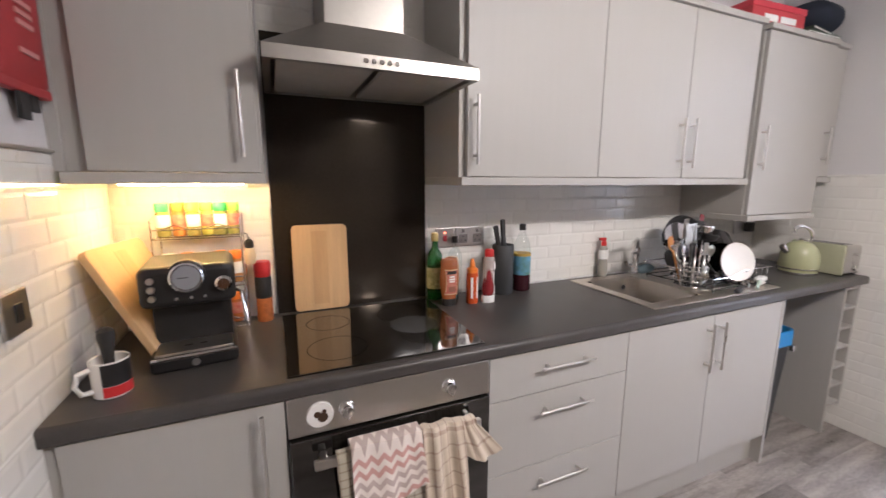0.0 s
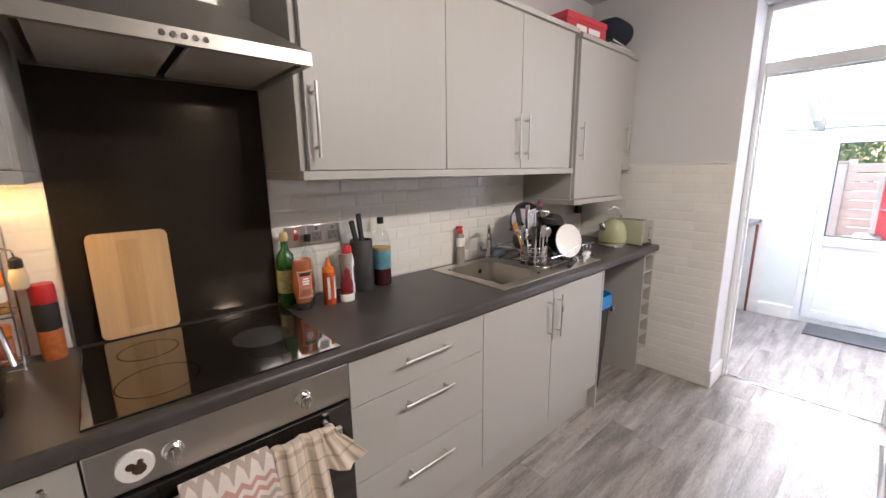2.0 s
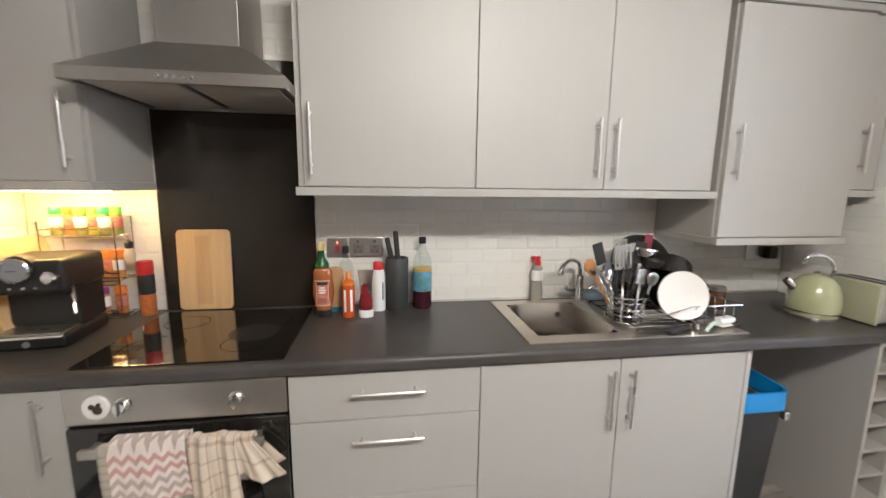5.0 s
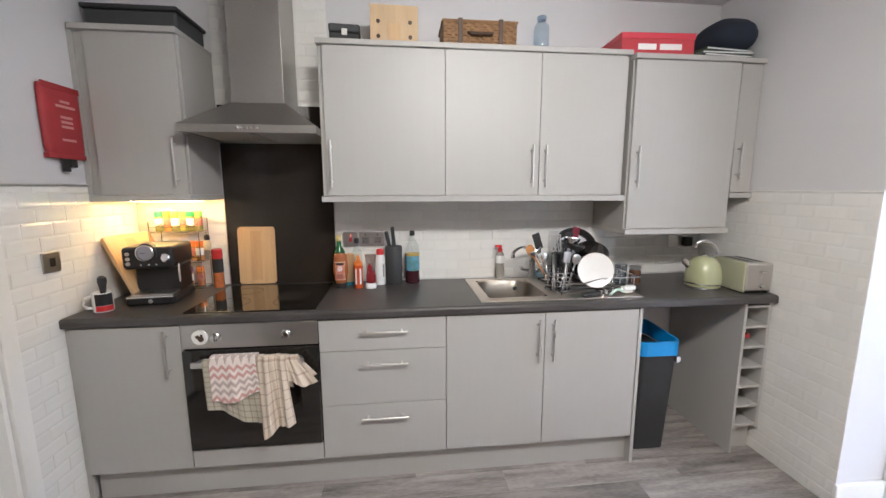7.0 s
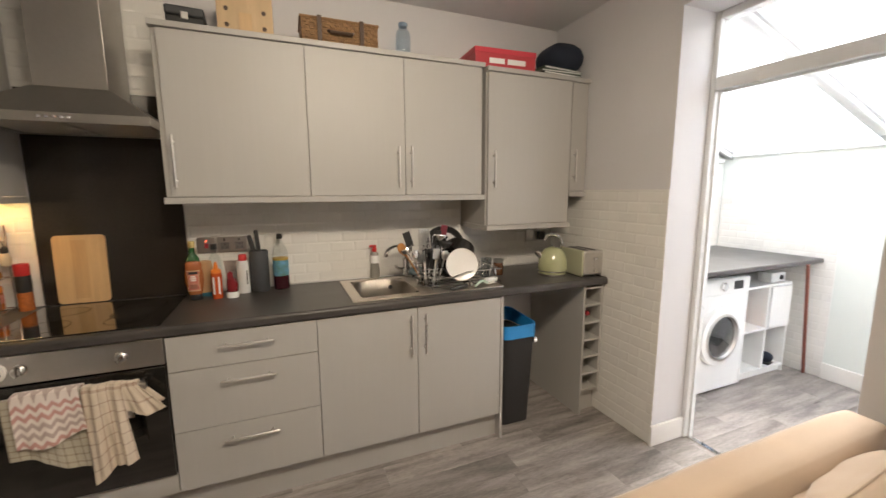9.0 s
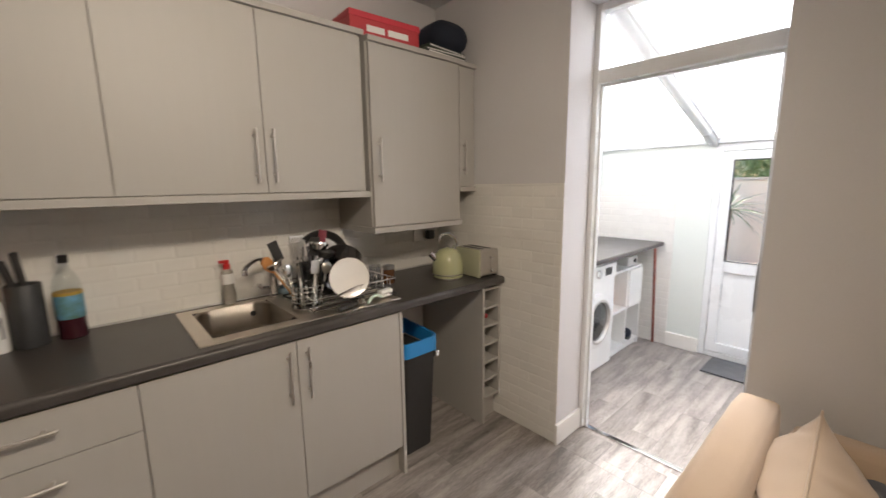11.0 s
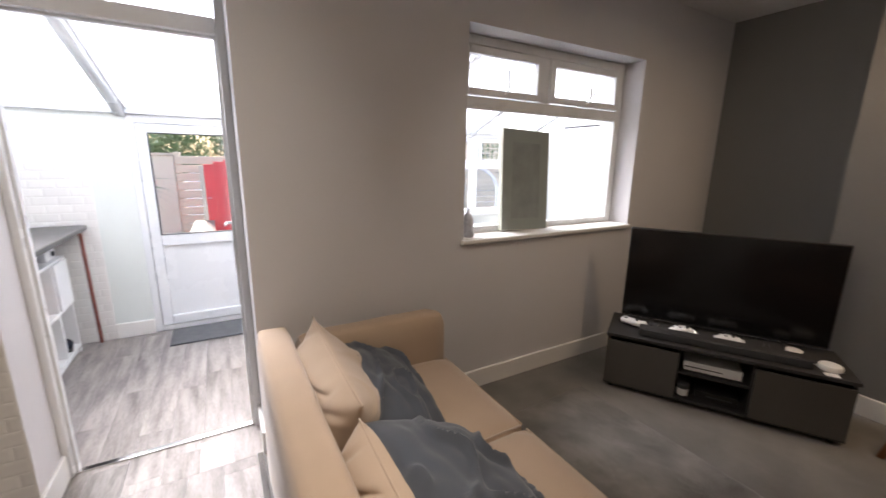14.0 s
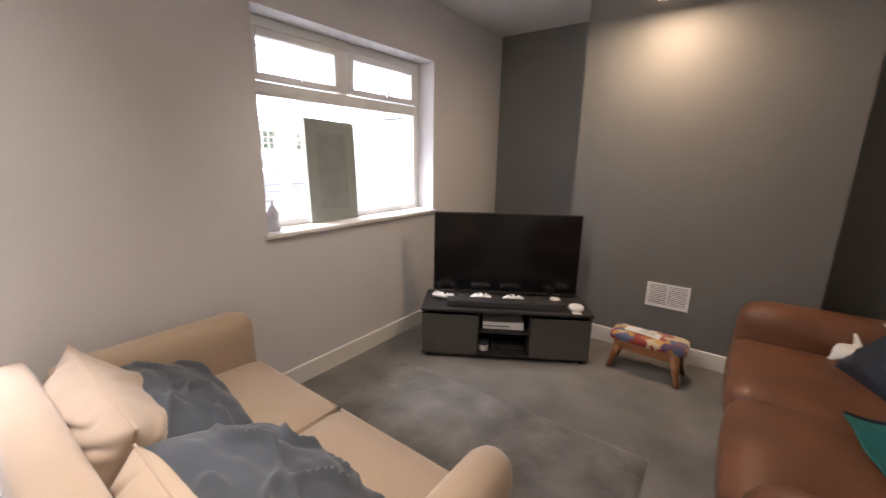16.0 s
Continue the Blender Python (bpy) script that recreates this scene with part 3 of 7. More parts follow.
# lean-to windows on the garden side
for k in range(6):
    y0 = LW_S + k * (LW_N - LW_S) / 6
    y1 = y0 + (LW_N - LW_S) / 6
    wz = thing("window_%d" % (k + 2), "white upvc lean-to window with small top light", "window", XG, y0, LW_B, kind="structure")
    w, h = y1 - y0, EAVES - 0.05 - LW_B
    part("window_frame", boxes([(0.02, 0.08, 0.0, 0.04, 0.03, h), (0.02, 0.08, w - 0.04, w - 0.0005, 0.03, h), (0.02, 0.08, 0.04, w - 0.04, 0.0305, 0.075), (0.02, 0.08, 0.04, w - 0.04, h - 0.045, h), (0.02, 0.08, 0.04, w - 0.04, 0.54, 0.60)], 0.005), M_UPVC, wz)
    part("sash", boxes([(0.0, 0.05, 0.045, 0.085, 0.605, h - 0.05), (0.0, 0.05, w - 0.085, w - 0.045, 0.605, h - 0.05), (0.0, 0.05, 0.085, w - 0.085, 0.605, 0.645), (0.0, 0.05, 0.085, w - 0.085, h - 0.09, h - 0.05)], 0.005), M_UPVC, wz)
    for z0, z1 in ((0.075, 0.54), (0.645, h - 0.09)):
        p = part("pane", boxes([(0.04, 0.046, 0.04 if z0 < 0.3 else 0.085, w - 0.04 if z0 < 0.3 else w - 0.085, z0, z1)]), M_GLASS, wz)
        p.visible_shadow = False
    part("window_sill", boxes([(-0.03, 0.02, 0.0, w, 0.0, 0.03)], 0.006), M_UPVC, wz)

# ---- kitchen units ----
def bar_handle(parent, x, y, z, length, upright=True):
    """A steel T-bar handle on a front that faces -y; x, z is its middle."""
    h = length / 2
    if upright:
        paths = [[(x, y - 0.029, z - h), (x, y - 0.029, z + h)], [(x, y, z - h + 0.03), (x, y - 0.029, z - h + 0.03)], [(x, y, z + h - 0.03), (x, y - 0.029, z + h - 0.03)]]
    else:
        paths = [[(x - h, y - 0.029, z), (x + h, y - 0.029, z)], [(x - h + 0.03, y, z), (x - h + 0.03, y - 0.029, z)], [(x + h - 0.03, y, z), (x + h - 0.03, y - 0.029, z)]]
    return part("handle", tube(paths, 0.0052, 10), M_HANDLE, parent, "brushed steel bar handle")


FRONT = 1.075     # cabinet fronts
PL = 0.155        # plinth height
UT = 0.872        # underside of the worktop


def base_unit(label, x0, x1, fronts, handles, category="cabinet"):
    """Fronts: (x0, x1, z0, z1) offsets; handles: (x, z, length, upright, front index)."""
    t = thing("base_cabinet", label, category, x0, FRONT, 0, group="kitchen base cabinets")
    w = x1 - x0
    part("body", boxes([(0.001, 0.019, 0.019, YN - FRONT - 0.02, PL, UT), (w - 0.019, w - 0.001, 0.019, YN - FRONT - 0.02, PL, UT), (0.019, w - 0.019, 0.019, YN - FRONT - 0.02, PL, PL + 0.018), (0.019, w - 0.019, YN - FRONT - 0.03, YN - FRONT - 0.02, PL + 0.018, UT), (0.019, w - 0.019, 0.02, 0.12, UT - 0.018, UT)]), M_CARC, t)
    part("plinth", boxes([(0.0, w, 0.05, 0.068, 0.0, PL)]), M_CAB, t)
    obs = []
    for a, b, c, d in fronts:
        obs.append(part("drawer_front" if len(fronts) > 2 else "door", boxes([(a + 0.0015, b - 0.0015, 0.0, 0.018, c + 0.0015, d - 0.0015)], 0.0015), M_CAB, t))
    for x, z, ln, up, k in handles:
        bar_handle(obs[k], x, 0.0, z, ln, up)
    return t


X0, X1, X2, X3 = 0.08, 0.685, 1.288, 2.284
base_unit("grey base cabinet with one door and bar handle", -0.375, X0, [(0, X0 + 0.375, PL + 0.005, UT - 0.005)], [(0.40, 0.74, 0.22, True, 0)])
base_unit("grey three-drawer base cabinet with bar handles", X1, X2, [(0, X2 - X1, 0.710, UT - 0.005), (0, X2 - X1, 0.435, 0.710), (0, X2 - X1, PL + 0.005, 0.435)],
          [(0.305, 0.806, 0.225, False, 0), (0.304, 0.646, 0.225, False, 1), (0.302, 0.369, 0.225, False, 2)])
base_unit("grey double-door sink cabinet with bar handles", X2, X3, [(0, 0.498, PL + 0.005, UT - 0.005), (0.498, 0.994, PL + 0.005, UT - 0.005)],
          [(0.460, 0.727, 0.215, True, 0), (0.536, 0.727, 0.215, True, 1)])
fill = thing("filler_panel", "narrow grey filler panel beside white tiled wall", "panel", XW, FRONT, 0)
part("panel_board", boxes([(0.002, 0.024, 0.01, 0.03, 0.0, UT)], 0.001), M_CAB, fill)
endp = thing("end_panel", "grey cabinet end panel reaching floor", "panel", X3, FRONT, 0)
part("panel_board", boxes([(0.001, 0.019, 0.0, YN - FRONT, 0.0, UT)], 0.001), M_CAB, endp)

# oven under the hob
oven = thing("oven", "built-in stainless and black glass electric oven", "oven", X0, FRONT, 0)
ow = X1 - X0
part("body", boxes([(0.004, ow - 0.004, 0.02, 0.54, PL, UT)], 0.002), M_SOFTBLACK, oven)
part("plinth", boxes([(0.0, ow, 0.05, 0.068, 0.0, PL)]), M_CAB, oven, "grey plinth board")
part("control_panel", boxes([(0.003, ow - 0.003, -0.004, 0.02, 0.755, UT - 0.004)], 0.003), M_STEEL, oven, "brushed stainless control panel")
od = part("door", boxes([(0.003, ow - 0.003, -0.012, 0.02, 0.255, 0.748)], 0.004), M_BGLASS, oven, "black glass oven door")
part("bottom_panel", boxes([(0.003, ow - 0.003, 0.0, 0.02, PL + 0.005, 0.248)], 0.002), M_CAB, oven, "grey panel below oven door")
part("handle", boxes([(0.06, ow - 0.06, -0.062, -0.045, 0.685, 0.712), (0.075, 0.095, -0.046, -0.011, 0.688, 0.708), (ow - 0.095, ow - 0.075, -0.046, -0.011, 0.688, 0.708)], 0.004), M_STEEL, od, "flat steel oven door handle")
for kx in (0.155, 0.46):
    part("knob", lathe([(0.024, 0.004), (0.024, -0.003), (0.019, -0.006), (0.018, -0.026), (0.015, -0.031), (0.001, -0.032)], 24, (kx, 0, 0.812), "y"), M_CHROME, oven, "round chrome oven knob")
    part("knob_grip", boxes([(kx - 0.004, kx + 0.004, -0.038, -0.03, 0.794, 0.830)], 0.002), M_CHROME, oven)
mag = thing("fridge_magnet", "round cream magnet with dark print on oven panel", "magnet", X0 + 0.085, FRONT - 0.004, 0.81)
part("disc", lathe([(0.036, 0.0), (0.036, -0.005), (0.034, -0.007), (0.0005, -0.007)], 28, (0, 0, 0), "y"), M_CERAMIC, mag)
for mx, mz, mr in ((0.006, -0.006, 0.014), (-0.008, 0.004, 0.009), (0.010, 0.010, 0.006)):
    part("print", lathe([(mr, -0.007), (mr, -0.0082), (0.0005, -0.0082)], 9, (mx, 0, mz), "y"), M_BROWN, mag, "dark printed animal shape")

# worktop
worktop = thing("worktop", "dark grey laminate kitchen worktop with rounded front", "worktop", XW, FRONT - 0.015, UT)
prof = [(0.0, 0.008), (0.003, 0.002), (0.010, 0.0), (0.605, 0.0), (0.605, 0.043), (0.014, 0.043), (0.006, 0.040), (0.001, 0.034), (0.0, 0.026)]


def extrude_x(profile, x0, x1):
    bm = bmesh.new()
    a = [bm.verts.new((x0, y, z)) for y, z in profile]
    b = [bm.verts.new((x1, y, z)) for y, z in profile]
    n = len(profile)
    for i in range(n):
        bm.faces.new((a[i], a[(i + 1) % n], b[(i + 1) % n], b[i]))
    bm.faces.new(a)
    bm.faces.new(b[::-1])
    bmesh.ops.recalc_face_normals(bm, faces=bm.faces)
    return bm


WT = UT + 0.043
SKX0, SKX1, SKY0, SKY1 = 1.515, 1.845, 1.17, 1.57       # bowl cut-out
wy0 = FRONT - 0.015
part("slab", extrude_x(prof, 0.001, SKX0 - XW), M_WORK, worktop)
part("slab", extrude_x(prof, SKX1 - XW, 3.049 - XW), M_WORK, worktop)
part("slab", extrude_x([(min(y, SKY0 - wy0), z) for y, z in prof], SKX0 - XW, SKX1 - XW), M_WORK, worktop)
part("slab", boxes([(SKX0 - XW, SKX1 - XW, SKY1 - wy0, 0.605, 0.0, 0.043)]), M_WORK, worktop)
seal = thing("sealant_bead", "white silicone bead along back of worktop", "sealant", XW, YN - 0.012, WT, kind="structure")
part("bead", extrude_x([(0.0, 0.0), (0.006, 0.0), (0.006, 0.007)], X1 - XW + 0.001, 3.44), M_WHITE, seal)

# hob and glass splashback
hob = thing("hob", "black glass ceramic hob set in worktop", "hob", X0 + 0.01, 1.092, WT)
part("glass_top", boxes([(0.0, 0.585, 0.0, 0.515, 0.0, 0.006)], 0.002), M_BGLASS, hob)
M_RING = surface("grey hob marking", (0.022, 0.021, 0.020), rough=0.07, bump=0)


def ring(cx, cy, r, w=0.002, z=0.0062):
    bm = bmesh.new()
    n = 48
    a = [bm.verts.new((cx + (r - w) * math.cos(2 * math.pi * i / n), cy + (r - w) * math.sin(2 * math.pi * i / n), z)) for i in range(n)]
    b = [bm.verts.new((cx + r * math.cos(2 * math.pi * i / n), cy + r * math.sin(2 * math.pi * i / n), z)) for i in range(n)]
    for i in range(n):
        bm.faces.new((a[i], b[i], b[(i + 1) % n], a[(i + 1) % n]))
    bmesh.ops.solidify(bm, geom=bm.faces[:], thickness=0.0004)
    return bm


for cx, cy, r in ((0.15, 0.14, 0.09), (0.43, 0.14, 0.075), (0.15, 0.37, 0.075), (0.43, 0.36, 0.10)):
    part("cooking_zone", ring(cx, cy, r), M_RING, hob)
M_HAZE = surface("worn hob zone", (0.026, 0.025, 0.024), rough=0.24, var=0.3, scale=30, bump=0)
part("cooking_zone", lathe([(0.085, 0.0061), (0.085, 0.0064), (0.0005, 0.0064)], 40, (0.43, 0.24, 0)), M_HAZE, hob, "hazy worn cooking zone")
splash = thing("splashback", "black glass splashback panel behind hob", "splashback", X0 - 0.002, YN, WT)
part("glass_panel", boxes([(0.0, X1 - X0 + 0.004, -0.012, 0.0, 0.0, 1.02)], 0.0015), M_BPANEL, splash)
part("edge_seal", boxes([(-0.004, -0.0005, -0.013, 0.0, 0.0, 0.50)], 0.001), M_STEEL, splash, "thin pale edge strip")

# cooker hood
hood = thing("cooker_hood", "stainless steel chimney cooker hood", "cooker hood", X0 + 0.004, YN, 1.728)
hw = 0.61
bm = bmesh.new()
# canopy: a shallow pyramid above a lip
lo = [(0, -0.47), (hw, -0.47), (hw, -0.014), (0, -0.014)]
up = [(hw / 2 - 0.13, -0.29), (hw / 2 + 0.13, -0.29), (hw / 2 + 0.13, -0.014), (hw / 2 - 0.13, -0.014)]
ra = [bm.verts.new((x, y, 0.0)) for x, y in lo]
rb = [bm.verts.new((x, y, 0.035)) for x, y in lo]
rm = [bm.verts.new((x * 0.62 + u * 0.38, y * 0.62 + v * 0.38, 0.085)) for (x, y), (u, v) in zip(lo, up)]
rc = [bm.verts.new((x, y, 0.165)) for x, y in up]
for a, b in ((ra, rb), (rb, rm), (rm, rc)):
    for i in range(4):
        bm.faces.new((a[i], a[(i + 1) % 4], b[(i + 1) % 4], b[i]))
bm.faces.new(rc)
inner = [bm.verts.new((x + (0.02 if x == 0 else -0.02), y + (0.02 if y < -0.1 else -0.006), 0.0)) for x, y in lo]
deep = [bm.verts.new((v.co.x, v.co.y, 0.025)) for v in inner]
for i in range(4):
    bm.faces.new((ra[i], inner[i], inner[(i + 1) % 4], ra[(i + 1) % 4]))
    bm.faces.new((inner[i], deep[i], deep[(i + 1) % 4], inner[(i + 1) % 4]))
bmesh.ops.recalc_face_normals(bm, faces=bm.faces)
part("canopy", bm, M_HOOD, hood)
part("chimney", boxes([(hw / 2 - 0.125, hw / 2 + 0.125, -0.285, -0.014, 0.165, CEIL - 1.728 - 0.002)], 0.002), M_HOOD, hood)
M_FILTER = surface("grey mesh grease filter", (0.55, 0.52, 0.48), rough=0.5, metal=0.4, var=0.08, scale=30, fine=380, bump=0.3, depth=0.001)
for a in (0.032, 0.318):
    part("grease_filter", boxes([(a, a + 0.26, -0.435, -0.035, 0.004, 0.016)], 0.003), M_FILTER, hood)
for k in range(5):
    part("button", lathe([(0.007, 0.0), (0.007, -0.004), (0.005, -0.006), (0.0005, -0.006)], 12, (hw / 2 - 0.044 + k * 0.022, -0.47, 0.018), "y"), M_CHROME, hood)


# wall cabinets
def wall_unit(label, x0, x1, z0, z1, y0, doors, handles, trims=True):
    t = thing("wall_cabinet", label, "cabinet", x0, y0, z0, group="kitchen wall cabinets")
    w, h, d = x1 - x0, z1 - z0, YN - y0 - 0.001
    part("body", boxes([(0.0, w, 0.021, d, 0.03, h - 0.006)], 0.001), M_CAB, t)
    obs = [part("door", boxes([(a + 0.0015, b - 0.0015, 0.0, 0.019, 0.032, h - 0.028)], 0.0015), M_CAB, t) for a, b in doors]
    if trims:
        for r in ((-0.004, w + 0.004, -0.012, 0.018), (-0.004, 0.016, 0.0185, d), (w - 0.012, w + 0.004, 0.0185, d)):
            part("pelmet", boxes([(*r, 0.0, 0.029)], 0.002), M_CAB, t)
    part("cornice", boxes([(-0.004, w + 0.004, -0.012, d, h - 0.025, h)], 0.002), M_CAB, t)
    for x, z, ln, k in handles:
        bar_handle(obs[k], x, 0.0, z, ln)
    return t


CF = 1.312
wall_unit("grey wall cabinet with one door", -0.375, 0.068, 1.415, 2.205, CF, [(0.045, 0.435)], [(0.395, 0.185, 0.225, 0)])
wl = part("filler", boxes([(-0.024, 0.0, 0.012, 0.03, 0.03, 0.78)], 0.001), M_CAB, bpy.data.objects["wall_cabinet"])
wall_unit("grey three-door wall cabinet", 0.692, 2.288, 1.408, 2.182, CF, [(0.022, 0.619), (0.619, 1.117), (1.117, 1.574)], [(0.050, 0.187, 0.23, 0), (1.076, 0.182, 0.215, 1), (1.147, 0.182, 0.215, 2)])
wall_unit("taller grey wall cabinet over kettle", 2.306, 2.918, 1.222, 2.165, CF - 0.012, [(0.006, 0.606)], [(0.041, 0.366, 0.215, 0)])
wall_unit("narrow grey corner wall cabinet", 2.922, XE - 0.002, 1.42, 2.165, CF + 0.002, [(0.004, 0.132)], [(0.03, 0.20, 0.20, 0)])

# boards at the back of the bin space, and the wine rack
rack = thing("wine_rack", "narrow grey wine rack beside tiled wall", "wine rack", 2.90, FRONT + 0.012, 0)
part("side_panel", boxes([(-0.012, 0.004, 0.0, 0.56, 0.0, UT)], 0.001), M_CAB, rack)
part("side_panel", boxes([(0.128, 0.144, 0.0, 0.56, 0.15, UT)], 0.001), M_CAB, rack)
for k in range(7):
    z = 0.16 + k * 0.114
    part("shelf", boxes([(0.004, 0.128, 0.0, 0.56, z, z + 0.014)], 0.001), M_CAB, rack)
part("back_board", boxes([(0.004, 0.128, 0.50, 0.51, 0.16, UT)], 0), M_CARC, rack)
part("plinth", boxes([(0.004, 0.144, 0.05, 0.066, 0.0, 0.149)], 0), M_CAB, rack)
wine = thing("wine_bottle", "wine bottle with dark red foil lying in rack", "bottle", 2.966, 1.16, 0.632)
part("bottle", lathe([(0.012, -0.03), (0.015, -0.028), (0.015, 0.05), (0.017, 0.06), (0.037, 0.11), (0.037, 0.27), (0.03, 0.28)], 20, (0, 0, 0.037), "y"), M_REDCLOTH, wine)

# under-cabinet lamp, warm
uc = thing("under_cabinet_light", "slim warm under-cabinet strip light, switched on", "light", -0.33, 1.50, 1.415)
part("housing", boxes([(0.0, 0.34, -0.015, 0.015, 0.0, 0.03)], 0.003), M_WHITE, uc)
part("diffuser", boxes([(0.01, 0.33, -0.012, 0.012, -0.006, 0.0)], 0.002), emitter("warm strip diffuser", (1.0, 0.60, 0.20), 14.0), uc)


# sockets and switch
def faceplate(label, loc, rz, w, h, metal, n=2):
    t = thing("wall_socket", label, "socket", *loc, rz)
    part("plate", boxes([(-w / 2, w / 2, -0.008, 0.0, -h / 2, h / 2)], 0.003), metal, t)
    return t


M_MIRRORPLATE = surface("polished chrome plate", (0.50, 0.47, 0.45), rough=0.34, metal=1.0, var=0.05, bump=0.0)
M_INSERT = surface("dark grey socket insert", (0.16, 0.145, 0.14), rough=0.3, var=0.05, bump=0.0)
t = faceplate("chrome cooker switch with red neon on tiled wall", (0.778, YN - 0.009, 1.175), 0, 0.088, 0.086, M_MIRRORPLATE)
part("rocker", boxes([(-0.009, 0.009, -0.012, -0.008, -0.016, 0.010)], 0.001), surface("dull red rocker", (0.30, 0.03, 0.04), rough=0.35, var=0.1), t, "dull red rocker")
part("neon", lathe([(0.003, 0.0), (0.003, -0.002), (0.0005, -0.002)], 10, (0, -0.008, 0.022), "y"), emitter("red neon", (1.0, 0.12, 0.05), 1.5), t, "small lit red neon")
t = faceplate("chrome double electric socket on tiled wall", (0.903, YN - 0.009, 1.175), 0, 0.146, 0.086, M_MIRRORPLATE)
for q in (-0.036, 0.036):
    part("socket_face", boxes([(q - 0.022, q + 0.022, -0.0095, -0.008, -0.028, 0.012)], 0.001), M_INSERT, t, "dark grey socket face")
    for hx, hz in ((0, 0.002), (-0.011, -0.016), (0.011, -0.016)):
        part("pin_hole", boxes([(q + hx - 0.003, q + hx + 0.003, -0.0103, -0.0094, hz - 0.003, hz + 0.003)]), M_BLACK, t)
    part("rocker", boxes([(q - 0.006, q + 0.006, -0.012, -0.008, 0.019, 0.034)], 0.001), M_INSERT, t)
sw = faceplate("brushed steel light switch on tiled wall", (XW + 0.009, 1.06, 1.17), 90, 0.086, 0.086, M_STEEL)
part("rocker", boxes([(-0.012, 0.012, -0.012, -0.008, -0.018, 0.018)], 0.001), M_BLACK, sw)
s3 = faceplate("black and steel socket behind toaster", (2.90, YN - 0.009, 1.13), 0, 0.146, 0.086, M_STEEL)
part("plug", boxes([(0.02, 0.07, -0.05, -0.008, -0.03, 0.03)], 0.006), M_BLACK, s3, "black plug in socket")


# ---- sink ----
M_SINK = surface("satin sink steel", (0.68, 0.62, 0.55), rough=0.34, metal=1.0, var=0.05, scale=4, fine=60, bump=0.0)
sink = thing("sink", "stainless steel inset sink with ribbed drainer", "sink", 1.468, 1.115, WT)
sw_, sd = 0.857, 0.50
bx0, bx1, by0, by1 = SKX0 - 1.468 + 0.004, SKX1 - 1.468 - 0.004, SKY0 - 1.115 + 0.004, SKY1 - 1.115 - 0.004


def rrect(x0, x1, y0, y1, r, n=6):
    pts = []
    for cx, cy, a0 in ((x1 - r, y1 - r, 0), (x0 + r, y1 - r, 90), (x0 + r, y0 + r, 180), (x1 - r, y0 + r, 270)):
        for i in range(n + 1):
            a = radians(a0 + 90 * i / n)
            pts.append((cx + r * math.cos(a), cy + r * math.sin(a)))
    return pts


bm = bmesh.new()
loops = []
for (a, b, c, d, r, z) in ((bx0, bx1, by0, by1, 0.07, 0.005), (bx0 + 0.008, bx1 - 0.008, by0 + 0.008, by1 - 0.008, 0.07, -0.004), (bx0 + 0.018, bx1 - 0.018, by0 + 0.018, by1 - 0.018, 0.065, -0.105), (bx0 + 0.05, bx1 - 0.05, by0 + 0.05, by1 - 0.05, 0.05, -0.125)):
    loops.append([bm.verts.new((x, y, z)) for x, y in rrect(a, b, c, d, r)])
n = len(loops[0])
for a, b in zip(loops, loops[1:]):
    for i in range(n):
        bm.faces.new((a[i], a[(i + 1) % n], b[(i + 1) % n], b[i]))
bm.faces.new(loops[-1])
bmesh.ops.solidify(bm, geom=bm.faces[:], thickness=0.0015)
part("bowl", bm, M_SINK, sink)
part("rim", boxes([(0, sw_, 0, by0 + 0.004, 0.0, 0.005), (0, sw_, by1 - 0.004, sd, 0.0, 0.005), (0, bx0 + 0.004, by0 + 0.004, by1 - 0.004, 0.0, 0.005), (bx1 - 0.004, sw_, by0 + 0.004, by1 - 0.004, 0.0, 0.005)], 0.0018), M_SINK, sink)
bm = bmesh.new()
for k in range(8):
    y = 0.10 + k * 0.042
    box(bm, bx1 + 0.06, sw_ - 0.05, y, y + 0.014, 0.0045, 0.008, bev=0.0015, seg=1)
part("drainer_ribs", bm, M_STEEL, sink)
part("plug_hole", lathe([(0.035, -0.125), (0.035, -0.121), (0.026, -0.120), (0.024, -0.124), (0.0005, -0.124)], 24, ((bx0 + bx1) / 2, (by0 + by1) / 2, 0.0)), M_CHROME, sink)
part("overflow", lathe([(0.013, 0.0), (0.013, -0.003), (0.0005, -0.004)], 16, (bx1 - 0.075, by1 - 0.022, -0.045), "y"), M_SOFTBLACK, sink)
tap = thing("mixer_tap", "chrome kitchen mixer tap with curved spout", "tap", 1.885, 1.588, WT + 0.005)
part("base", lathe([(0.026, 0.0), (0.026, 0.01), (0.021, 0.016), (0.020, 0.10), (0.022, 0.115), (0.014, 0.125)], 20), M_CHROME, tap)
part("spout", tube([[(0, 0, 0.11), (0, 0, 0.150), (-0.012, -0.011, 0.178)] + curve_pts(lambda s: (-0.03 - 0.130 * s, -0.027 - 0.118 * s, 0.192 + 0.018 * math.sin(math.pi * s)), 10) + [(-0.168, -0.153, 0.178)]], 0.0095, 12), M_CHROME, tap)
part("nozzle", lathe([(0.0125, 0.0), (0.013, 0.004), (0.012, 0.022), (0.009, 0.026)], 14, (-0.168, -0.153, 0.160)), M_CHROME, tap)
for s in (-1, 1):
    part("lever", tube([[(0, 0, 0.05), (s * 0.055, 0, 0.055), (s * 0.075, -0.01, 0.075)]], 0.009, 10), M_CHROME, tap)

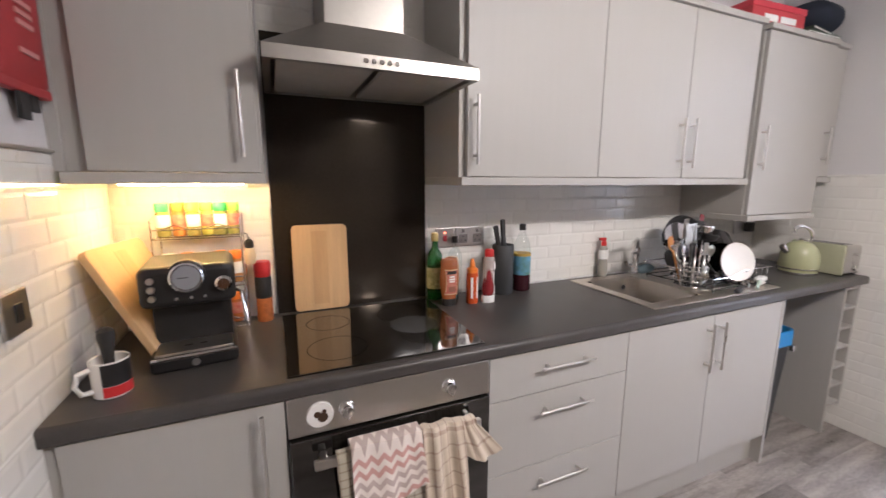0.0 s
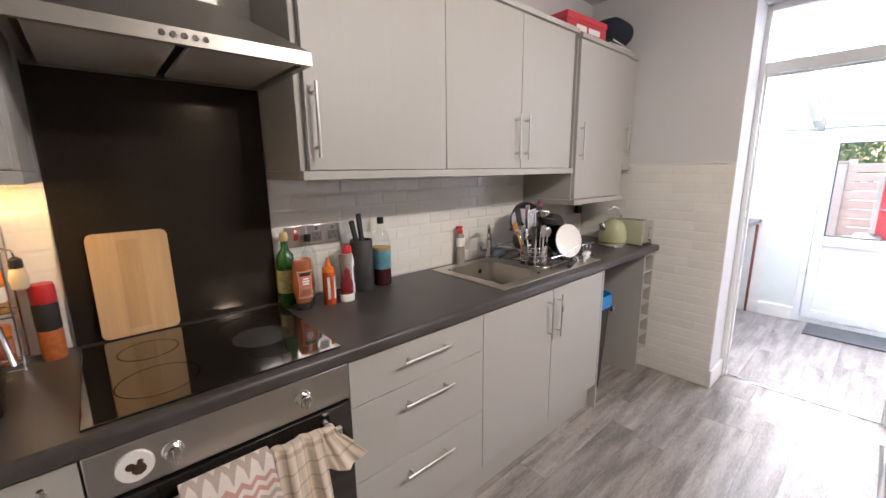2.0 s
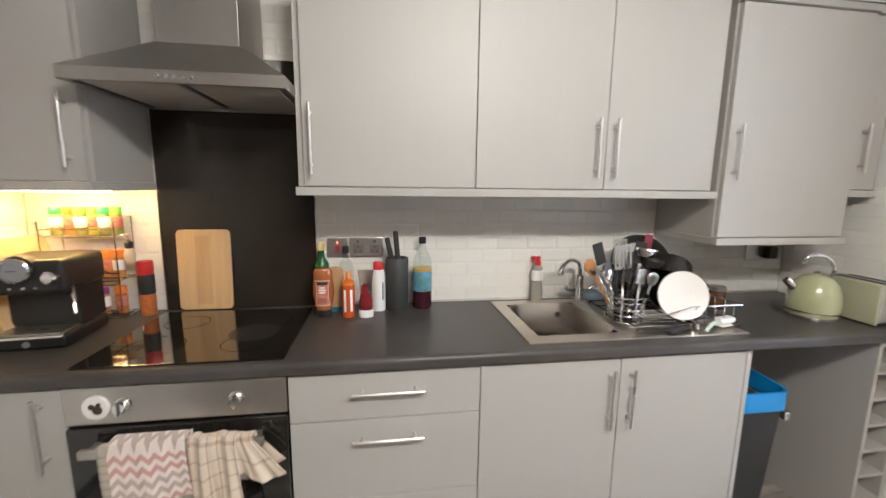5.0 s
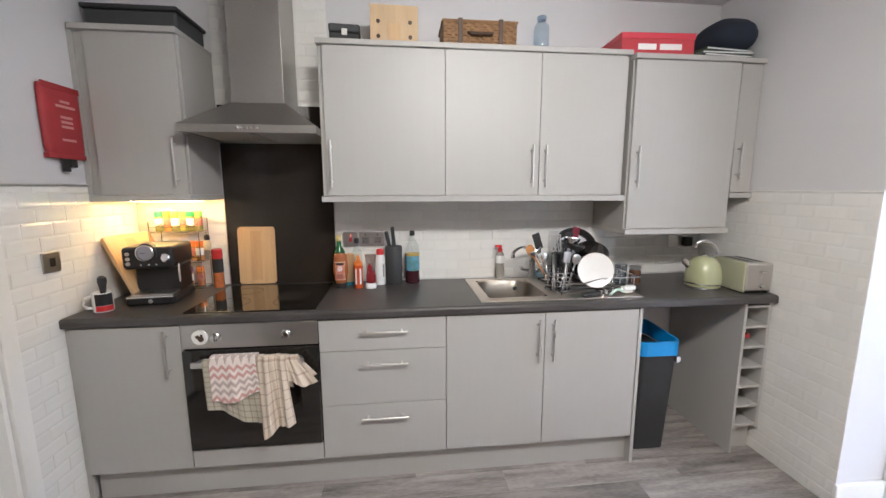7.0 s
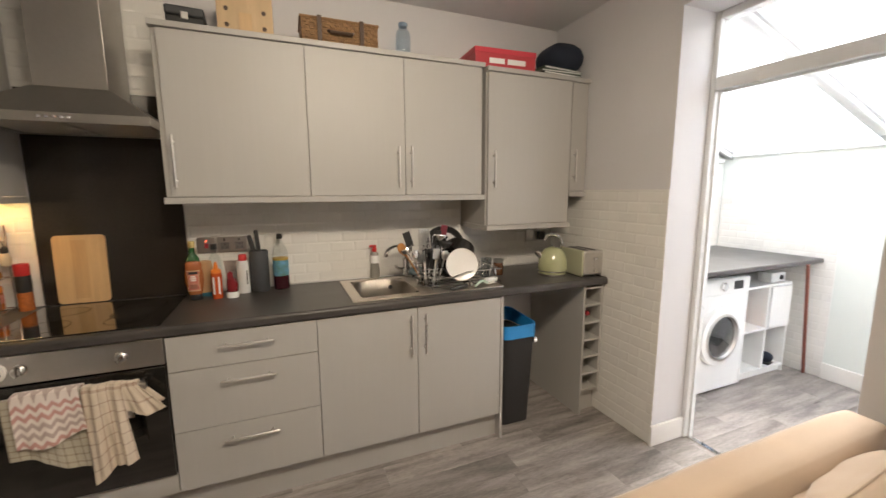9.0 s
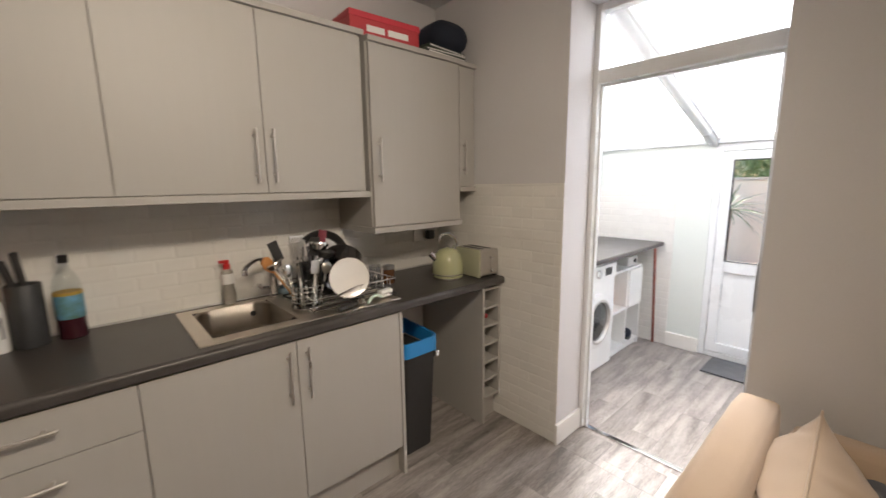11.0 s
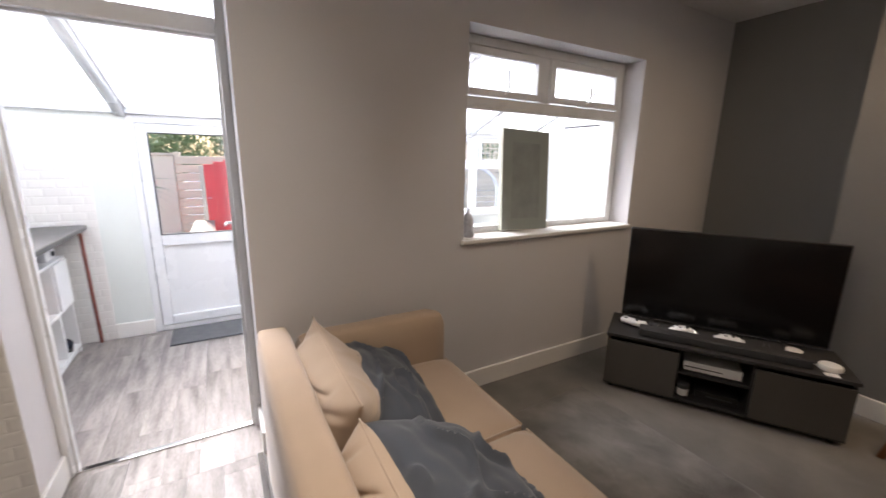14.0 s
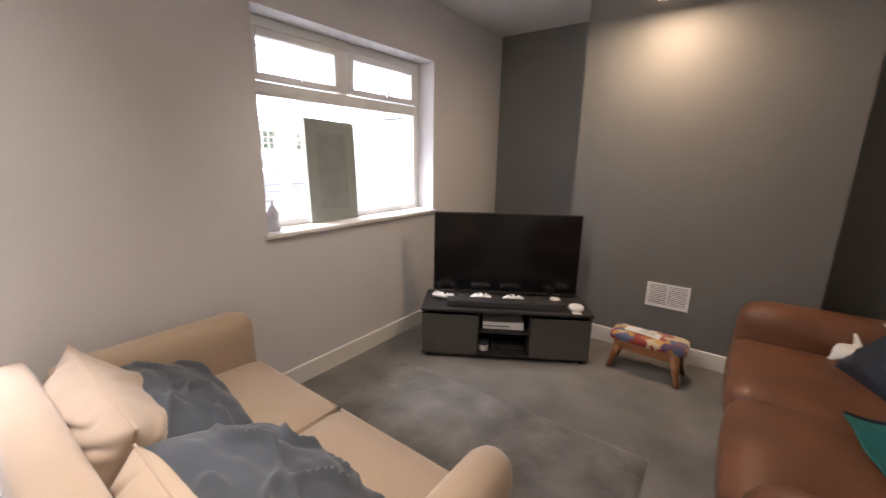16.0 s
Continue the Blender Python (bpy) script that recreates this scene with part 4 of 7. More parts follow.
# ---- things on the worktop ----
def jar(label, x, y, profile, material, cap=None, cap_mat=None, band=None, band_mat=None, name="bottle", category="bottle", z=None, rz=0, group="", squash=1.0):
    t = thing(name, label, category, x, y, WT if z is None else z, rz, group)
    t.scale = (1.0, squash, 1.0)
    part("body", lathe(profile, 24), material, t)
    if cap:
        part("cap", lathe(cap, 20), cap_mat, t)
    if band:
        part("label", lathe(band, 24), band_mat, t)
    return t


def plain(name, c, rough=0.45, **k):
    return surface(name, c, rough=rough, var=k.get("var", 0.06), bump=k.get("bump", 0.02))


M_KETCHUP = plain("orange-brown sauce", (0.36, 0.12, 0.045), 0.22)
M_LABELRED = surface("red printed label", (0.34, 0.05, 0.04), rough=0.45, var=0.35, scale=60, fine=200, tint=(0.55, 0.28, 0.20))
M_HOT = plain("orange-red chilli sauce", (0.55, 0.085, 0.02), 0.25)
M_ORANGE = plain("orange plastic", (0.75, 0.20, 0.02), 0.4)
M_SAUCE = plain("dark red sauce", (0.22, 0.02, 0.025), 0.25)
M_CORDIAL = plain("dark berry cordial", (0.045, 0.010, 0.016), 0.12)
M_BLUELAB = surface("blue printed label", (0.10, 0.25, 0.42), rough=0.4, var=0.6, scale=22, fine=60, tint=(0.10, 0.20, 0.08))
M_YELLOW = plain("yellow print", (0.50, 0.32, 0.06))
M_BLOCK = plain("charcoal rubberised plastic", (0.05, 0.052, 0.055), 0.55)
M_LIME = plain("bright green lid", (0.18, 0.55, 0.06), 0.4)
M_TEALCAP = plain("green lid", (0.05, 0.42, 0.13), 0.4)
M_AMBER = surface("amber spice", (0.50, 0.23, 0.06), rough=0.6, var=0.3, scale=40, fine=200)
M_SPICE = surface("ground spice", (0.45, 0.20, 0.05), rough=0.8, var=0.3, scale=40, fine=200)
M_HERB = surface("dried herbs", (0.28, 0.27, 0.08), rough=0.9, var=0.4, scale=50, fine=220)
M_PEPPER = surface("red brown spice mix", (0.40, 0.12, 0.03), rough=0.8, var=0.35, scale=60, fine=240)

jar("green glass olive oil bottle with gold cap", 0.715, 1.612, [(0.032, 0), (0.035, 0.006), (0.035, 0.17), (0.030, 0.20), (0.014, 0.225), (0.013, 0.262)], M_GBOTTLE,
    [(0.015, 0.255), (0.016, 0.258), (0.016, 0.285), (0.013, 0.290)], plain("gold cap", (0.55, 0.42, 0.18), 0.3), [(0.0352, 0.05), (0.0358, 0.052), (0.0358, 0.14), (0.0352, 0.142)], surface("pale green printed label", (0.48, 0.46, 0.26), rough=0.5, var=0.35, scale=45, fine=120, tint=(0.16, 0.18, 0.06)))
clear = jar("clear glass bottle with black stopper", 0.815, 1.622, [(0.030, 0), (0.032, 0.005), (0.032, 0.17), (0.028, 0.195), (0.013, 0.215), (0.012, 0.245)], M_BOTTLE, [(0.014, 0.24), (0.014, 0.268), (0.012, 0.27)], M_BLACK)
k = jar("upturned brown sauce squeeze bottle with red label", 0.735, 1.505, [(0.024, 0.0), (0.028, 0.003), (0.029, 0.03), (0.033, 0.05), (0.041, 0.09), (0.041, 0.13), (0.036, 0.165), (0.037, 0.185), (0.030, 0.197), (0.012, 0.20)], M_KETCHUP,
        [(0.030, 0.0), (0.031, 0.004), (0.031, 0.026), (0.028, 0.03)], M_BLACK, squash=0.72)
def curved_label(w0, w1, z0, z1, out):
    """A waisted label wrapped on the front of the sauce bottle."""
    return sheet(lambda u, v: (0.041 * math.sin((u - 0.5) * (w0 + w1 * abs(2 * v - 1) ** 2)), -0.043 * math.cos((u - 0.5) * (w0 + w1 * abs(2 * v - 1) ** 2)) - out, z0 + (z1 - z0) * v), 14, 12, 0.0008)


part("label", curved_label(1.25, 0.35, 0.050, 0.155, 0.0008), plain("pale gold label border", (0.62, 0.45, 0.26)), k, "pale label border")
part("label_field", curved_label(1.13, 0.33, 0.054, 0.151, 0.0018), M_LABELRED, k, "red printed label")
part("badge", curved_label(1.0, 0.3, 0.136, 0.149, 0.0028), M_BLACK, k, "dark curved badge")
for z0, half in ((0.122, 0.5), (0.112, 0.7), (0.102, 0.6)):
    part("print", curved_label(half, 0.0, z0, z0 + 0.006, 0.0028), M_PAPER, k, "pale bar of lettering")
part("print", curved_label(0.8, 0.0, 0.062, 0.084, 0.0028), plain("brown picture print", (0.30, 0.12, 0.08)), k, "brown printed picture")
jar("tan squeeze bottle beside sauce bottle", 0.775, 1.575, [(0.028, 0.0), (0.03, 0.004), (0.036, 0.06), (0.036, 0.15), (0.030, 0.185), (0.01, 0.19)], plain("tan sauce", (0.50, 0.30, 0.15), 0.3), [(0.031, 0.0), (0.032, 0.004), (0.032, 0.02), (0.029, 0.024)], plain("teal cap", (0.03, 0.16, 0.22)), squash=0.7)
h = jar("orange chilli sauce bottle with pointed nozzle", 0.835, 1.49, [(0.023, 0.0), (0.025, 0.004), (0.025, 0.125), (0.022, 0.135)], M_HOT, [(0.024, 0.132), (0.024, 0.148), (0.012, 0.156), (0.007, 0.185), (0.004, 0.19)], M_ORANGE)
for a in (-0.5, 0.55):
    part("label", sheet(lambda u, v, a=a: (0.0256 * math.sin(a + 0.4 * (u - 0.5)), -0.0256 * math.cos(a + 0.4 * (u - 0.5)), 0.025 + 0.09 * v), 4, 4, 0.0006), M_PAPER, h, "white printed label strip")
s = jar("clear squeezy bottle with dark red sauce, upturned", 0.905, 1.478, [(0.024, 0.028), (0.026, 0.04), (0.027, 0.07), (0.020, 0.098), (0.019, 0.104)], M_SAUCE, [(0.029, 0.0), (0.030, 0.003), (0.030, 0.026), (0.027, 0.03)], M_WHITE, squash=0.75)
part("bottle", sheet(lambda u, v: ((0.0265 + 0.006 * v * v - 0.004 * math.sin(math.pi * v)) * math.cos(2 * math.pi * u), (0.0265 - 0.017 * v) * math.sin(2 * math.pi * u), 0.030 + 0.165 * v), 24, 12, 0.001), glass("milky squeezed plastic", (0.90, 0.86, 0.84), 0.2, 0.35), s, "clear crumpled plastic bottle")
part("smear", sheet(lambda u, v: (0.018 * math.sin(1.6 * (u - 0.5)) - 0.004, -0.020 - 0.002 * math.cos(u) + 0.006 * v, 0.10 + 0.045 * v * (1 - 0.4 * abs(2 * u - 1))), 8, 6, 0.0006), M_SAUCE, s, "red sauce smear")
w = jar("white squeezy bottle with red top and dark print", 0.955, 1.56, [(0.028, 0.0), (0.030, 0.005), (0.030, 0.14), (0.024, 0.175), (0.018, 0.18)], M_WHITE, [(0.020, 0.178), (0.022, 0.182), (0.021, 0.205), (0.015, 0.213)], M_RED, squash=0.8)
for kx in range(2):
    part("print", boxes([(0.006 + kx * 0.010, 0.011 + kx * 0.010, -0.0258, -0.0235, 0.05, 0.125)], 0.0005), M_BLACK, w, "dark lettering bar")
kb = thing("knife_block", "round charcoal knife holder with two knives", "knife block", 1.035, 1.575, WT)
part("holder", lathe([(0.046, 0.0), (0.049, 0.004), (0.049, 0.222), (0.046, 0.226), (0.043, 0.224), (0.043, 0.20), (0.001, 0.20)], 32), M_BLOCK, kb)
for dx, tilt, hh in ((-0.022, -12, 0.10), (0.004, -5, 0.125)):
    part("knife", boxes([(-0.011, 0.011, -0.008, 0.008, 0.0, hh), (-0.002, 0.002, -0.008, 0.008, -0.05, 0.001)], 0.005, 3), M_SOFTBLACK, kb, "black knife handle", pose(dx, 0.0, 0.215, 0, tilt, 0))
c = jar("clear cordial bottle with blue label, part full", 1.145, 1.585, [(0.036, 0.0), (0.041, 0.004), (0.042, 0.02), (0.041, 0.085), (0.0405, 0.088)], M_CORDIAL, [(0.015, 0.285), (0.0155, 0.287), (0.0155, 0.312), (0.013, 0.314)], M_BLACK, [(0.0415, 0.078), (0.0422, 0.08), (0.0422, 0.172), (0.0415, 0.174)], M_BLUELAB)
part("neck", lathe([(0.041, 0.174), (0.041, 0.20), (0.035, 0.228), (0.020, 0.258), (0.0135, 0.275), (0.0135, 0.29)], 24), M_BOTTLE, c, "clear plastic bottle neck")
part("label", lathe([(0.0424, 0.166), (0.0428, 0.168), (0.0428, 0.176), (0.0424, 0.178)], 24), M_YELLOW, c, "yellow label border")
wu = jar("clear washing-up liquid bottle with red cap", 1.69, 1.622, [(0.026, 0.0), (0.029, 0.004), (0.030, 0.05), (0.024, 0.09), (0.027, 0.125), (0.024, 0.16), (0.014, 0.172)], surface("pale clear liquid", (0.50, 0.47, 0.42), rough=0.15, trans=0.4, bump=0), [(0.015, 0.17), (0.016, 0.19), (0.010, 0.196), (0.009, 0.205)], M_RED, squash=0.7)
part("nozzle", boxes([(-0.032, 0.012, -0.010, 0.010, 0.200, 0.214)], 0.004), M_RED, wu, "red flip nozzle")
part("label", lathe([(0.0276, 0.10), (0.0284, 0.103), (0.0284, 0.145), (0.0276, 0.148)], 20), M_PAPER, wu)


# chopping boards
def chopping_board(label, m, w, h, mat, th=0.014):
    t = new("chopping_board")
    tagged(t, label, "chopping board", "chopping boards")
    t.matrix_basis = m
    bm = bmesh.new()
    pts = rrect(-w / 2, w / 2, 0, h, 0.02)
    a = [bm.verts.new((x, 0, z)) for x, z in pts]
    b = [bm.verts.new((x, -th, z)) for x, z in pts]
    n = len(pts)
    fs = [bm.faces.new(a), bm.faces.new(b[::-1])]
    for i in range(n):
        bm.faces.new((a[i], b[i], b[(i + 1) % n], a[(i + 1) % n]))
    bmesh.ops.recalc_face_normals(bm, faces=bm.faces)
    bmesh.ops.bevel(bm, geom=[e for f in fs for e in f.edges], offset=0.0015, segments=1, affect="EDGES")
    part("board", bm, mat, t)
    part("strip", boxes([(-0.032, 0.026, -th - 0.0005, -th + 0.002, 0.024, h - 0.024)]), M_STAVE, t, "darker wood stave")
    return t


chopping_board("pale bamboo chopping board leaning on black splashback", pose(0.243, 1.636, WT + 0.0065, -2.4, 0, 0), 0.206, 0.335, M_BAMBOO)
chopping_board("large wooden chopping board leaning on tiled corner", pose(-0.215, 1.455, WT + 0.001, 0, 0, 80) @ pose(0, 0, 0.009, -26, 0, 0), 0.29, 0.345, M_BAMBOO, 0.020)

# coffee machine
cm = thing("coffee_machine", "black espresso machine with chrome dial and drip tray", "coffee machine", -0.135, 1.255, WT, 6)
part("base", boxes([(-0.105, 0.105, 0.0, 0.25, 0.0, 0.045)], 0.012, 3), M_BLACK, cm)
part("body", boxes([(-0.098, 0.098, 0.10, 0.25, 0.044, 0.20)], 0.006), M_BLACK, cm)
part("head", boxes([(-0.112, 0.112, 0.015, 0.25, 0.175, 0.285)], 0.018, 4), M_BLACK, cm)
part("drip_tray", boxes([(-0.092, 0.092, 0.008, 0.105, 0.044, 0.052)], 0.002), M_STEEL, cm, "steel drip tray plate")
part("tray_edge", tube([[(-0.10, -0.001, 0.040), (0.10, -0.001, 0.040)]], 0.006, 10), M_CHROME, cm, "chrome front trim")
for x in (-0.018, 0.02):
    part("slot", boxes([(x - 0.009, x + 0.009, 0.05, 0.056, 0.0515, 0.0525)]), M_BLACK, cm)
part("badge", lathe([(0.010, 0.0), (0.010, -0.003), (0.0005, -0.003)], 16, (0, 0.0, 0.02), "y"), M_STEEL, cm)
part("gauge_hood", lathe([(0.045, 0.05), (0.045, 0.012), (0.041, 0.010), (0.0005, 0.011)], 32, (-0.002, 0, 0.256), "y"), M_BLACK, cm)
gauge = part("gauge", lathe([(0.040, 0.013), (0.040, -0.002), (0.036, -0.005), (0.033, 0.002), (0.0005, 0.002)], 32, (-0.002, 0, 0.256), "y"), M_CHROME, cm, "chrome-rimmed pressure gauge")
part("dial_face", lathe([(0.032, 0.0), (0.032, 0.0010), (0.0005, 0.0008)], 28, (-0.002, 0, 0.256), "y"), plain("grey dial face", (0.24, 0.24, 0.26)), gauge)
part("needle", boxes([(-0.022, 0.002, -0.0012, 0.0, 0.2552, 0.2575)], 0.0003), M_BLACK, gauge, "", pose(0.0, 0, 0, 0, 0, 0))
part("knob", lathe([(0.021, 0.016), (0.021, -0.004), (0.015, -0.010), (0.0005, -0.010)], 24, (0.082, 0, 0.232), "y"), M_CHROME, cm, "chrome steam knob")
for z in (0.205, 0.228, 0.252):
    part("button", lathe([(0.009, 0.016), (0.009, 0.010), (0.007, 0.007), (0.0005, 0.007)], 16, (-0.083, 0, z), "y"), M_STEEL, cm)
for x in (-0.03, 0.004, 0.036):
    part("light", lathe([(0.004, 0.016), (0.004, 0.0125), (0.0005, 0.0125)], 10, (x, 0, 0.198), "y"), M_STEEL, cm)
part("steam_wand", tube([[(0.105, 0.06, 0.20), (0.125, 0.03, 0.195), (0.130, 0.02, 0.15), (0.135, 0.01, 0.11)]], 0.005), M_CHROME, cm, "chrome steam wand")
mug = thing("mug", "white mug with black and red print", "mug", -0.300, 1.19, WT, -15)
part("cup", lathe([(0.036, 0.0), (0.039, 0.003), (0.040, 0.088), (0.0395, 0.090), (0.0365, 0.088), (0.036, 0.012), (0.0005, 0.010)], 32), M_CERAMIC, mug)


def wrap(r, a0, a1, z0, z1):
    return sheet(lambda u, v: (r * math.sin(a0 + (a1 - a0) * u), -r * math.cos(a0 + (a1 - a0) * u), z0 + (z1 - z0) * v), 14, 4, 0.0005)


part("print", wrap(0.0404, 0.1, 1.9, 0.032, 0.086), M_BLACK, mug, "black printed panel")
part("print", wrap(0.0404, 0.1, 1.9, 0.006, 0.031), M_RED, mug, "red printed band")
part("handle", tube([[(-0.024, -0.030, 0.074), (-0.038, -0.048, 0.071), (-0.043, -0.054, 0.047), (-0.037, -0.047, 0.022), (-0.024, -0.030, 0.019)]], 0.0065, 10), M_CERAMIC, mug)
pf = thing("portafilter", "black coffee portafilter handle standing in mug", "portafilter", -0.305, 1.205, WT + 0.012, 0)
part("handle", lathe([(0.010, 0.0), (0.011, 0.07), (0.014, 0.10), (0.019, 0.125), (0.017, 0.142), (0.008, 0.150)], 16), M_SOFTBLACK, pf)

pm = jar("pepper grinder with red cap and brown spice", 0.034, 1.602, [(0.026, 0.0), (0.0275, 0.004), (0.0275, 0.085), (0.024, 0.09)], M_PEPPER, [(0.026, 0.165), (0.028, 0.168), (0.029, 0.212), (0.026, 0.222), (0.01, 0.223)], M_RED, [(0.027, 0.088), (0.0285, 0.092), (0.0285, 0.160), (0.027, 0.168)], M_SOFTBLACK, name="pepper_grinder", category="grinder")

# wire spice rack with jars on two tiers and on top
sr = thing("spice_rack", "chrome wire spice rack on worktop", "spice rack", -0.145, 1.585, WT, 0)
RW, RD = 0.125, 0.055
for sx in (-1, 1):
    part("upright", tube([[(sx * RW, -RD, 0.002), (sx * RW, -RD, 0.385), (sx * RW, RD, 0.40), (sx * RW, RD, 0.002), (sx * RW, -RD, 0.003)]], 0.0025), M_CHROME, sr)
for z in (0.012, 0.158, 0.325):
    part("tier", tube([[(-RW, -RD, z + 0.03), (RW, -RD, z + 0.03)], [(-RW, -RD, z), (RW, -RD, z)], [(-RW, RD, z), (RW, RD, z)], [(-RW, 0.0, z), (RW, 0.0, z)], [(-RW, -RD, z), (-RW, RD, z)], [(RW, -RD, z), (RW, RD, z)]]
                      + [[(sx * 0.02, -RD, z + 0.03), (sx * 0.06, -RD, z + 0.045), (sx * 0.10, -RD, z + 0.03)] for sx in (-1, 1)], 0.002, 6), M_CHROME, sr)
jars = ((-0.100, M_HERB, M_TEALCAP), (-0.058, M_SPICE, M_ORANGE), (-0.016, M_HERB, M_LIME), (0.024, plain("yellow green spice", (0.45, 0.42, 0.08)), M_LIME), (0.064, M_HERB, M_TEALCAP), (0.102, M_HERB, M_LIME))
for z, row in ((0.329, jars), (0.162, ((-0.095, M_AMBER, M_PAPER), (-0.045, M_HERB, M_ORANGE), (0.005, M_AMBER, M_PAPER), (0.052, M_SPICE, M_ORANGE), (0.098, M_AMBER, M_ORANGE))), (0.016, ((-0.09, M_SPICE, M_RED), (-0.03, M_PEPPER, M_ORANGE), (0.03, M_SPICE, plain("purple lid", (0.20, 0.04, 0.22))), (0.088, M_PEPPER, M_ORANGE)))):
    for i, (dx, content, lid) in enumerate(row):
        j = jar("small spice jar with coloured lid in wire rack", -0.145 + dx, 1.585 + 0.008 * (i % 2), [(0.018, 0.0), (0.0195, 0.003), (0.0195, 0.072), (0.016, 0.082)], content, [(0.0195, 0.080), (0.020, 0.083), (0.020, 0.104), (0.018, 0.108)], lid, [(0.0197, 0.030), (0.0202, 0.032), (0.0202, 0.068), (0.0197, 0.07)], M_PAPER if i % 2 == 0 else M_LABELRED, name="spice_jar", category="jar", z=WT + z, group="jars in the spice rack")


hb = thing("pastry_brush", "cream brush with dark cap hooked on spice rack", "brush", 0.000, 1.575, WT + 0.215)
part("head", lathe([(0.006, 0.0), (0.017, 0.008), (0.020, 0.035), (0.016, 0.058), (0.010, 0.064)], 16), plain("cream bristle", (0.62, 0.50, 0.33), 0.8), hb)
part("cap", lathe([(0.012, 0.062), (0.015, 0.066), (0.014, 0.086), (0.005, 0.094)], 14), M_BLACK, hb, "dark cap")
part("hook", tube([[(0.0, 0.0, 0.092), (-0.004, 0.0, 0.112), (-0.018, 0.0, 0.116), (-0.022, 0.0, 0.108)]], 0.0022, 6), M_CHROME, hb)

# ---- drainer, pans, kettle, toaster ----
dr = thing("dish_rack", "black wire dish rack on sink drainer", "dish rack", 2.12, 1.345, WT + 0.0085)
W, D = 0.215, 0.175
part("base_grid", tube([[(-W, y, 0.012), (W, y, 0.012)] for y in (-D, -0.105, -0.035, 0.035, 0.105, D)] + [[(x, -D, 0.012), (x, D, 0.012)] for x in (-W, 0, W)] + [[(sx * W, sy * D, 0.0), (sx * W, sy * D, 0.012)] for sx in (-1, 1) for sy in (-1, 1)], 0.003, 6), M_SOFTBLACK, dr)
part("rail", tube([[(-W, -D, 0.012), (-W, -D, 0.06), (-0.10, -D, 0.06), (0.0, -D, 0.085), (W, -D, 0.085), (W, D, 0.085), (-W, D, 0.085), (-W, -D, 0.06)]], 0.003, 6), M_CHROME, dr)
for x in (0.02, 0.06, 0.10, 0.14, 0.18):
    part("wire", tube([[(x, -D, 0.012), (x, -D, 0.083)]], 0.002, 6), M_CHROME, dr)
for y in (-0.10, -0.05, 0, 0.05, 0.10):
    part("wire", tube([[(W, y, 0.012), (W, y, 0.085)]], 0.002, 6), M_CHROME, dr)
UX, UY = 1.938, 1.305
uh = thing("utensil_holder", "round chrome wire utensil holder", "utensil holder", UX, UY, WT + 0.009)
for z in (0.003, 0.03, 0.055, 0.08, 0.10):
    part("ring", tube([[(0.070 * math.cos(a), 0.070 * math.sin(a), z) for a in [2 * math.pi * i / 20 for i in range(21)]]], 0.0022, 6), M_CHROME, uh)
for i in range(8):
    a = 2 * math.pi * i / 8
    part("wire", tube([[(0.070 * math.cos(a), 0.070 * math.sin(a), 0.0), (0.070 * math.cos(a), 0.070 * math.sin(a), 0.10)]], 0.0022, 6), M_CHROME, uh)
part("base", lathe([(0.069, 0.0), (0.069, 0.003), (0.0005, 0.003)], 20), M_CHROME, uh)


def utensil(label, name, x, y, lean, turn, length, head, material, handle_mat=None):
    t = thing(name, label, "utensil", x, y, WT + 0.0125, turn, "utensils in the holder")
    m = pose(0, 0, 0, 0, lean, 0)
    part("handle", tube([[(0, 0, 0), (0, 0, length * 0.72)]], 0.0045, 8), handle_mat or material, t, "", m)
    L = length
    if head == "spoon":
        bm = lathe([(0.002, 0.70 * L), (0.016, 0.76 * L), (0.026, 0.87 * L), (0.022, 0.96 * L), (0.004, L)], 16)
        bmesh.ops.scale(bm, vec=(1, 0.28, 1), verts=bm.verts)
    elif head == "turner":
        bm = boxes([(-0.036 + i * 0.016, -0.027 + i * 0.016, -0.0015, 0.0015, 0.74 * L, L) for i in range(5)] + [(-0.036, 0.037, -0.0015, 0.0015, 0.70 * L, 0.74 * L), (-0.036, 0.037, -0.0015, 0.0015, L, L + 0.008)])
    elif head == "fork":
        bm = boxes([(-0.012 + i * 0.007, -0.009 + i * 0.007, -0.001, 0.001, 0.80 * L, L) for i in range(4)] + [(-0.012, 0.012, -0.001, 0.001, 0.70 * L, 0.80 * L)])
    elif head == "ladle":
        bm = lathe([(0.004, 0.70 * L), (0.030, 0.74 * L), (0.042, 0.82 * L), (0.040, 0.84 * L), (0.028, 0.765 * L), (0.0005, 0.745 * L)], 20)
    else:
        bm = boxes([(-0.022, 0.022, -0.002, 0.002, 0.72 * L, L)], 0.0015)
    part("head", bm, material, t, "", m)
    return t


M_WOODSPOON = surface("orange-toned wood", (0.45, 0.20, 0.06), rough=0.55, var=0.1, bump=0.05)
utensil("wooden spoon leaning out of utensil holder", "wooden_spoon", UX - 0.025, UY + 0.03, -33, 12, 0.29, "spoon", M_WOODSPOON)
utensil("steel slotted turner in utensil holder", "slotted_turner", UX - 0.005, UY, -5, 0, 0.29, "turner", M_STEEL, M_SOFTBLACK)
utensil("chrome ladle in utensil holder", "ladle", UX + 0.035, UY - 0.01, 9, 20, 0.34, "ladle", M_CHROME)
utensil("steel fork in utensil holder", "fork", UX - 0.030, UY - 0.03, -9, 40, 0.20, "fork", M_STEEL)
utensil("black spatula in utensil holder", "spatula", UX + 0.020, UY + 0.03, 8, -20, 0.31, "flat", M_SOFTBLACK)
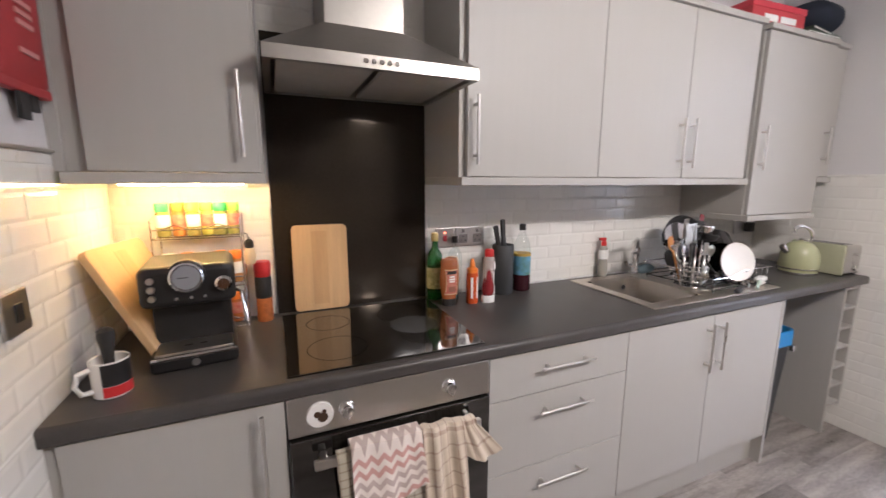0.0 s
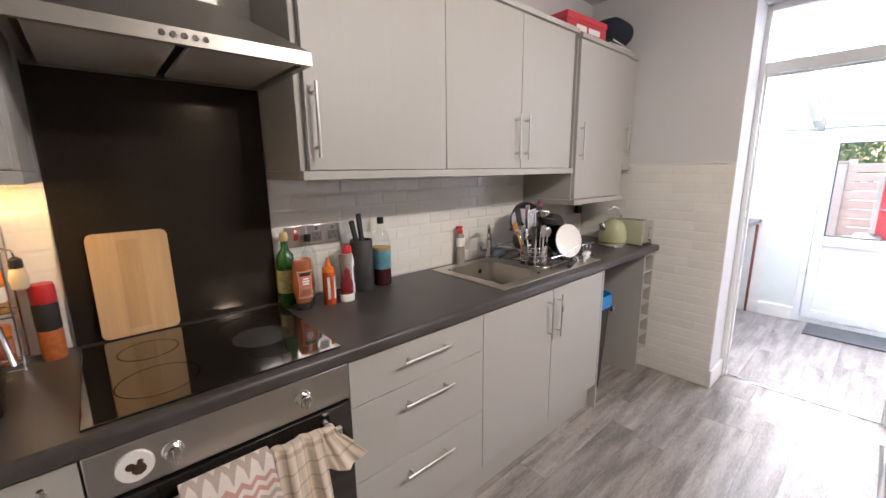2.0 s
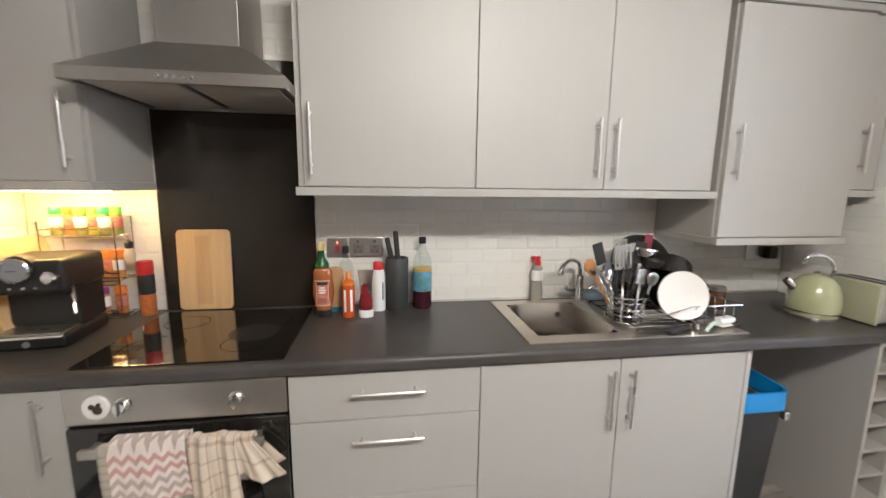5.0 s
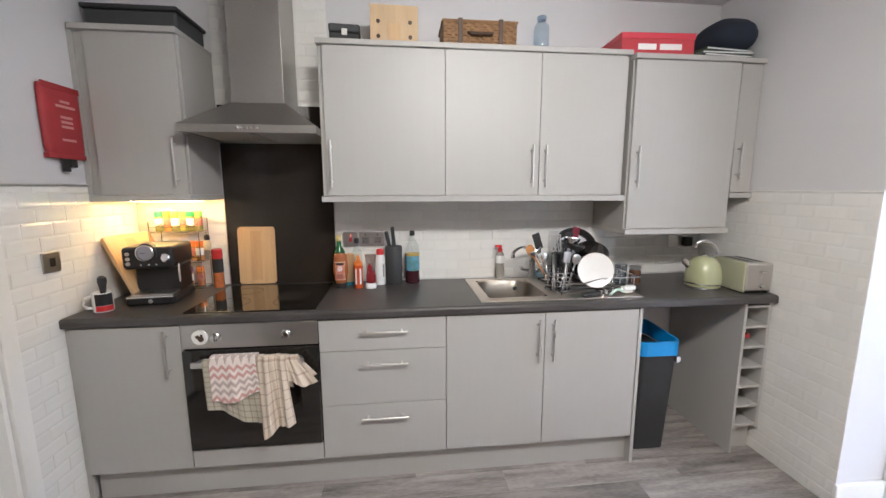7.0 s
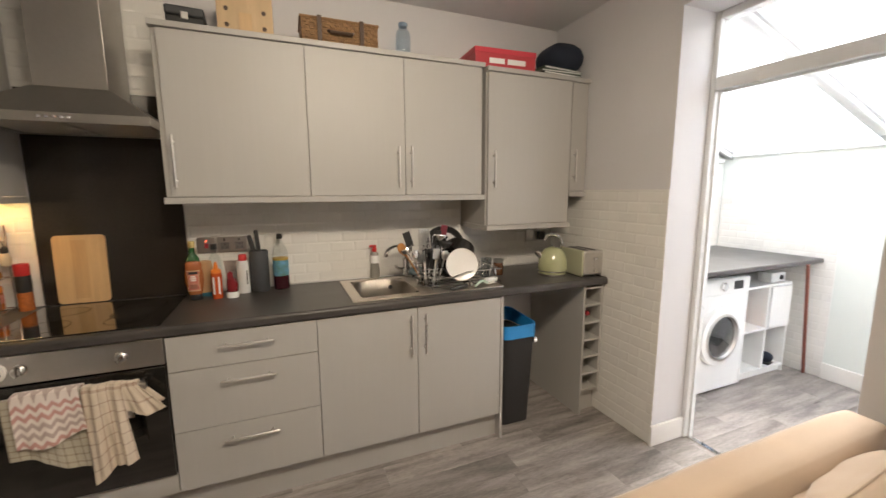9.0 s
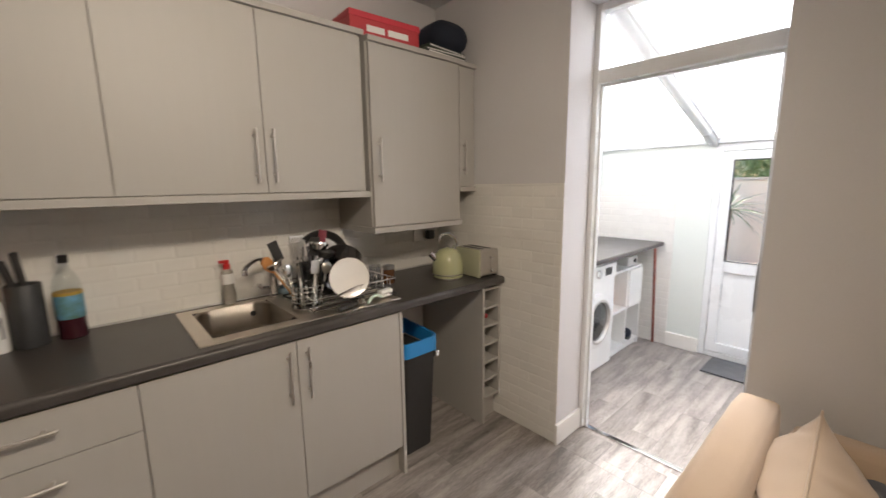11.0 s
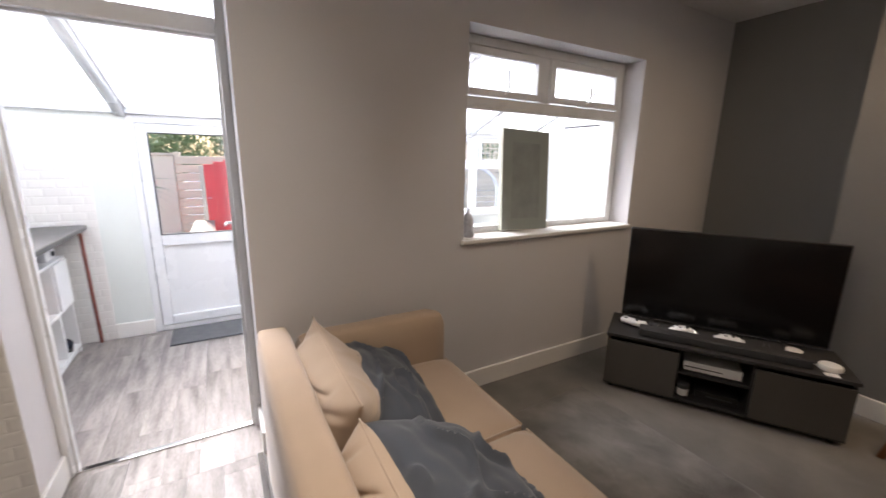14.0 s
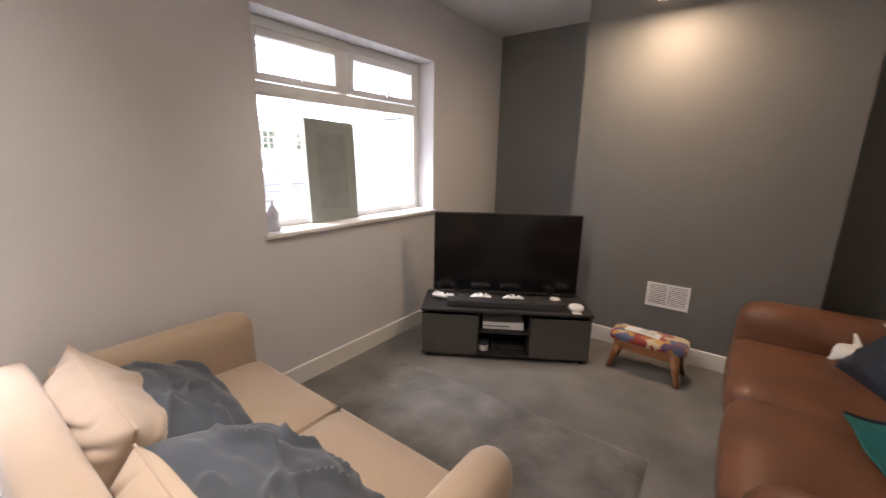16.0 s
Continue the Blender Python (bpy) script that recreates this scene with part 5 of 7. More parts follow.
utensil("steel knife in utensil holder", "knife", UX + 0.010, UY - 0.045, 6, 10, 0.21, "flat", M_STEEL)
utensil("steel spoon in utensil holder", "spoon", UX + 0.040, UY - 0.03, 16, 0, 0.20, "spoon", M_STEEL)
utensil("steel masher with long handle in utensil holder", "masher", UX - 0.030, UY + 0.03, 2, 20, 0.31, "turner", M_STEEL, M_SOFTBLACK)
utensil("steel serving spoon in utensil holder", "serving_spoon", UX - 0.03, UY - 0.005, -27, -10, 0.29, "ladle", M_CHROME)
utensil("black fish slice leaning out of utensil holder", "fish_slice", UX - 0.035, UY + 0.02, -18, 4, 0.32, "flat", M_SOFTBLACK, M_STEEL)
utensil("black ladle in utensil holder", "ladle", UX + 0.045, UY + 0.02, 14, -30, 0.30, "ladle", M_SOFTBLACK)
utensil("black slotted turner in utensil holder", "slotted_turner", UX + 0.01, UY + 0.01, 3, 30, 0.26, "turner", M_SOFTBLACK)
utensil("steel spoon in utensil holder", "spoon", UX - 0.045, UY - 0.005, -14, 15, 0.21, "spoon", M_CHROME)
utensil("peeler with dark red handle in utensil holder", "peeler", UX + 0.05, UY + 0.04, 12, 10, 0.34, "flat", surface("dark red plastic", (0.16, 0.015, 0.025), rough=0.4, var=0.1), M_CHROME)


def disc(profile, m, name, label, category, mat, rim=None, rim_mat=None):
    t = new(name)
    t.matrix_basis = m
    tagged(t, label, category)
    part("dish", lathe(profile, 40), mat, t)
    if rim:
        part("rim", lathe(rim, 40, closed=False), rim_mat, t, "dark rim")
    return t


PLATE = [(0.06, 0.0), (0.065, 0.001), (0.075, 0.006), (0.104, 0.016), (0.104, 0.019), (0.074, 0.010), (0.0005, 0.008)]
disc([(r * 0.885, z) for r, z in PLATE], pose(2.098, 1.205, WT + 0.036, 0, 0, 0) @ pose(0, 0, 0.094, 77, 0, -15), "plate", "white plate with dark rim standing in dish rack", "plate", M_CERAMIC, [(0.0915, 0.0155), (0.0940, 0.016), (0.0940, 0.0195), (0.0915, 0.0195)], M_BROWN)
M_DARKPAN = surface("polished dark pan metal", (0.11, 0.105, 0.105), rough=0.16, metal=0.9, var=0.2, scale=12, bump=0.0)
PAN = [(0.10, 0.0), (0.106, 0.004), (0.125, 0.050), (0.128, 0.052), (0.124, 0.052), (0.104, 0.008), (0.0005, 0.006)]
p1 = disc(PAN, pose(2.11, 1.505, WT + 0.16, 0, 0, 0) @ pose(0, 0, 0.03, 68, 0, -14), "frying_pan", "upturned dark frying pan propped in dish rack", "pan", M_SOFTBLACK)
part("inner_base", lathe([(0.098, 0.007), (0.098, 0.0085), (0.0005, 0.0085)], 36), surface("worn pale pan coating", (0.42, 0.40, 0.42), rough=0.3, var=0.3, scale=12), p1, "pale worn pan inside")
part("handle", boxes([(-0.012, 0.012, 0.12, 0.27, 0.035, 0.052)], 0.006, 3), M_SOFTBLACK, p1, "", pose(0, 0, 0, 0, 0, -150))
p2 = disc([(0.085, 0.0), (0.092, 0.004), (0.096, 0.10), (0.099, 0.102), (0.094, 0.102), (0.088, 0.008), (0.0005, 0.006)], pose(2.165, 1.375, WT + 0.200, 0, 0, 0) @ pose(0, 0, 0, 128, 0, -38), "saucepan", "glossy dark saucepan upturned on dish rack", "pan", M_DARKPAN)
part("base_disc", lathe([(0.078, -0.002), (0.078, 0.001), (0.0005, 0.001)], 32), M_CHROME, p2, "shiny steel pan base")
part("handle", boxes([(-0.010, 0.010, 0.09, 0.24, 0.075, 0.090)], 0.005, 3), M_SOFTBLACK, p2, "", pose(0, 0, 0, 0, 0, 140))
p3 = disc([(0.07, 0.0), (0.078, 0.004), (0.080, 0.075), (0.083, 0.077), (0.078, 0.077), (0.073, 0.008), (0.0005, 0.006)], pose(2.060, 1.355, WT + 0.105, 0, 0, 0) @ pose(0, 0, 0, 66, 0, 12), "saucepan", "small dark saucepan tipped in dish rack", "pan", M_DARKPAN)
part("handle", boxes([(-0.009, 0.009, 0.075, 0.20, 0.058, 0.072)], 0.005, 3), M_SOFTBLACK, p3, "", pose(0, 0, 0, 0, 0, 205))
bw = disc([(0.03, 0.0), (0.045, 0.006), (0.070, 0.045), (0.072, 0.046), (0.066, 0.044), (0.0005, 0.010)], pose(2.02, 1.50, WT + 0.02, 0, 0, 0) @ pose(0, 0, 0.07, 70, 0, 25), "bowl", "dark bowl standing in dish rack", "bowl", M_BLOCK)
jar("clear drinking glass at end of dish rack", 2.376, 1.425, [(0.028, 0.0), (0.030, 0.003), (0.036, 0.115), (0.034, 0.115), (0.028, 0.01), (0.0005, 0.008)], glass("clear drinking glass", (0.80, 0.82, 0.83), 0.03, 0.9), name="drinking_glass", category="glass", z=WT)
cj = jar("small brown glass jar with steel lid", 2.462, 1.42, [(0.030, 0.0), (0.033, 0.004), (0.033, 0.075), (0.028, 0.085)], plain("dark brown coffee", (0.10, 0.045, 0.02), 0.15), [(0.033, 0.083), (0.034, 0.085), (0.034, 0.100), (0.031, 0.103)], M_STEEL, name="storage_jar", category="jar")
br = thing("dish_brush", "white and mint dish brush lying on drainer", "brush", 2.195, 1.152, WT + 0.012, 14)
part("handle", tube([curve_pts(lambda s: (-0.06 + 0.11 * s, -0.02 + 0.02 * s, 0.006 + 0.02 * math.sin(math.pi * s)), 10)], 0.007, 10), plain("mint plastic", (0.55, 0.68, 0.60), 0.3), br)
part("head", boxes([(0.045, 0.125, -0.012, 0.025, 0.012, 0.035)], 0.009, 3), M_WHITE, br)
part("bristles", boxes([(0.05, 0.12, -0.009, 0.022, 0.0, 0.012)], 0.002), M_LINEN, br)
cl = thing("cloth", "blue-grey dishcloth bunched behind sink by tap", "cloth", 1.97, 1.60, WT + 0.006)
part("fold", padded(-0.05, 0.06, -0.03, 0.03, 0.0, 0.04, 0.018, 0.006, 5), plain("blue grey cloth", (0.22, 0.30, 0.34), 0.9), cl)
sc = thing("scourer", "black handled pan scourer on drainer", "scourer", 2.06, 1.145, WT + 0.0085, 20)
part("handle", boxes([(-0.07, 0.05, -0.012, 0.012, 0.0, 0.018)], 0.006, 3), M_SOFTBLACK, sc)
part("pad", lathe([(0.022, 0.0), (0.026, 0.006), (0.024, 0.026), (0.010, 0.032)], 18, (0.075, 0, 0)), M_CHROME, sc)

ket = thing("kettle", "sage green dome kettle with chrome handle", "kettle", 2.773, 1.262, WT, -20)
part("base", lathe([(0.080, 0.0), (0.088, 0.003), (0.088, 0.016), (0.084, 0.018)], 36), M_CHROME, ket, "chrome kettle base")
part("body", lathe([(0.086, 0.017), (0.090, 0.03), (0.092, 0.07), (0.086, 0.115), (0.072, 0.150), (0.052, 0.172), (0.030, 0.182), (0.001, 0.184)], 40), M_GREEN, ket)
part("band", lathe([(0.0895, 0.030), (0.0925, 0.032), (0.0930, 0.036), (0.0905, 0.038)], 40), M_CHROME, ket, "chrome band")
part("spout", lathe([(0.016, 0.0), (0.020, 0.01), (0.016, 0.05), (0.013, 0.058)], 16), M_CHROME, ket, "chrome spout", pose(-0.068, 0, 0.120, 0, -48, 0))
part("handle", tube([[(0.045, 0, 0.172), (0.062, 0, 0.205)] + curve_pts(lambda s: (0.055 * math.cos(math.pi * (0.12 + 0.88 * s)) + 0.002, 0, 0.205 + 0.062 * math.sin(math.pi * (0.12 + 0.75 * s))), 14)], 0.010, 12), M_CHROME, ket, "curved chrome handle")
part("lid_knob", lathe([(0.008, 0.182), (0.012, 0.190), (0.010, 0.198), (0.001, 0.200)], 14), M_CHROME, ket)

toa = thing("toaster", "sage green toaster with grey steel front", "toaster", 2.935, 1.112, WT, -4)
part("body", boxes([(-0.035, 0.115, 0.004, 0.25, 0.008, 0.165)], 0.012, 3), M_STEEL, toa)
part("side_panel", boxes([(-0.047, -0.034, 0.0, 0.255, 0.004, 0.172)], 0.006, 3), M_PALEGREEN, toa, "pale sage green side panel")
part("lever", boxes([(0.035, 0.060, -0.016, 0.006, 0.112, 0.124), (0.045, 0.050, 0.001, 0.006, 0.06, 0.13)], 0.002), M_CHROME, toa)
part("knob", lathe([(0.013, 0.006), (0.013, -0.008), (0.010, -0.012), (0.0005, -0.012)], 18, (0.052, 0, 0.042), "y"), M_CHROME, toa)
for x in (0.005, 0.06):
    part("slot", boxes([(x, x + 0.025, 0.04, 0.22, 0.1655, 0.167)]), M_BLACK, toa, "dark bread slot")
for x in (-0.03, 0.10):
    part("foot", boxes([(x - 0.008, x + 0.008, 0.02, 0.23, 0.0, 0.010)]), M_BLACK, toa)

# ---- oven tea towels ----
ty, tz = FRONT - 0.0535, 0.713


def towel(label, x0, x1, drop_f, drop_b, mat, seed, flare=0.0, wave=0.006, skew=0.0, uv=(0.3, 0.5), lift=0.0, slant=0.0):
    """A cloth hung over the oven handle; the long front fall shows."""
    t = thing("tea_towel", label, "towel", (x0 + x1) / 2, ty, tz, group="tea towels on the oven door")
    w = x1 - x0
    total = drop_f + drop_b + 0.03

    def f(u, v):
        s = v * total
        x = (u - 0.5) * w
        out = 0.012 + lift
        if s < drop_b:
            y, z = out, -(drop_b - s)
        elif s < drop_b + 0.03:
            a = math.pi * (s - drop_b) / 0.03
            y, z = out * math.cos(a), 0.006 + lift + 0.006 * math.sin(a)
        else:
            y, z = -out, -(s - drop_b - 0.03)
        k = max(0.0, -z) / drop_f
        x += flare * k * (u - 0.5) * 2 + skew * k
        y += (-1 if s > drop_b else 0.3) * wave * (1 + 0.7 * math.sin(u * 11 + seed + 1.6 * k) + 0.3 * math.sin(u * 24 + 2 * seed - 2 * k)) * (0.35 + 0.9 * k)
        z += 0.014 * math.sin(u * 6 + seed) * k + slant * k * (u - 0.5)
        return (x, min(y, 0.02), z)
    part("cloth", sheet(f, 40, 40, 0.002, uv), mat, t)
    return t


M_PLAID_B = pattern("cream checked tea towel", "plaid")
M_PLAID_B.node_tree.nodes["Principled BSDF"].inputs["Roughness"].default_value = 0.9
towel("olive checked tea towel over oven handle", X0 + 0.115, X0 + 0.345, 0.262, 0.12, M_PLAID, 0.5, 0.012, 0.007, 0.022, (0.36, 0.55), 0.0, -0.075)
towel("pink and white chevron tea towel over oven handle", X0 + 0.150, X0 + 0.345, 0.165, 0.10, M_CHEV, 2.0, 0.006, 0.006, 0.010, (0.30, 0.42), 0.016, 0.040)
towel("cream checked tea towel bunched over oven handle", X0 + 0.350, X0 + 0.475, 0.325, 0.16, M_PLAID_B, 4.0, 0.010, 0.020, 0.018, (0.40, 0.85), 0.010, 0.050)
towel("cream checked towel corner over oven handle", X0 + 0.462, X0 + 0.520, 0.115, 0.10, M_PLAID_B, 1.0, 0.045, 0.008, 0.045, (0.2, 0.3), 0.004)

# ---- bin ----
bn = thing("pedal_bin", "tall black bin with bright blue open lid", "bin", 2.462, 1.305, 0.0)
bm = bmesh.new()
lo = [bm.verts.new((x, y, 0)) for x, y in rrect(-0.098, 0.098, -0.128, 0.13, 0.03, 4)]
hi = [bm.verts.new((x, y, 0.575)) for x, y in rrect(-0.114, 0.114, -0.160, 0.16, 0.035, 4)]
n = len(lo)
for i in range(n):
    bm.faces.new((lo[i], lo[(i + 1) % n], hi[(i + 1) % n], hi[i]))
bm.faces.new(lo[::-1])
bm.faces.new(hi)
part("body", bm, M_SOFTBLACK, bn)
bm = bmesh.new()
ro = rrect(-0.122, 0.122, -0.172, 0.172, 0.045, 4)
ri = rrect(-0.111, 0.111, -0.160, 0.160, 0.038, 4)


def lid_h(y):
    return 0.655 + 0.018 * math.sin(0.5 * math.pi * max(0.0, min(1.0, (y + 0.14) / 0.20)))


rings = [[bm.verts.new((x, y, z if z else lid_h(y))) for x, y in pts] for pts, z in ((ro, 0.576), (ro, 0.0), (ri, 0.0), (ri, 0.59))]
for a, b in zip(rings, rings[1:]):
    for i in range(n):
        bm.faces.new((a[i], a[(i + 1) % n], b[(i + 1) % n], b[i]))
bmesh.ops.recalc_face_normals(bm, faces=bm.faces)
part("lid", bm, M_BLUE, bn, "bright blue plastic lid surround")
part("clip", boxes([(0.085, 0.112, -0.184, -0.160, 0.540, 0.575)], 0.004), M_CHROME, bn)

# ---- on top of the wall cabinets ----
TOP = 2.182
tray = thing("storage_tray", "dark grey lidded tray on wall cabinet", "tray", -0.15, 1.49, 2.205, 0)
part("box", boxes([(-0.20, 0.20, -0.12, 0.15, 0.0, 0.09)], 0.012, 3), M_BLOCK, tray)
part("lid", boxes([(-0.21, 0.21, -0.13, 0.16, 0.088, 0.11)], 0.008, 3), M_SOFTBLACK, tray)
bk = thing("storage_case", "dark grey hard case lying on wall cabinet", "case", 0.812, 1.46, TOP, 4)
part("shell", boxes([(-0.075, 0.075, -0.06, 0.12, 0.0, 0.062)], 0.008, 3), M_SOFTBLACK, bk)
part("lid", boxes([(-0.077, 0.077, -0.062, 0.122, 0.064, 0.104)], 0.010, 3), M_BLOCK, bk)
part("catch", boxes([(-0.014, 0.014, -0.067, -0.060, 0.048, 0.078)], 0.002), M_STEEL, bk, "small steel catch")
cr = thing("wooden_crate", "pale wooden box with small holes on wall cabinet", "box", 1.06, 1.50, TOP, 2)
part("front_panel", boxes([(-0.12, 0.12, -0.10, -0.09, 0.0, 0.20)], 0.002), M_BEECH, cr)
part("body", boxes([(-0.12, 0.12, -0.09, 0.10, 0.0, 0.20)], 0.002), M_BEECH, cr)
for x in (-0.08, 0.08):
    for z in (0.05, 0.12):
        part("knot", lathe([(0.010, 0.0), (0.010, -0.003), (0.0005, -0.003)], 12, (x, -0.10, z), "y"), M_BROWN, cr)
part("slot", boxes([(-0.028, 0.028, -0.103, -0.099, 0.02, 0.11)], 0.001), M_BAMBOO, cr)
hm = thing("wicker_hamper", "brown wicker hamper with leather straps on cabinet", "hamper", 1.50, 1.48, TOP, 0)
bm = bmesh.new()
for j in range(9):
    z = 0.006 + j * 0.014
    for i in range(19):
        x = -0.19 + i * 0.02
        box(bm, x, x + 0.019, -0.105 - (0.004 if (i + j) % 2 else 0), -0.095, z, z + 0.012)
part("weave", bm, M_WICKER, hm)
part("body", boxes([(-0.188, 0.188, -0.098, 0.11, 0.0, 0.13)], 0.006), M_WICKER, hm)
part("rim", tube([[(-0.192, -0.106, 0.13), (0.192, -0.106, 0.13), (0.192, 0.11, 0.13), (-0.192, 0.11, 0.13), (-0.192, -0.106, 0.13)]], 0.007, 8), M_WICKER, hm)
for x in (-0.105, 0.105):
    part("strap", boxes([(x - 0.011, x + 0.011, -0.116, -0.108, 0.02, 0.139), (x - 0.011, x + 0.011, -0.116, 0.10, 0.135, 0.141)], 0.002), M_BROWN, hm, "dark leather strap")
part("handle", tube([[(-0.06, -0.110, 0.075), (-0.055, -0.130, 0.065), (0.055, -0.130, 0.065), (0.06, -0.110, 0.075)]], 0.008, 8), M_BROWN, hm, "dark leather carry handle")
jar("blue tinted glass bottle on wall cabinet", 1.865, 1.50, [(0.038, 0.0), (0.042, 0.006), (0.042, 0.15), (0.036, 0.172), (0.024, 0.185), (0.024, 0.20), (0.028, 0.205), (0.028, 0.215)], M_BLUEGLASS, [(0.0005, 0.198), (0.022, 0.198), (0.022, 0.218), (0.018, 0.221)], surface("grey-blue stopper", (0.34, 0.40, 0.48), rough=0.2), z=TOP)
rb = thing("storage_box", "red box with white printed band on cabinet", "box", 2.46, 1.44, TOP, -3)
part("carton", boxes([(-0.20, 0.20, -0.09, 0.15, 0.0, 0.095)], 0.003), plain("red card", (0.48, 0.05, 0.06)), rb)
part("lid", boxes([(-0.204, 0.204, -0.094, 0.154, 0.075, 0.105)], 0.003), plain("bright red card", (0.55, 0.05, 0.07)), rb)
part("print", boxes([(-0.11, -0.01, -0.0915, -0.0895, 0.02, 0.05), (0.01, 0.13, -0.0915, -0.0895, 0.02, 0.05)]), M_PAPER, rb, "white lettering bars")
for i in range(4):
    b2 = thing("book", "flat green and grey book stacked on cabinet", "book", 2.86, 1.41, 2.165 + i * 0.0145, (-3, 4, -1, 6)[i], "stacked books")
    part("cover", boxes([(-0.15, 0.15, -0.07, 0.15, 0.0, 0.003), (-0.15, 0.15, -0.07, 0.15, 0.011, 0.014), (-0.15, -0.147, -0.07, 0.15, 0.003, 0.011)]), plain("book cloth", ((0.10, 0.13, 0.08), (0.05, 0.06, 0.06), (0.12, 0.15, 0.11), (0.05, 0.07, 0.05))[i]), b2)
    part("pages", boxes([(-0.147, 0.148, -0.067, 0.147, 0.003, 0.011)]), M_PAPER, b2)
bg = thing("bag", "black soft bag slumped on wall cabinet", "bag", 2.925, 1.43, 2.223, 0)
part("body", padded(-0.125, 0.125, -0.10, 0.16, 0.0, 0.165, 0.08, 0.012, 10, 3.0), M_NAVY, bg)

# fire blanket pouch on the west wall
fb = thing("fire_blanket", "red fire blanket pouch with black pull straps", "fire blanket", XW + 0.003, 1.21, 1.605, 90)
part("pouch", padded(-0.098, 0.098, -0.028, 0.0, 0.02, 0.305, 0.012, 0.006, 8, 1.5), M_REDCLOTH, fb)
part("flap", boxes([(-0.098, 0.098, -0.030, -0.024, 0.285, 0.312)], 0.003), M_REDCLOTH, fb)
for i, (zz, ww) in enumerate(((0.235, 0.05), (0.215, 0.10), (0.17, 0.06), (0.15, 0.06), (0.13, 0.06), (0.075, 0.07))):
    part("print", boxes([(-ww / 2, ww / 2, -0.0385, -0.0345, zz, zz + 0.010)], 0.0005), plain("pale red print", (0.62, 0.30, 0.28)), fb, "pale lettering bar")
for x in (-0.01, 0.03):
    part("strap", boxes([(x - 0.018, x + 0.018, -0.022, -0.012, -0.055 + 0.02 * (x > 0), 0.03)], 0.002), M_SOFTBLACK, fb, "black pull strap")
part("pouch_lip", boxes([(-0.10, 0.10, -0.026, -0.002, 0.0, 0.022)], 0.004), M_REDCLOTH, fb)

# ---- living room ----
sofa = thing("fabric_sofa", "beige fabric two-seat sofa", "sofa", 1.37, -0.12, 0.0)
SW, SD = 1.60, 0.90
part("base", padded(0.02, SW - 0.02, -SD + 0.04, -0.02, 0.06, 0.29, 0.03, 0.004, 8), M_CREAM, sofa)
part("backrest", padded(0.0, SW, -0.145, 0.0, 0.06, 0.705, 0.040, 0.005, 12, 2.0), M_CREAM, sofa)
part("armrest", padded(0.0, 0.155, -SD - 0.01, -0.16, 0.06, 0.625, 0.075, 0.004, 9, 4.0), M_CREAM, sofa)
part("armrest", padded(SW - 0.155, SW, -SD - 0.01, -0.16, 0.06, 0.665, 0.06, 0.004, 9, 5.0), M_CREAM, sofa)
for k, (a, b) in enumerate(((0.157, 0.797), (0.803, SW - 0.157))):
    st = part("seat_cushion", padded(a, b, -SD + 0.005, -0.17, 0.285, 0.435, 0.035, 0.012, 10, 7.0 + k), M_CREAM, sofa)
    part("piping", tube([[(a + 0.012, -SD + 0.012, 0.422), (b - 0.012, -SD + 0.012, 0.422)], [(a + 0.008, -SD + 0.02, 0.422), (a + 0.008, -0.2, 0.424)]], 0.004, 8), M_CUSH, st)
for x in (0.07, SW - 0.07):
    for y in (-0.08, -SD + 0.09):
        part("leg", lathe([(0.018, 0.004), (0.024, 0.07)], 12, (x, y, 0)), M_OAK, sofa)


def cushion(label, w, h, d, m, mat, seed, wrinkle=0.008, knife=0.0):
    t = new("cushion")
    t.matrix_basis = m
    tagged(t, label, "cushion", "cushions on the fabric sofa")
    part("cover", pillow(w, h, d, 46, wrinkle, seed, 0.10, knife), mat, t, sharp=150)
    if knife:
        part("piping", tube([curve_pts(lambda q: ((2 * q - 1) * w / 2, 0.0, (1 - 0.05 * (1 - (2 * q - 1) ** 2) + 1) * h / 2), 24)], 0.004, 8), mat, t, "stitched edge piping")
    return t


cushion("plump beige back cushion leaning on sofa back", 0.66, 0.345, 0.31, pose(2.565, -0.350, 0.380, 2, -5, 1), M_CUSH, 1.0, 0.010, 0.9)
cushion("creased beige back cushion slumped on sofa", 0.62, 0.27, 0.30, pose(1.915, -0.350, 0.365, 2, -5, 1), M_CUSH, 5.0, 0.016, 0.7)
cushion("slate blue scatter cushion slumped on sofa seat", 0.64, 0.34, 0.13, pose(2.545, -0.745, 0.445, -67, -4, -4), M_SLATE, 9.0, 0.010)
cushion("creased slate blue scatter cushion on sofa seat", 0.62, 0.42, 0.14, pose(1.950, -0.765, 0.450, -67, -3, 4), M_SLATE, 13.0, 0.012)

# brown leather sofa along the west side
ls = thing("leather_sofa", "brown leather sofa along side of living room", "sofa", 0.0, -3.12, 0.0)
part("base", padded(-0.12, 0.84, 0.02, 1.98, 0.05, 0.28, 0.03, 0.004, 8), M_LEATHER, ls)
part("backrest", padded(-0.14, 0.14, 0.0, 2.0, 0.05, 0.80, 0.09, 0.02, 10, 3.0), M_LEATHER, ls)
part("armrest", padded(-0.05, 0.86, 0.0, 0.27, 0.05, 0.625, 0.10, 0.015, 9, 1.0), M_LEATHER, ls)
part("armrest", padded(-0.05, 0.86, 1.73, 2.0, 0.05, 0.625, 0.10, 0.015, 9, 8.0), M_LEATHER, ls)
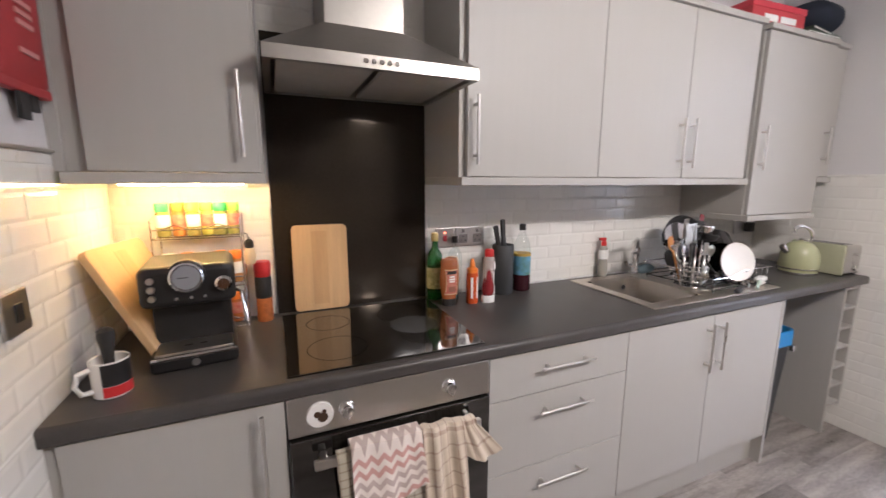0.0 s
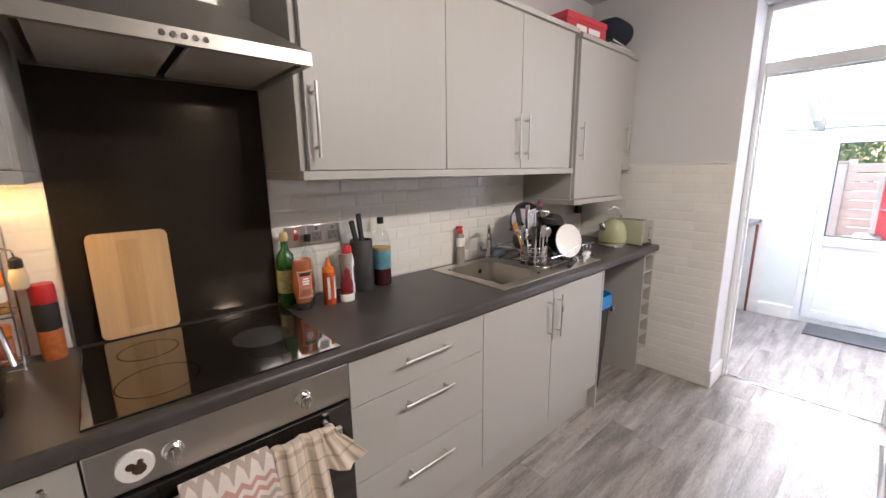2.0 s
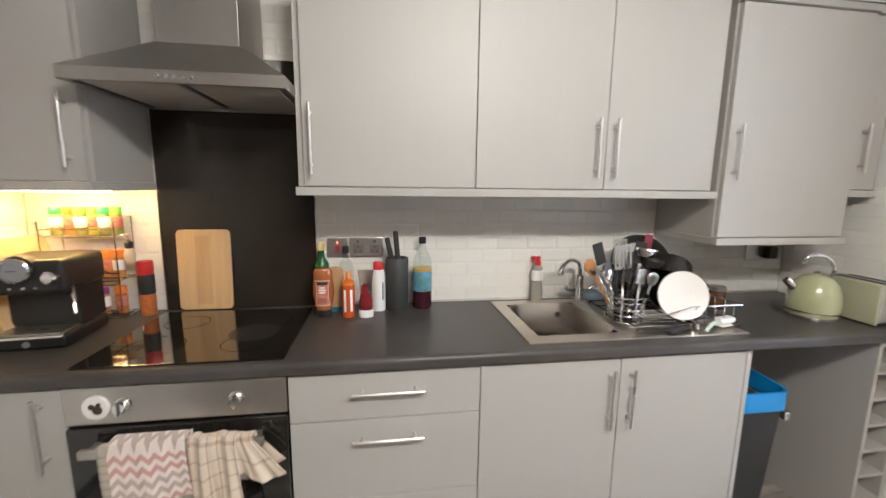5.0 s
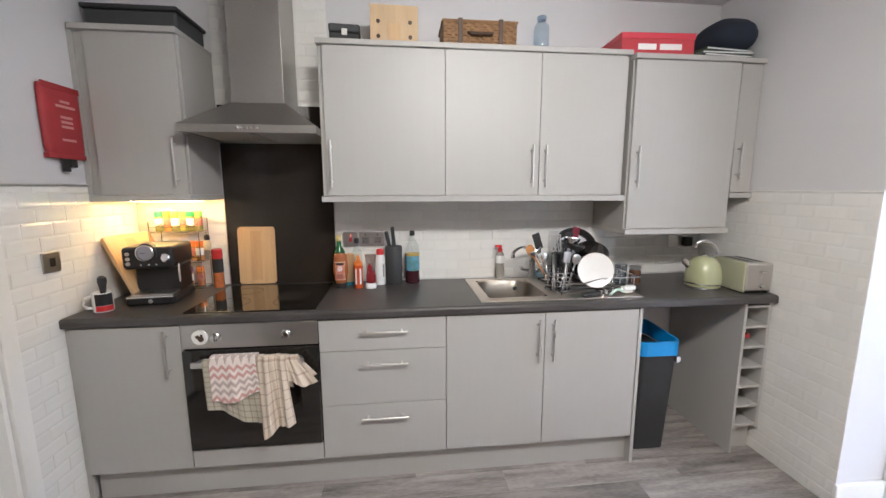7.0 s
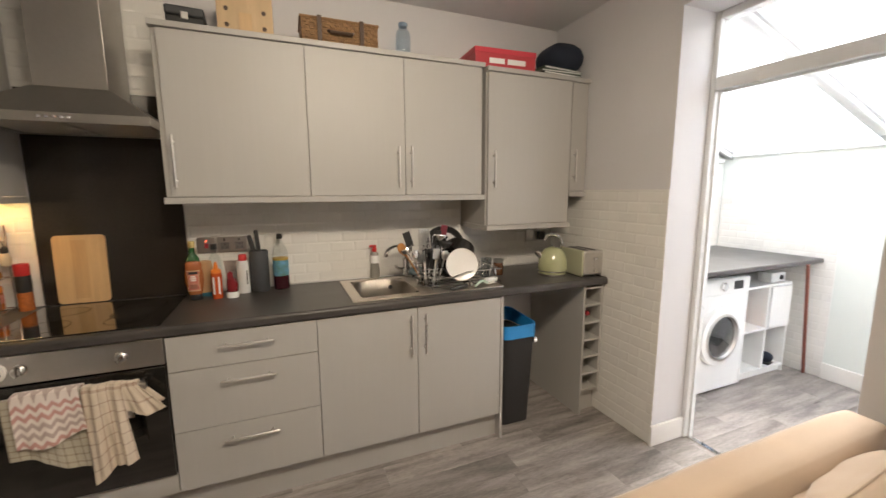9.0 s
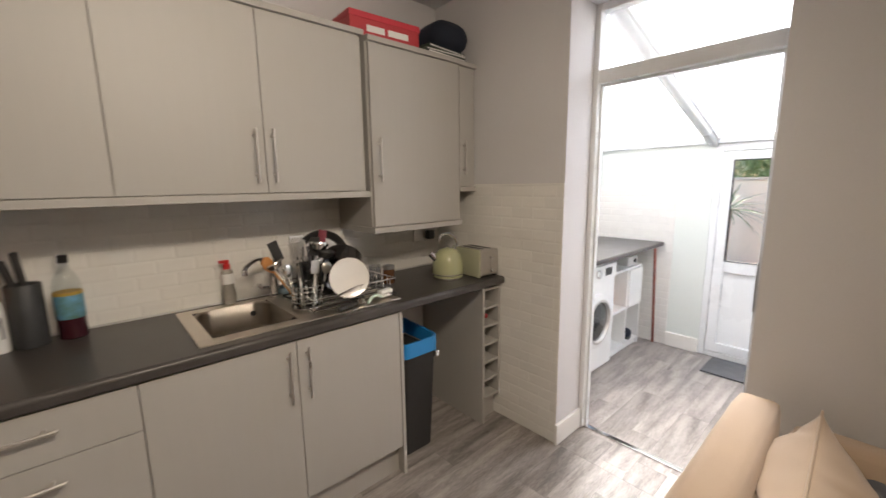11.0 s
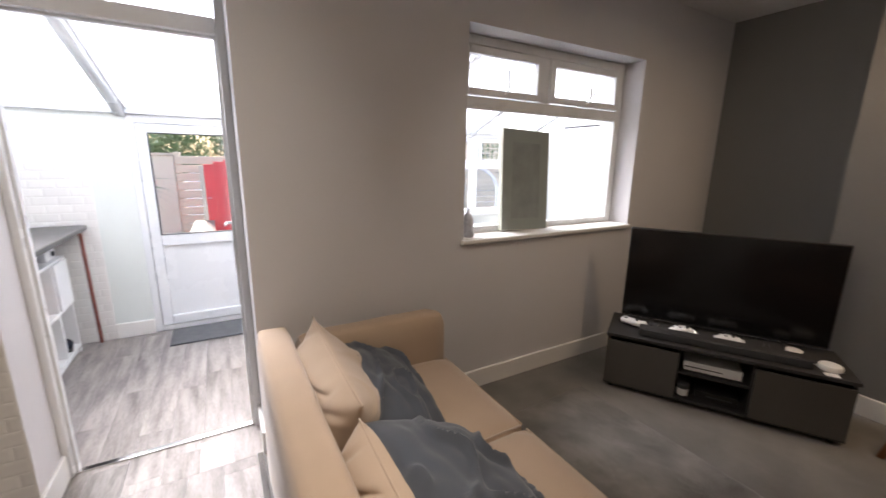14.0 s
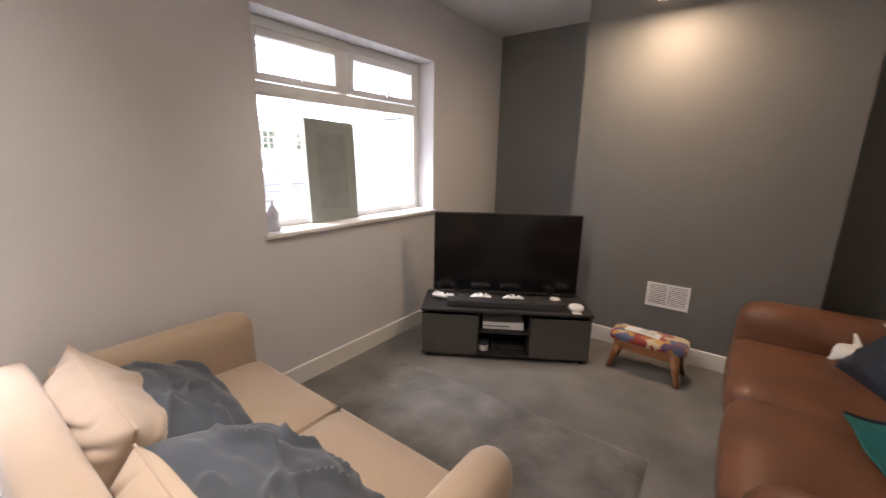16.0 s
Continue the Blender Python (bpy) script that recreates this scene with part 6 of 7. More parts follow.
for k, (a, b) in enumerate(((0.272, 0.998), (1.002, 1.728))):
    st = part("seat_cushion", padded(0.10, 0.885, a, b, 0.26, 0.455, 0.065, 0.018, 11, 4.0 + k), M_LEATHER, ls)
    part("seam", tube([[(0.865, a + 0.03, 0.40), (0.872, (a + b) / 2, 0.40), (0.865, b - 0.03, 0.40)]], 0.003, 6), M_BROWN, st)
for x in (-0.05, 0.76):
    for y in (0.08, 1.92):
        part("leg", lathe([(0.02, 0.004), (0.025, 0.06)], 12, (x, y, 0)), M_BROWN, ls)
pc = new("cushion")
pc.matrix_basis = pose(0.40, -2.46, 0.46, -50, 0, 112)
tagged(pc, "navy cushion with white ruffled edge on leather sofa", "cushion")
part("cover", pillow(0.44, 0.40, 0.14, 18, 0.01, 3.0), M_NAVY, pc)
for i, (px, pz, rot) in enumerate(((-0.20, 0.34, 30), (-0.23, 0.12, -10), (0.20, 0.36, -30), (0.22, 0.1, 15))):
    part("ruffle", sheet(lambda u, v, i=i: (0.13 * (u - 0.5) * (0.5 + v), 0.025 * math.sin(u * 9 + i) * v, 0.10 * v - 0.02 * math.sin(u * math.pi)), 14, 8, 0.012), M_LINEN, pc, "white ruffled flap", pose(px, 0.0, pz, 0, (-90 if px < 0 else 90) + rot, 0))
tc = thing("folded_cloth", "teal cloth with dark trim lying on leather sofa", "cloth", 0.37, -1.94, 0.480, 5)
part("cloth", sheet(lambda u, v: (-0.22 + 0.36 * u, -0.2 + 0.44 * v, 0.012 + 0.012 * math.sin(u * 6 + 2 * v) + 0.008 * math.sin(v * 9)), 20, 22, 0.012), M_TEAL, tc)
part("trim", tube([curve_pts(lambda s: (-0.20 + 0.34 * s, -0.2, 0.016 + 0.012 * math.sin(6 * s)), 16)], 0.008, 8), M_NAVY, tc)

# television and its unit
tvu = thing("tv_unit", "low black tv unit with taupe doors", "tv unit", 2.158, -2.45, 0.0, 211.5)
UH = 0.385
part("top", boxes([(-0.60, 0.60, -0.005, 0.40, UH - 0.02, UH)], 0.002), M_SOFTBLACK, tvu)
part("bottom", boxes([(-0.593, 0.593, 0.0, 0.40, 0.035, 0.055)], 0.002), M_SOFTBLACK, tvu)
for a in (-0.593, -0.20, 0.17, 0.575):
    part("side_panel", boxes([(a, a + 0.018, 0.018, 0.40, 0.055, UH - 0.02)], 0.001), M_SOFTBLACK, tvu)
part("back_panel", boxes([(-0.575, 0.575, 0.39, 0.398, 0.055, UH - 0.02)]), M_SOFTBLACK, tvu)
part("shelf", boxes([(-0.182, 0.17, 0.03, 0.39, 0.20, 0.215)]), M_SOFTBLACK, tvu)
for a, b in ((-0.593, -0.190), (0.178, 0.593)):
    part("door", boxes([(a + 0.002, b - 0.002, -0.002, 0.016, 0.045, UH - 0.045)], 0.0015), M_TVGREY, tvu, "taupe lacquered door")
for x in (-0.55, 0.55):
    for y in (0.05, 0.35):
        part("foot", lathe([(0.018, 0.004), (0.02, 0.035)], 12, (x, y, 0)), M_SOFTBLACK, tvu)


def on_unit(lx, ly, lz=UH):
    return (Matrix(tvu.matrix_basis) @ Vector((lx, ly, lz)))


def unit_thing(name, label, category, lx, ly, lz=UH, turn=0.0, group=""):
    p = on_unit(lx, ly, lz)
    return thing(name, label, category, p.x, p.y, p.z, 211.5 + turn, group)


tv = unit_thing("television", "large flat television, switched off", "television", 0.004, 0.345)
part("bezel", boxes([(-0.553, 0.553, 0.0, 0.035, 0.018, 0.640)], 0.005), M_SOFTBLACK, tv)
part("screen", boxes([(-0.546, 0.546, -0.0015, 0.002, 0.032, 0.633)]), M_SCREEN, tv, "dark glossy screen")
part("rear_housing", boxes([(-0.40, 0.40, 0.033, 0.06, 0.06, 0.42)], 0.01), M_SOFTBLACK, tv)
for x in (-0.36, 0.36):
    part("stand_foot", boxes([(x - 0.012, x + 0.012, -0.10, 0.05, 0.0, 0.012), (x - 0.012, x + 0.012, 0.005, 0.025, 0.012, 0.02)], 0.003), M_SOFTBLACK, tv)
sb = unit_thing("soundbar", "long black soundbar on tv unit", "soundbar", 0.0, 0.045)
part("body", boxes([(-0.42, 0.42, 0.0, 0.085, 0.0, 0.052)], 0.008, 3), M_SOFTBLACK, sb)
part("grille", boxes([(-0.41, 0.41, -0.003, 0.002, 0.006, 0.046)], 0.001), M_BLOCK, sb)


def gamepad(lx, ly, turn):
    t = unit_thing("game_controller", "white game controller with black sticks", "game controller", lx, ly, UH, turn, "game controllers")
    part("shell", padded(-0.052, 0.052, -0.03, 0.035, 0.012, 0.046, 0.016, 0.003, 6), M_WHITE, t)
    for s in (-1, 1):
        part("grip", padded(s * 0.057 - 0.02, s * 0.057 + 0.02, -0.058, 0.012, 0.0, 0.038, 0.017, 0.002, 5), M_WHITE, t)
    for x, y in ((-0.034, 0.012), (0.018, -0.012)):
        part("stick", lathe([(0.007, 0.044), (0.007, 0.052), (0.010, 0.053), (0.010, 0.057), (0.0005, 0.056)], 14, (x, y, 0)), M_BLACK, t)
    part("dpad", boxes([(-0.028, -0.010, -0.016, -0.010, 0.044, 0.050), (-0.022, -0.016, -0.022, -0.0161, 0.044, 0.050), (-0.022, -0.016, -0.0099, -0.004, 0.044, 0.050)], 0.0008), M_BLACK, t)
    for dx, dy in ((0.0, 0.009), (0.0, -0.009), (0.009, 0.0), (-0.009, 0.0)):
        part("button", lathe([(0.004, 0.044), (0.004, 0.050), (0.0005, 0.050)], 10, (0.036 + dx, 0.014 + dy, 0)), M_BLACK, t)


gamepad(-0.176, 0.215, 4)
gamepad(0.065, 0.21, -3)
gamepad(-0.470, 0.20, 160)
rt = unit_thing("router", "round white wireless hub on tv unit", "hub", 0.50, 0.10)
part("disc", lathe([(0.045, 0.0), (0.052, 0.006), (0.052, 0.022), (0.046, 0.030), (0.001, 0.031)], 32), M_WHITE, rt)
pt = unit_thing("trinket_box", "small white round tub on tv unit", "tub", 0.37, 0.21)
part("tub", lathe([(0.036, 0.0), (0.038, 0.003), (0.038, 0.024)], 24), M_WHITE, pt)
part("lid", lathe([(0.040, 0.024), (0.040, 0.034), (0.036, 0.037), (0.001, 0.037)], 24), M_CERAMIC, pt)
cable = unit_thing("cable", "white cable trailing on tv unit", "cable", 0.44, 0.17)
part("wire", tube([[(-0.03, 0.0, 0.003), (0.0, -0.03, 0.003), (0.02, -0.05, 0.003), (0.045, -0.04, 0.004)]], 0.003, 6), M_WHITE, cable)
lt = unit_thing("paper_note", "small white card on tv unit edge", "card", 0.49, 0.03)
part("card", boxes([(-0.03, 0.03, -0.02, 0.02, 0.0, 0.002)]), M_PAPER, lt)
for lx in (-0.33, 0.25):
    r = unit_thing("remote_control", "slim dark remote control on tv unit", "remote control", lx, 0.22, UH, 80)
    part("case", boxes([(-0.06, 0.06, -0.016, 0.016, 0.0, 0.016)], 0.005, 3), M_BLOCK, r)
    part("keypad", boxes([(-0.045, 0.045, -0.010, 0.010, 0.0155, 0.0175)], 0.001), M_SOFTBLACK, r)
gc = unit_thing("games_console", "white and black games console in tv unit", "games console", -0.01, 0.06, 0.215)
part("body", boxes([(-0.145, 0.145, 0.0, 0.24, 0.006, 0.062)], 0.003), M_WHITE, gc)
part("stripe", boxes([(-0.14, 0.05, -0.002, 0.002, 0.028, 0.034)]), M_BLACK, gc, "black disc slot")
part("foot", boxes([(-0.13, 0.13, 0.02, 0.22, 0.0, 0.007)]), M_BLACK, gc)
bx2 = unit_thing("set_top_box", "slim black box on lower shelf", "set-top box", 0.03, 0.06, 0.055)
part("case", boxes([(-0.11, 0.11, 0.0, 0.20, 0.0, 0.045)], 0.003), M_BLACK, bx2)
part("display", boxes([(-0.05, 0.08, -0.002, 0.002, 0.018, 0.026)]), M_BLOCK, bx2)
tb = unit_thing("candle_tub", "small white tub with dark lid on lower shelf", "tub", -0.145, 0.07, 0.055)
part("tub", lathe([(0.033, 0.0), (0.036, 0.003), (0.036, 0.045)], 24), M_WHITE, tb)
part("lid", lathe([(0.037, 0.045), (0.037, 0.068), (0.033, 0.072), (0.001, 0.072)], 24), M_BLOCK, tb)

# footstool with a paper on it
stool = thing("footstool", "low wooden footstool with patchwork fabric top", "footstool", 1.32, -2.95, 0.0, -2)
part("seat_pad", padded(-0.23, 0.23, -0.105, 0.105, 0.205, 0.275, 0.03, 0.008, 9, 2.0), M_PATCH, stool)
part("rail", boxes([(-0.20, 0.20, -0.095, -0.075, 0.155, 0.21), (-0.20, 0.20, 0.075, 0.095, 0.155, 0.21), (-0.20, -0.18, -0.075, 0.075, 0.155, 0.21), (0.18, 0.20, -0.075, 0.075, 0.155, 0.21)], 0.003), M_OAK, stool)
for sx in (-1, 1):
    for sy in (-1, 1):
        bm = bmesh.new()
        rings = [[bm.verts.new((sx * (x + a * q), sy * (0.082 + 0.6 * (x - 0.17)) + b * q, z)) for a, b in ((-1, -1), (1, -1), (1, 1), (-1, 1))] for x, q, z in ((0.215, 0.014, 0.004), (0.165, 0.024, 0.204))]
        for i in range(4):
            bm.faces.new((rings[0][i], rings[0][(i + 1) % 4], rings[1][(i + 1) % 4], rings[1][i]))
        bm.faces.new(rings[0])
        bm.faces.new(rings[1])
        bmesh.ops.recalc_face_normals(bm, faces=bm.faces)
        bmesh.ops.bevel(bm, geom=bm.edges[:], offset=0.003, segments=2, affect="EDGES")
        part("leg", bm, M_OAK, stool)
nt_ = thing("letter", "white folded letter lying on footstool", "paper", 1.36, -2.94, 0.285, -8)
part("paper", sheet(lambda u, v: (-0.11 + 0.22 * u, -0.04 + 0.085 * v, 0.004 * math.sin(math.pi * u) - 0.001), 12, 6, 0.0015), M_PAPER, nt_)
part("print", boxes([(-0.08, 0.02, -0.012, -0.009, 0.0045, 0.0055), (-0.08, 0.04, 0.012, 0.015, 0.0045, 0.0055)]), M_BLOCK, nt_, "faint lines of print")

# air vent on the chimney breast
av = thing("air_vent", "white plastic louvred wall vent on chimney breast", "vent", 1.28, YB, 0.47, 180)
part("frame", boxes([(-0.138, 0.138, -0.010, 0.0, 0.075, 0.090), (-0.138, 0.138, -0.010, 0.0, -0.090, -0.075), (-0.138, -0.122, -0.010, 0.0, -0.075, 0.075), (0.122, 0.138, -0.010, 0.0, -0.075, 0.075), (-0.006, 0.006, -0.010, 0.0, -0.075, 0.075)], 0.002), M_WHITE, av)
part("backing", boxes([(-0.122, 0.122, -0.002, 0.0, -0.075, 0.075)]), M_SOFTBLACK, av, "dark opening behind slats")
for s in (-1, 1):
    for i in range(11):
        z = -0.068 + i * 0.0136
        part("slat", boxes([(-0.058, 0.058, -0.009, -0.0025, -0.004, 0.004)], 0.001, 1), M_WHITE, av, "", pose(s * 0.064, 0, z, 25, 0, 0))

# rug
rug = thing("rug", "shaggy dark grey rug on carpet", "rug", 1.92, -1.42, 0.004, 1)
bm = bmesh.new()
nx, ny = 90, 70
RX, RY = 0.79, 0.60
grid = []
for j in range(ny + 1):
    row = []
    for i in range(nx + 1):
        u, v = 2 * i / nx - 1, 2 * j / ny - 1
        edge = min(1.0, (1 - abs(u)) * 24, (1 - abs(v)) * 18)
        z = 0.022 * max(0.0, edge) ** 0.5 + 0.010 * noise.noise((u * 6, v * 5, 0)) * edge + 0.008 * noise.noise((u * 30, v * 24, 3)) * edge
        row.append(bm.verts.new((u * RX + 0.006 * noise.noise((v * 20, u, 9)), v * RY + 0.006 * noise.noise((u * 20, v, 4)), max(0.001, z))))
    grid.append(row)
for j in range(ny):
    for i in range(nx):
        bm.faces.new((grid[j][i], grid[j][i + 1], grid[j + 1][i + 1], grid[j + 1][i]))
bmesh.ops.recalc_face_normals(bm, faces=bm.faces)
part("rug_surface", bm, M_RUG, rug, sharp=170)
part("backing", boxes([(-RX, RX, -RY, RY, 0.0, 0.0008)]), M_BLOCK, rug)

# on the window board: canvas print and a small figure
cv = new("canvas_print")
cv.matrix_basis = pose(3.175, -1.835, WIN_B + 0.029, 0, 0, -90) @ pose(0, 0, 0, -5, 2.0, 0)
tagged(cv, "grey canvas print leaning on window, back to room", "canvas")
part("stretcher", boxes([(-0.20, 0.20, 0.0, 0.034, 0.0, 0.66)], 0.003), M_CANVASEDGE, cv)
part("print", boxes([(-0.195, 0.195, -0.0015, 0.002, 0.005, 0.655)]), M_CANVAS, cv, "grey face of canvas")
part("inner_panel", boxes([(-0.12, 0.12, -0.0022, 0.0, 0.08, 0.575)]), surface("darker grey canvas field", (0.26, 0.28, 0.265), rough=0.8, var=0.2, scale=8, fine=300), cv, "darker inner field")
fg = thing("figurine", "small grey and white ornament on window board", "ornament", 3.13, -1.345, WIN_B + 0.028, 30)
part("ornament", lathe([(0.034, 0.0), (0.038, 0.01), (0.030, 0.05), (0.034, 0.075), (0.036, 0.10), (0.024, 0.13), (0.012, 0.145), (0.007, 0.175), (0.001, 0.178)], 18), surface("grey glazed ornament", (0.50, 0.50, 0.53), rough=0.35, var=0.3, scale=18, bump=0.2), fg)

# ---- lean-to contents ----
lw = thing("utility_worktop", "dark grey laminate worktop over washing machine", "worktop", 3.42, 0.84, 0.90)
part("slab", boxes([(0.0, 1.56, 0.0, 0.82, 0.0, 0.036)], 0.008, 3), M_WORK, lw)
part("batten", boxes([(0.0, 0.03, 0.05, 0.80, -0.04, -0.001)], 0.002), M_UPVC, lw)
pole = thing("wooden_pole", "slim red-brown wooden pole propping worktop end", "pole", 4.86, 0.86, 0.0)
part("shaft", tube([[(0.10, 0.01, 0.006), (-0.11, -0.03, 0.905)]], 0.012, 10), surface("red-brown varnished wood", (0.20, 0.06, 0.04), rough=0.4, var=0.2, scale=10), pole)
wm = thing("washing_machine", "white front-loading washing machine", "washing machine", 3.98, 0.95, 0.0)
part("cabinet", boxes([(-0.298, 0.298, 0.0, 0.56, 0.012, 0.85)], 0.010, 3), M_WHITE, wm)
part("control_panel", boxes([(-0.298, 0.298, -0.012, 0.002, 0.73, 0.845)], 0.006, 3), M_WHITE, wm)
part("drawer", boxes([(-0.28, -0.10, -0.016, -0.010, 0.745, 0.83)], 0.004), M_WHITE, wm, "white detergent drawer")
part("dial", lathe([(0.032, -0.010), (0.032, -0.028), (0.026, -0.034), (0.001, -0.034)], 28, (0.0, 0, 0.79), "y"), M_CHROME, wm)
part("display", boxes([(0.12, 0.22, -0.0145, -0.011, 0.76, 0.82)], 0.001), M_BLACK, wm, "black display")
dw = part("door", lathe([(0.205, 0.0), (0.212, -0.012), (0.205, -0.035), (0.170, -0.042), (0.150, -0.020), (0.150, -0.004)], 48, (0.0, 0, 0.43), "y", closed=False), M_WHITE, wm, "white round porthole door")
part("ring", lathe([(0.165, -0.036), (0.172, -0.046), (0.155, -0.050), (0.148, -0.030)], 48, (0.0, 0, 0.43), "y", closed=False), M_STEEL, dw, "silver door ring")
part("glass", lathe([(0.152, -0.010), (0.150, -0.030), (0.10, -0.040), (0.001, -0.044)], 40, (0.0, 0, 0.43), "y"), M_BGLASS, dw, "dark door glass")
part("handle", boxes([(0.165, 0.20, -0.052, -0.036, 0.38, 0.48)], 0.006), M_WHITE, dw)
for x in (-0.25, 0.25):
    part("foot", lathe([(0.02, 0.0), (0.02, 0.014)], 12, (x, 0.06, 0)), M_BLACK, wm)
cub = thing("shelf_unit", "white open cube shelf unit with one door", "shelf unit", 4.31, 0.97, 0.0)
for r in ((0.0, 0.018, 0, 0.39, 0.0, 0.74), (0.542, 0.56, 0, 0.39, 0.0, 0.74), (0.271, 0.289, 0, 0.39, 0.065, 0.721)):
    part("side_panel", boxes([r], 0.001), M_WHITE, cub)
for r in ((0.018, 0.542, 0, 0.39, 0.722, 0.74), (0.018, 0.271, 0, 0.39, 0.38, 0.398), (0.289, 0.542, 0, 0.39, 0.38, 0.398), (0.018, 0.542, 0, 0.39, 0.047, 0.065), (0.018, 0.542, 0.02, 0.036, 0.0, 0.047)):
    part("shelf", boxes([r], 0.001), M_WHITE, cub)
part("back_panel", boxes([(0.018, 0.542, 0.38, 0.388, 0.065, 0.722)]), M_WHITE, cub)
part("door", boxes([(0.291, 0.540, -0.016, 0.0, 0.40, 0.72)], 0.002), M_WHITE, cub)
lb = thing("laundry_bag", "orange detergent pouch on shelf", "pouch", 4.45, 1.12, 0.398, 15)
part("pouch", padded(-0.08, 0.08, -0.05, 0.05, 0.0, 0.10, 0.03, 0.006, 6), M_ORANGE, lb)
sp = thing("spray_bottle", "white spray bottle on shelf", "bottle", 4.44, 1.20, 0.398)
part("bottle", lathe([(0.035, 0.0), (0.04, 0.005), (0.04, 0.15), (0.015, 0.19), (0.015, 0.21)], 18), M_WHITE, sp)
part("trigger", boxes([(-0.04, 0.02, -0.012, 0.012, 0.21, 0.245)], 0.005), M_WHITE, sp)
shoe = thing("shoe", "dark shoe on lower shelf", "shoe", 4.72, 1.10, 0.065, 10)
part("upper", padded(-0.045, 0.045, -0.12, 0.12, 0.012, 0.09, 0.035, 0.004, 7), M_NAVY, shoe)
part("sole", boxes([(-0.045, 0.045, -0.12, 0.12, 0.0, 0.014)], 0.005), M_BLACK, shoe)
tm = thing("timer_box", "small white control box on shelf unit", "box", 4.74, 1.05, 0.74)
part("case", boxes([(-0.09, 0.09, -0.05, 0.05, 0.0, 0.075)], 0.006), M_WHITE, tm)
part("dial", lathe([(0.018, -0.049), (0.018, -0.060), (0.001, -0.060)], 16, (0.03, 0, 0.038), "y"), M_BLOCK, tm)
mat = thing("door_mat", "dark grey door mat in front of garden door", "mat", 4.80, 0.02, 0.0)
part("mat_surface", boxes([(-0.17, 0.17, -0.38, 0.38, 0.0, 0.014)], 0.004), M_DGREY, mat)
fz = thing("fridge_freezer", "tall white fridge freezer in lean-to", "fridge", 3.90, -3.18, 0.0)
part("body", boxes([(-0.30, 0.30, -0.48, -0.052, 0.02, 1.78)], 0.008), M_WHITE, fz)
part("door", boxes([(-0.30, 0.30, -0.05, 0.0, 0.70, 1.78)], 0.012, 3), M_WHITE, fz)
part("door", boxes([(-0.30, 0.30, -0.05, 0.0, 0.03, 0.69)], 0.012, 3), M_WHITE, fz)
part("top_trim", boxes([(-0.30, 0.30, -0.46, -0.01, 1.781, 1.80)], 0.004), M_BLOCK, fz, "grey top cover")
part("foot", boxes([(-0.28, 0.28, -0.44, -0.08, 0.0, 0.02)]), M_BLACK, fz)
gt = thing("garden_table", "white table below lean-to windows", "table", 4.55, -2.2, 0.0)
part("tabletop", boxes([(-0.33, 0.36, -0.55, 0.55, 0.70, 0.735)], 0.006), M_WHITE, gt)
for x in (-0.28, 0.31):
    for y in (-0.5, 0.5):
        part("leg", boxes([(x - 0.02, x + 0.02, y - 0.02, y + 0.02, 0.0, 0.70)], 0.003), M_WHITE, gt)

# ---- garden ----
M_GRAVEL = surface("slate chippings", (0.16, 0.15, 0.165), rough=0.8, var=0.6, scale=25, fine=90, bump=0.9, depth=0.02)
M_FENCE = surface("pale timber cladding", (0.70, 0.60, 0.44), rough=0.75, var=0.14, scale=2, fine=30, bump=0.15, obj_var=0.08, stretch=(1, 1, 6))
M_RENDER = surface("cream painted wall", (0.70, 0.62, 0.48), rough=0.85, var=0.10, scale=2, fine=60, bump=0.3)
M_REDDOOR = surface("bright red painted timber", (0.58, 0.05, 0.055), rough=0.45, var=0.08, scale=3, fine=60, bump=0.08)
M_LEAF = surface("green leaf", (0.11, 0.17, 0.065), rough=0.55, var=0.3, scale=6, obj_var=0.3, bump=0.1)
M_SAND = surface("pale paving", (0.52, 0.46, 0.36), rough=0.9, var=0.15, scale=4, fine=60, bump=0.3)
ground = setting("ground", boxes([(XG + 0.1, 60, -60, 60, -0.25, -0.10), (-60, XG + 0.1, -60, -4.3, -0.25, -0.10), (-60, XG + 0.1, 2.2, 60, -0.25, -0.10)]), M_GRAVEL, "dark slate chippings in back garden", "ground")
gwall = thing("garden_wall", "cream rendered garden wall", "wall", 9.0, 0.0, -0.10, kind="structure")
part("wall_panel", boxes([(0.0, 0.2, 0.55, 8.0, 0.0, 1.56)], 0.01), M_RENDER, gwall)
part("coping", boxes([(-0.03, 0.23, 0.55, 8.0, 1.561, 1.60)], 0.008), M_SAND, gwall)
gf = thing("garden_fence", "pale horizontal timber fence panels", "fence", 9.0, 0.0, -0.10, kind="structure")
for i in range(11):
    part("slat", boxes([(0.02, 0.05, -9.0, 0.545, 0.03 + i * 0.14, 0.155 + i * 0.14)], 0.006), M_FENCE, gf)
for y in (0.50, -1.4, -3.3, -5.2, -7.1, -9.0):
    part("post", boxes([(0.051, 0.15, y - 0.05, y + 0.05, 0.0, 1.62)], 0.006), M_FENCE, gf)
gg = thing("garden_gate", "bright red arched timber gate", "gate", 8.0, 0.12, -0.10, kind="structure")
for i in range(7):
    y1 = -i * 0.13
    hgt = 1.42 + 0.10 * math.sin(math.pi * (i + 0.5) / 7)
    part("board", boxes([(0.0, 0.03, y1 - 0.128, y1, 0.25, hgt)], 0.004), M_REDDOOR, gg)
part("ledge", boxes([(0.031, 0.055, -0.91, 0.0, 0.40, 0.50), (0.031, 0.055, -0.91, 0.0, 1.15, 1.25)], 0.004), M_REDDOOR, gg)
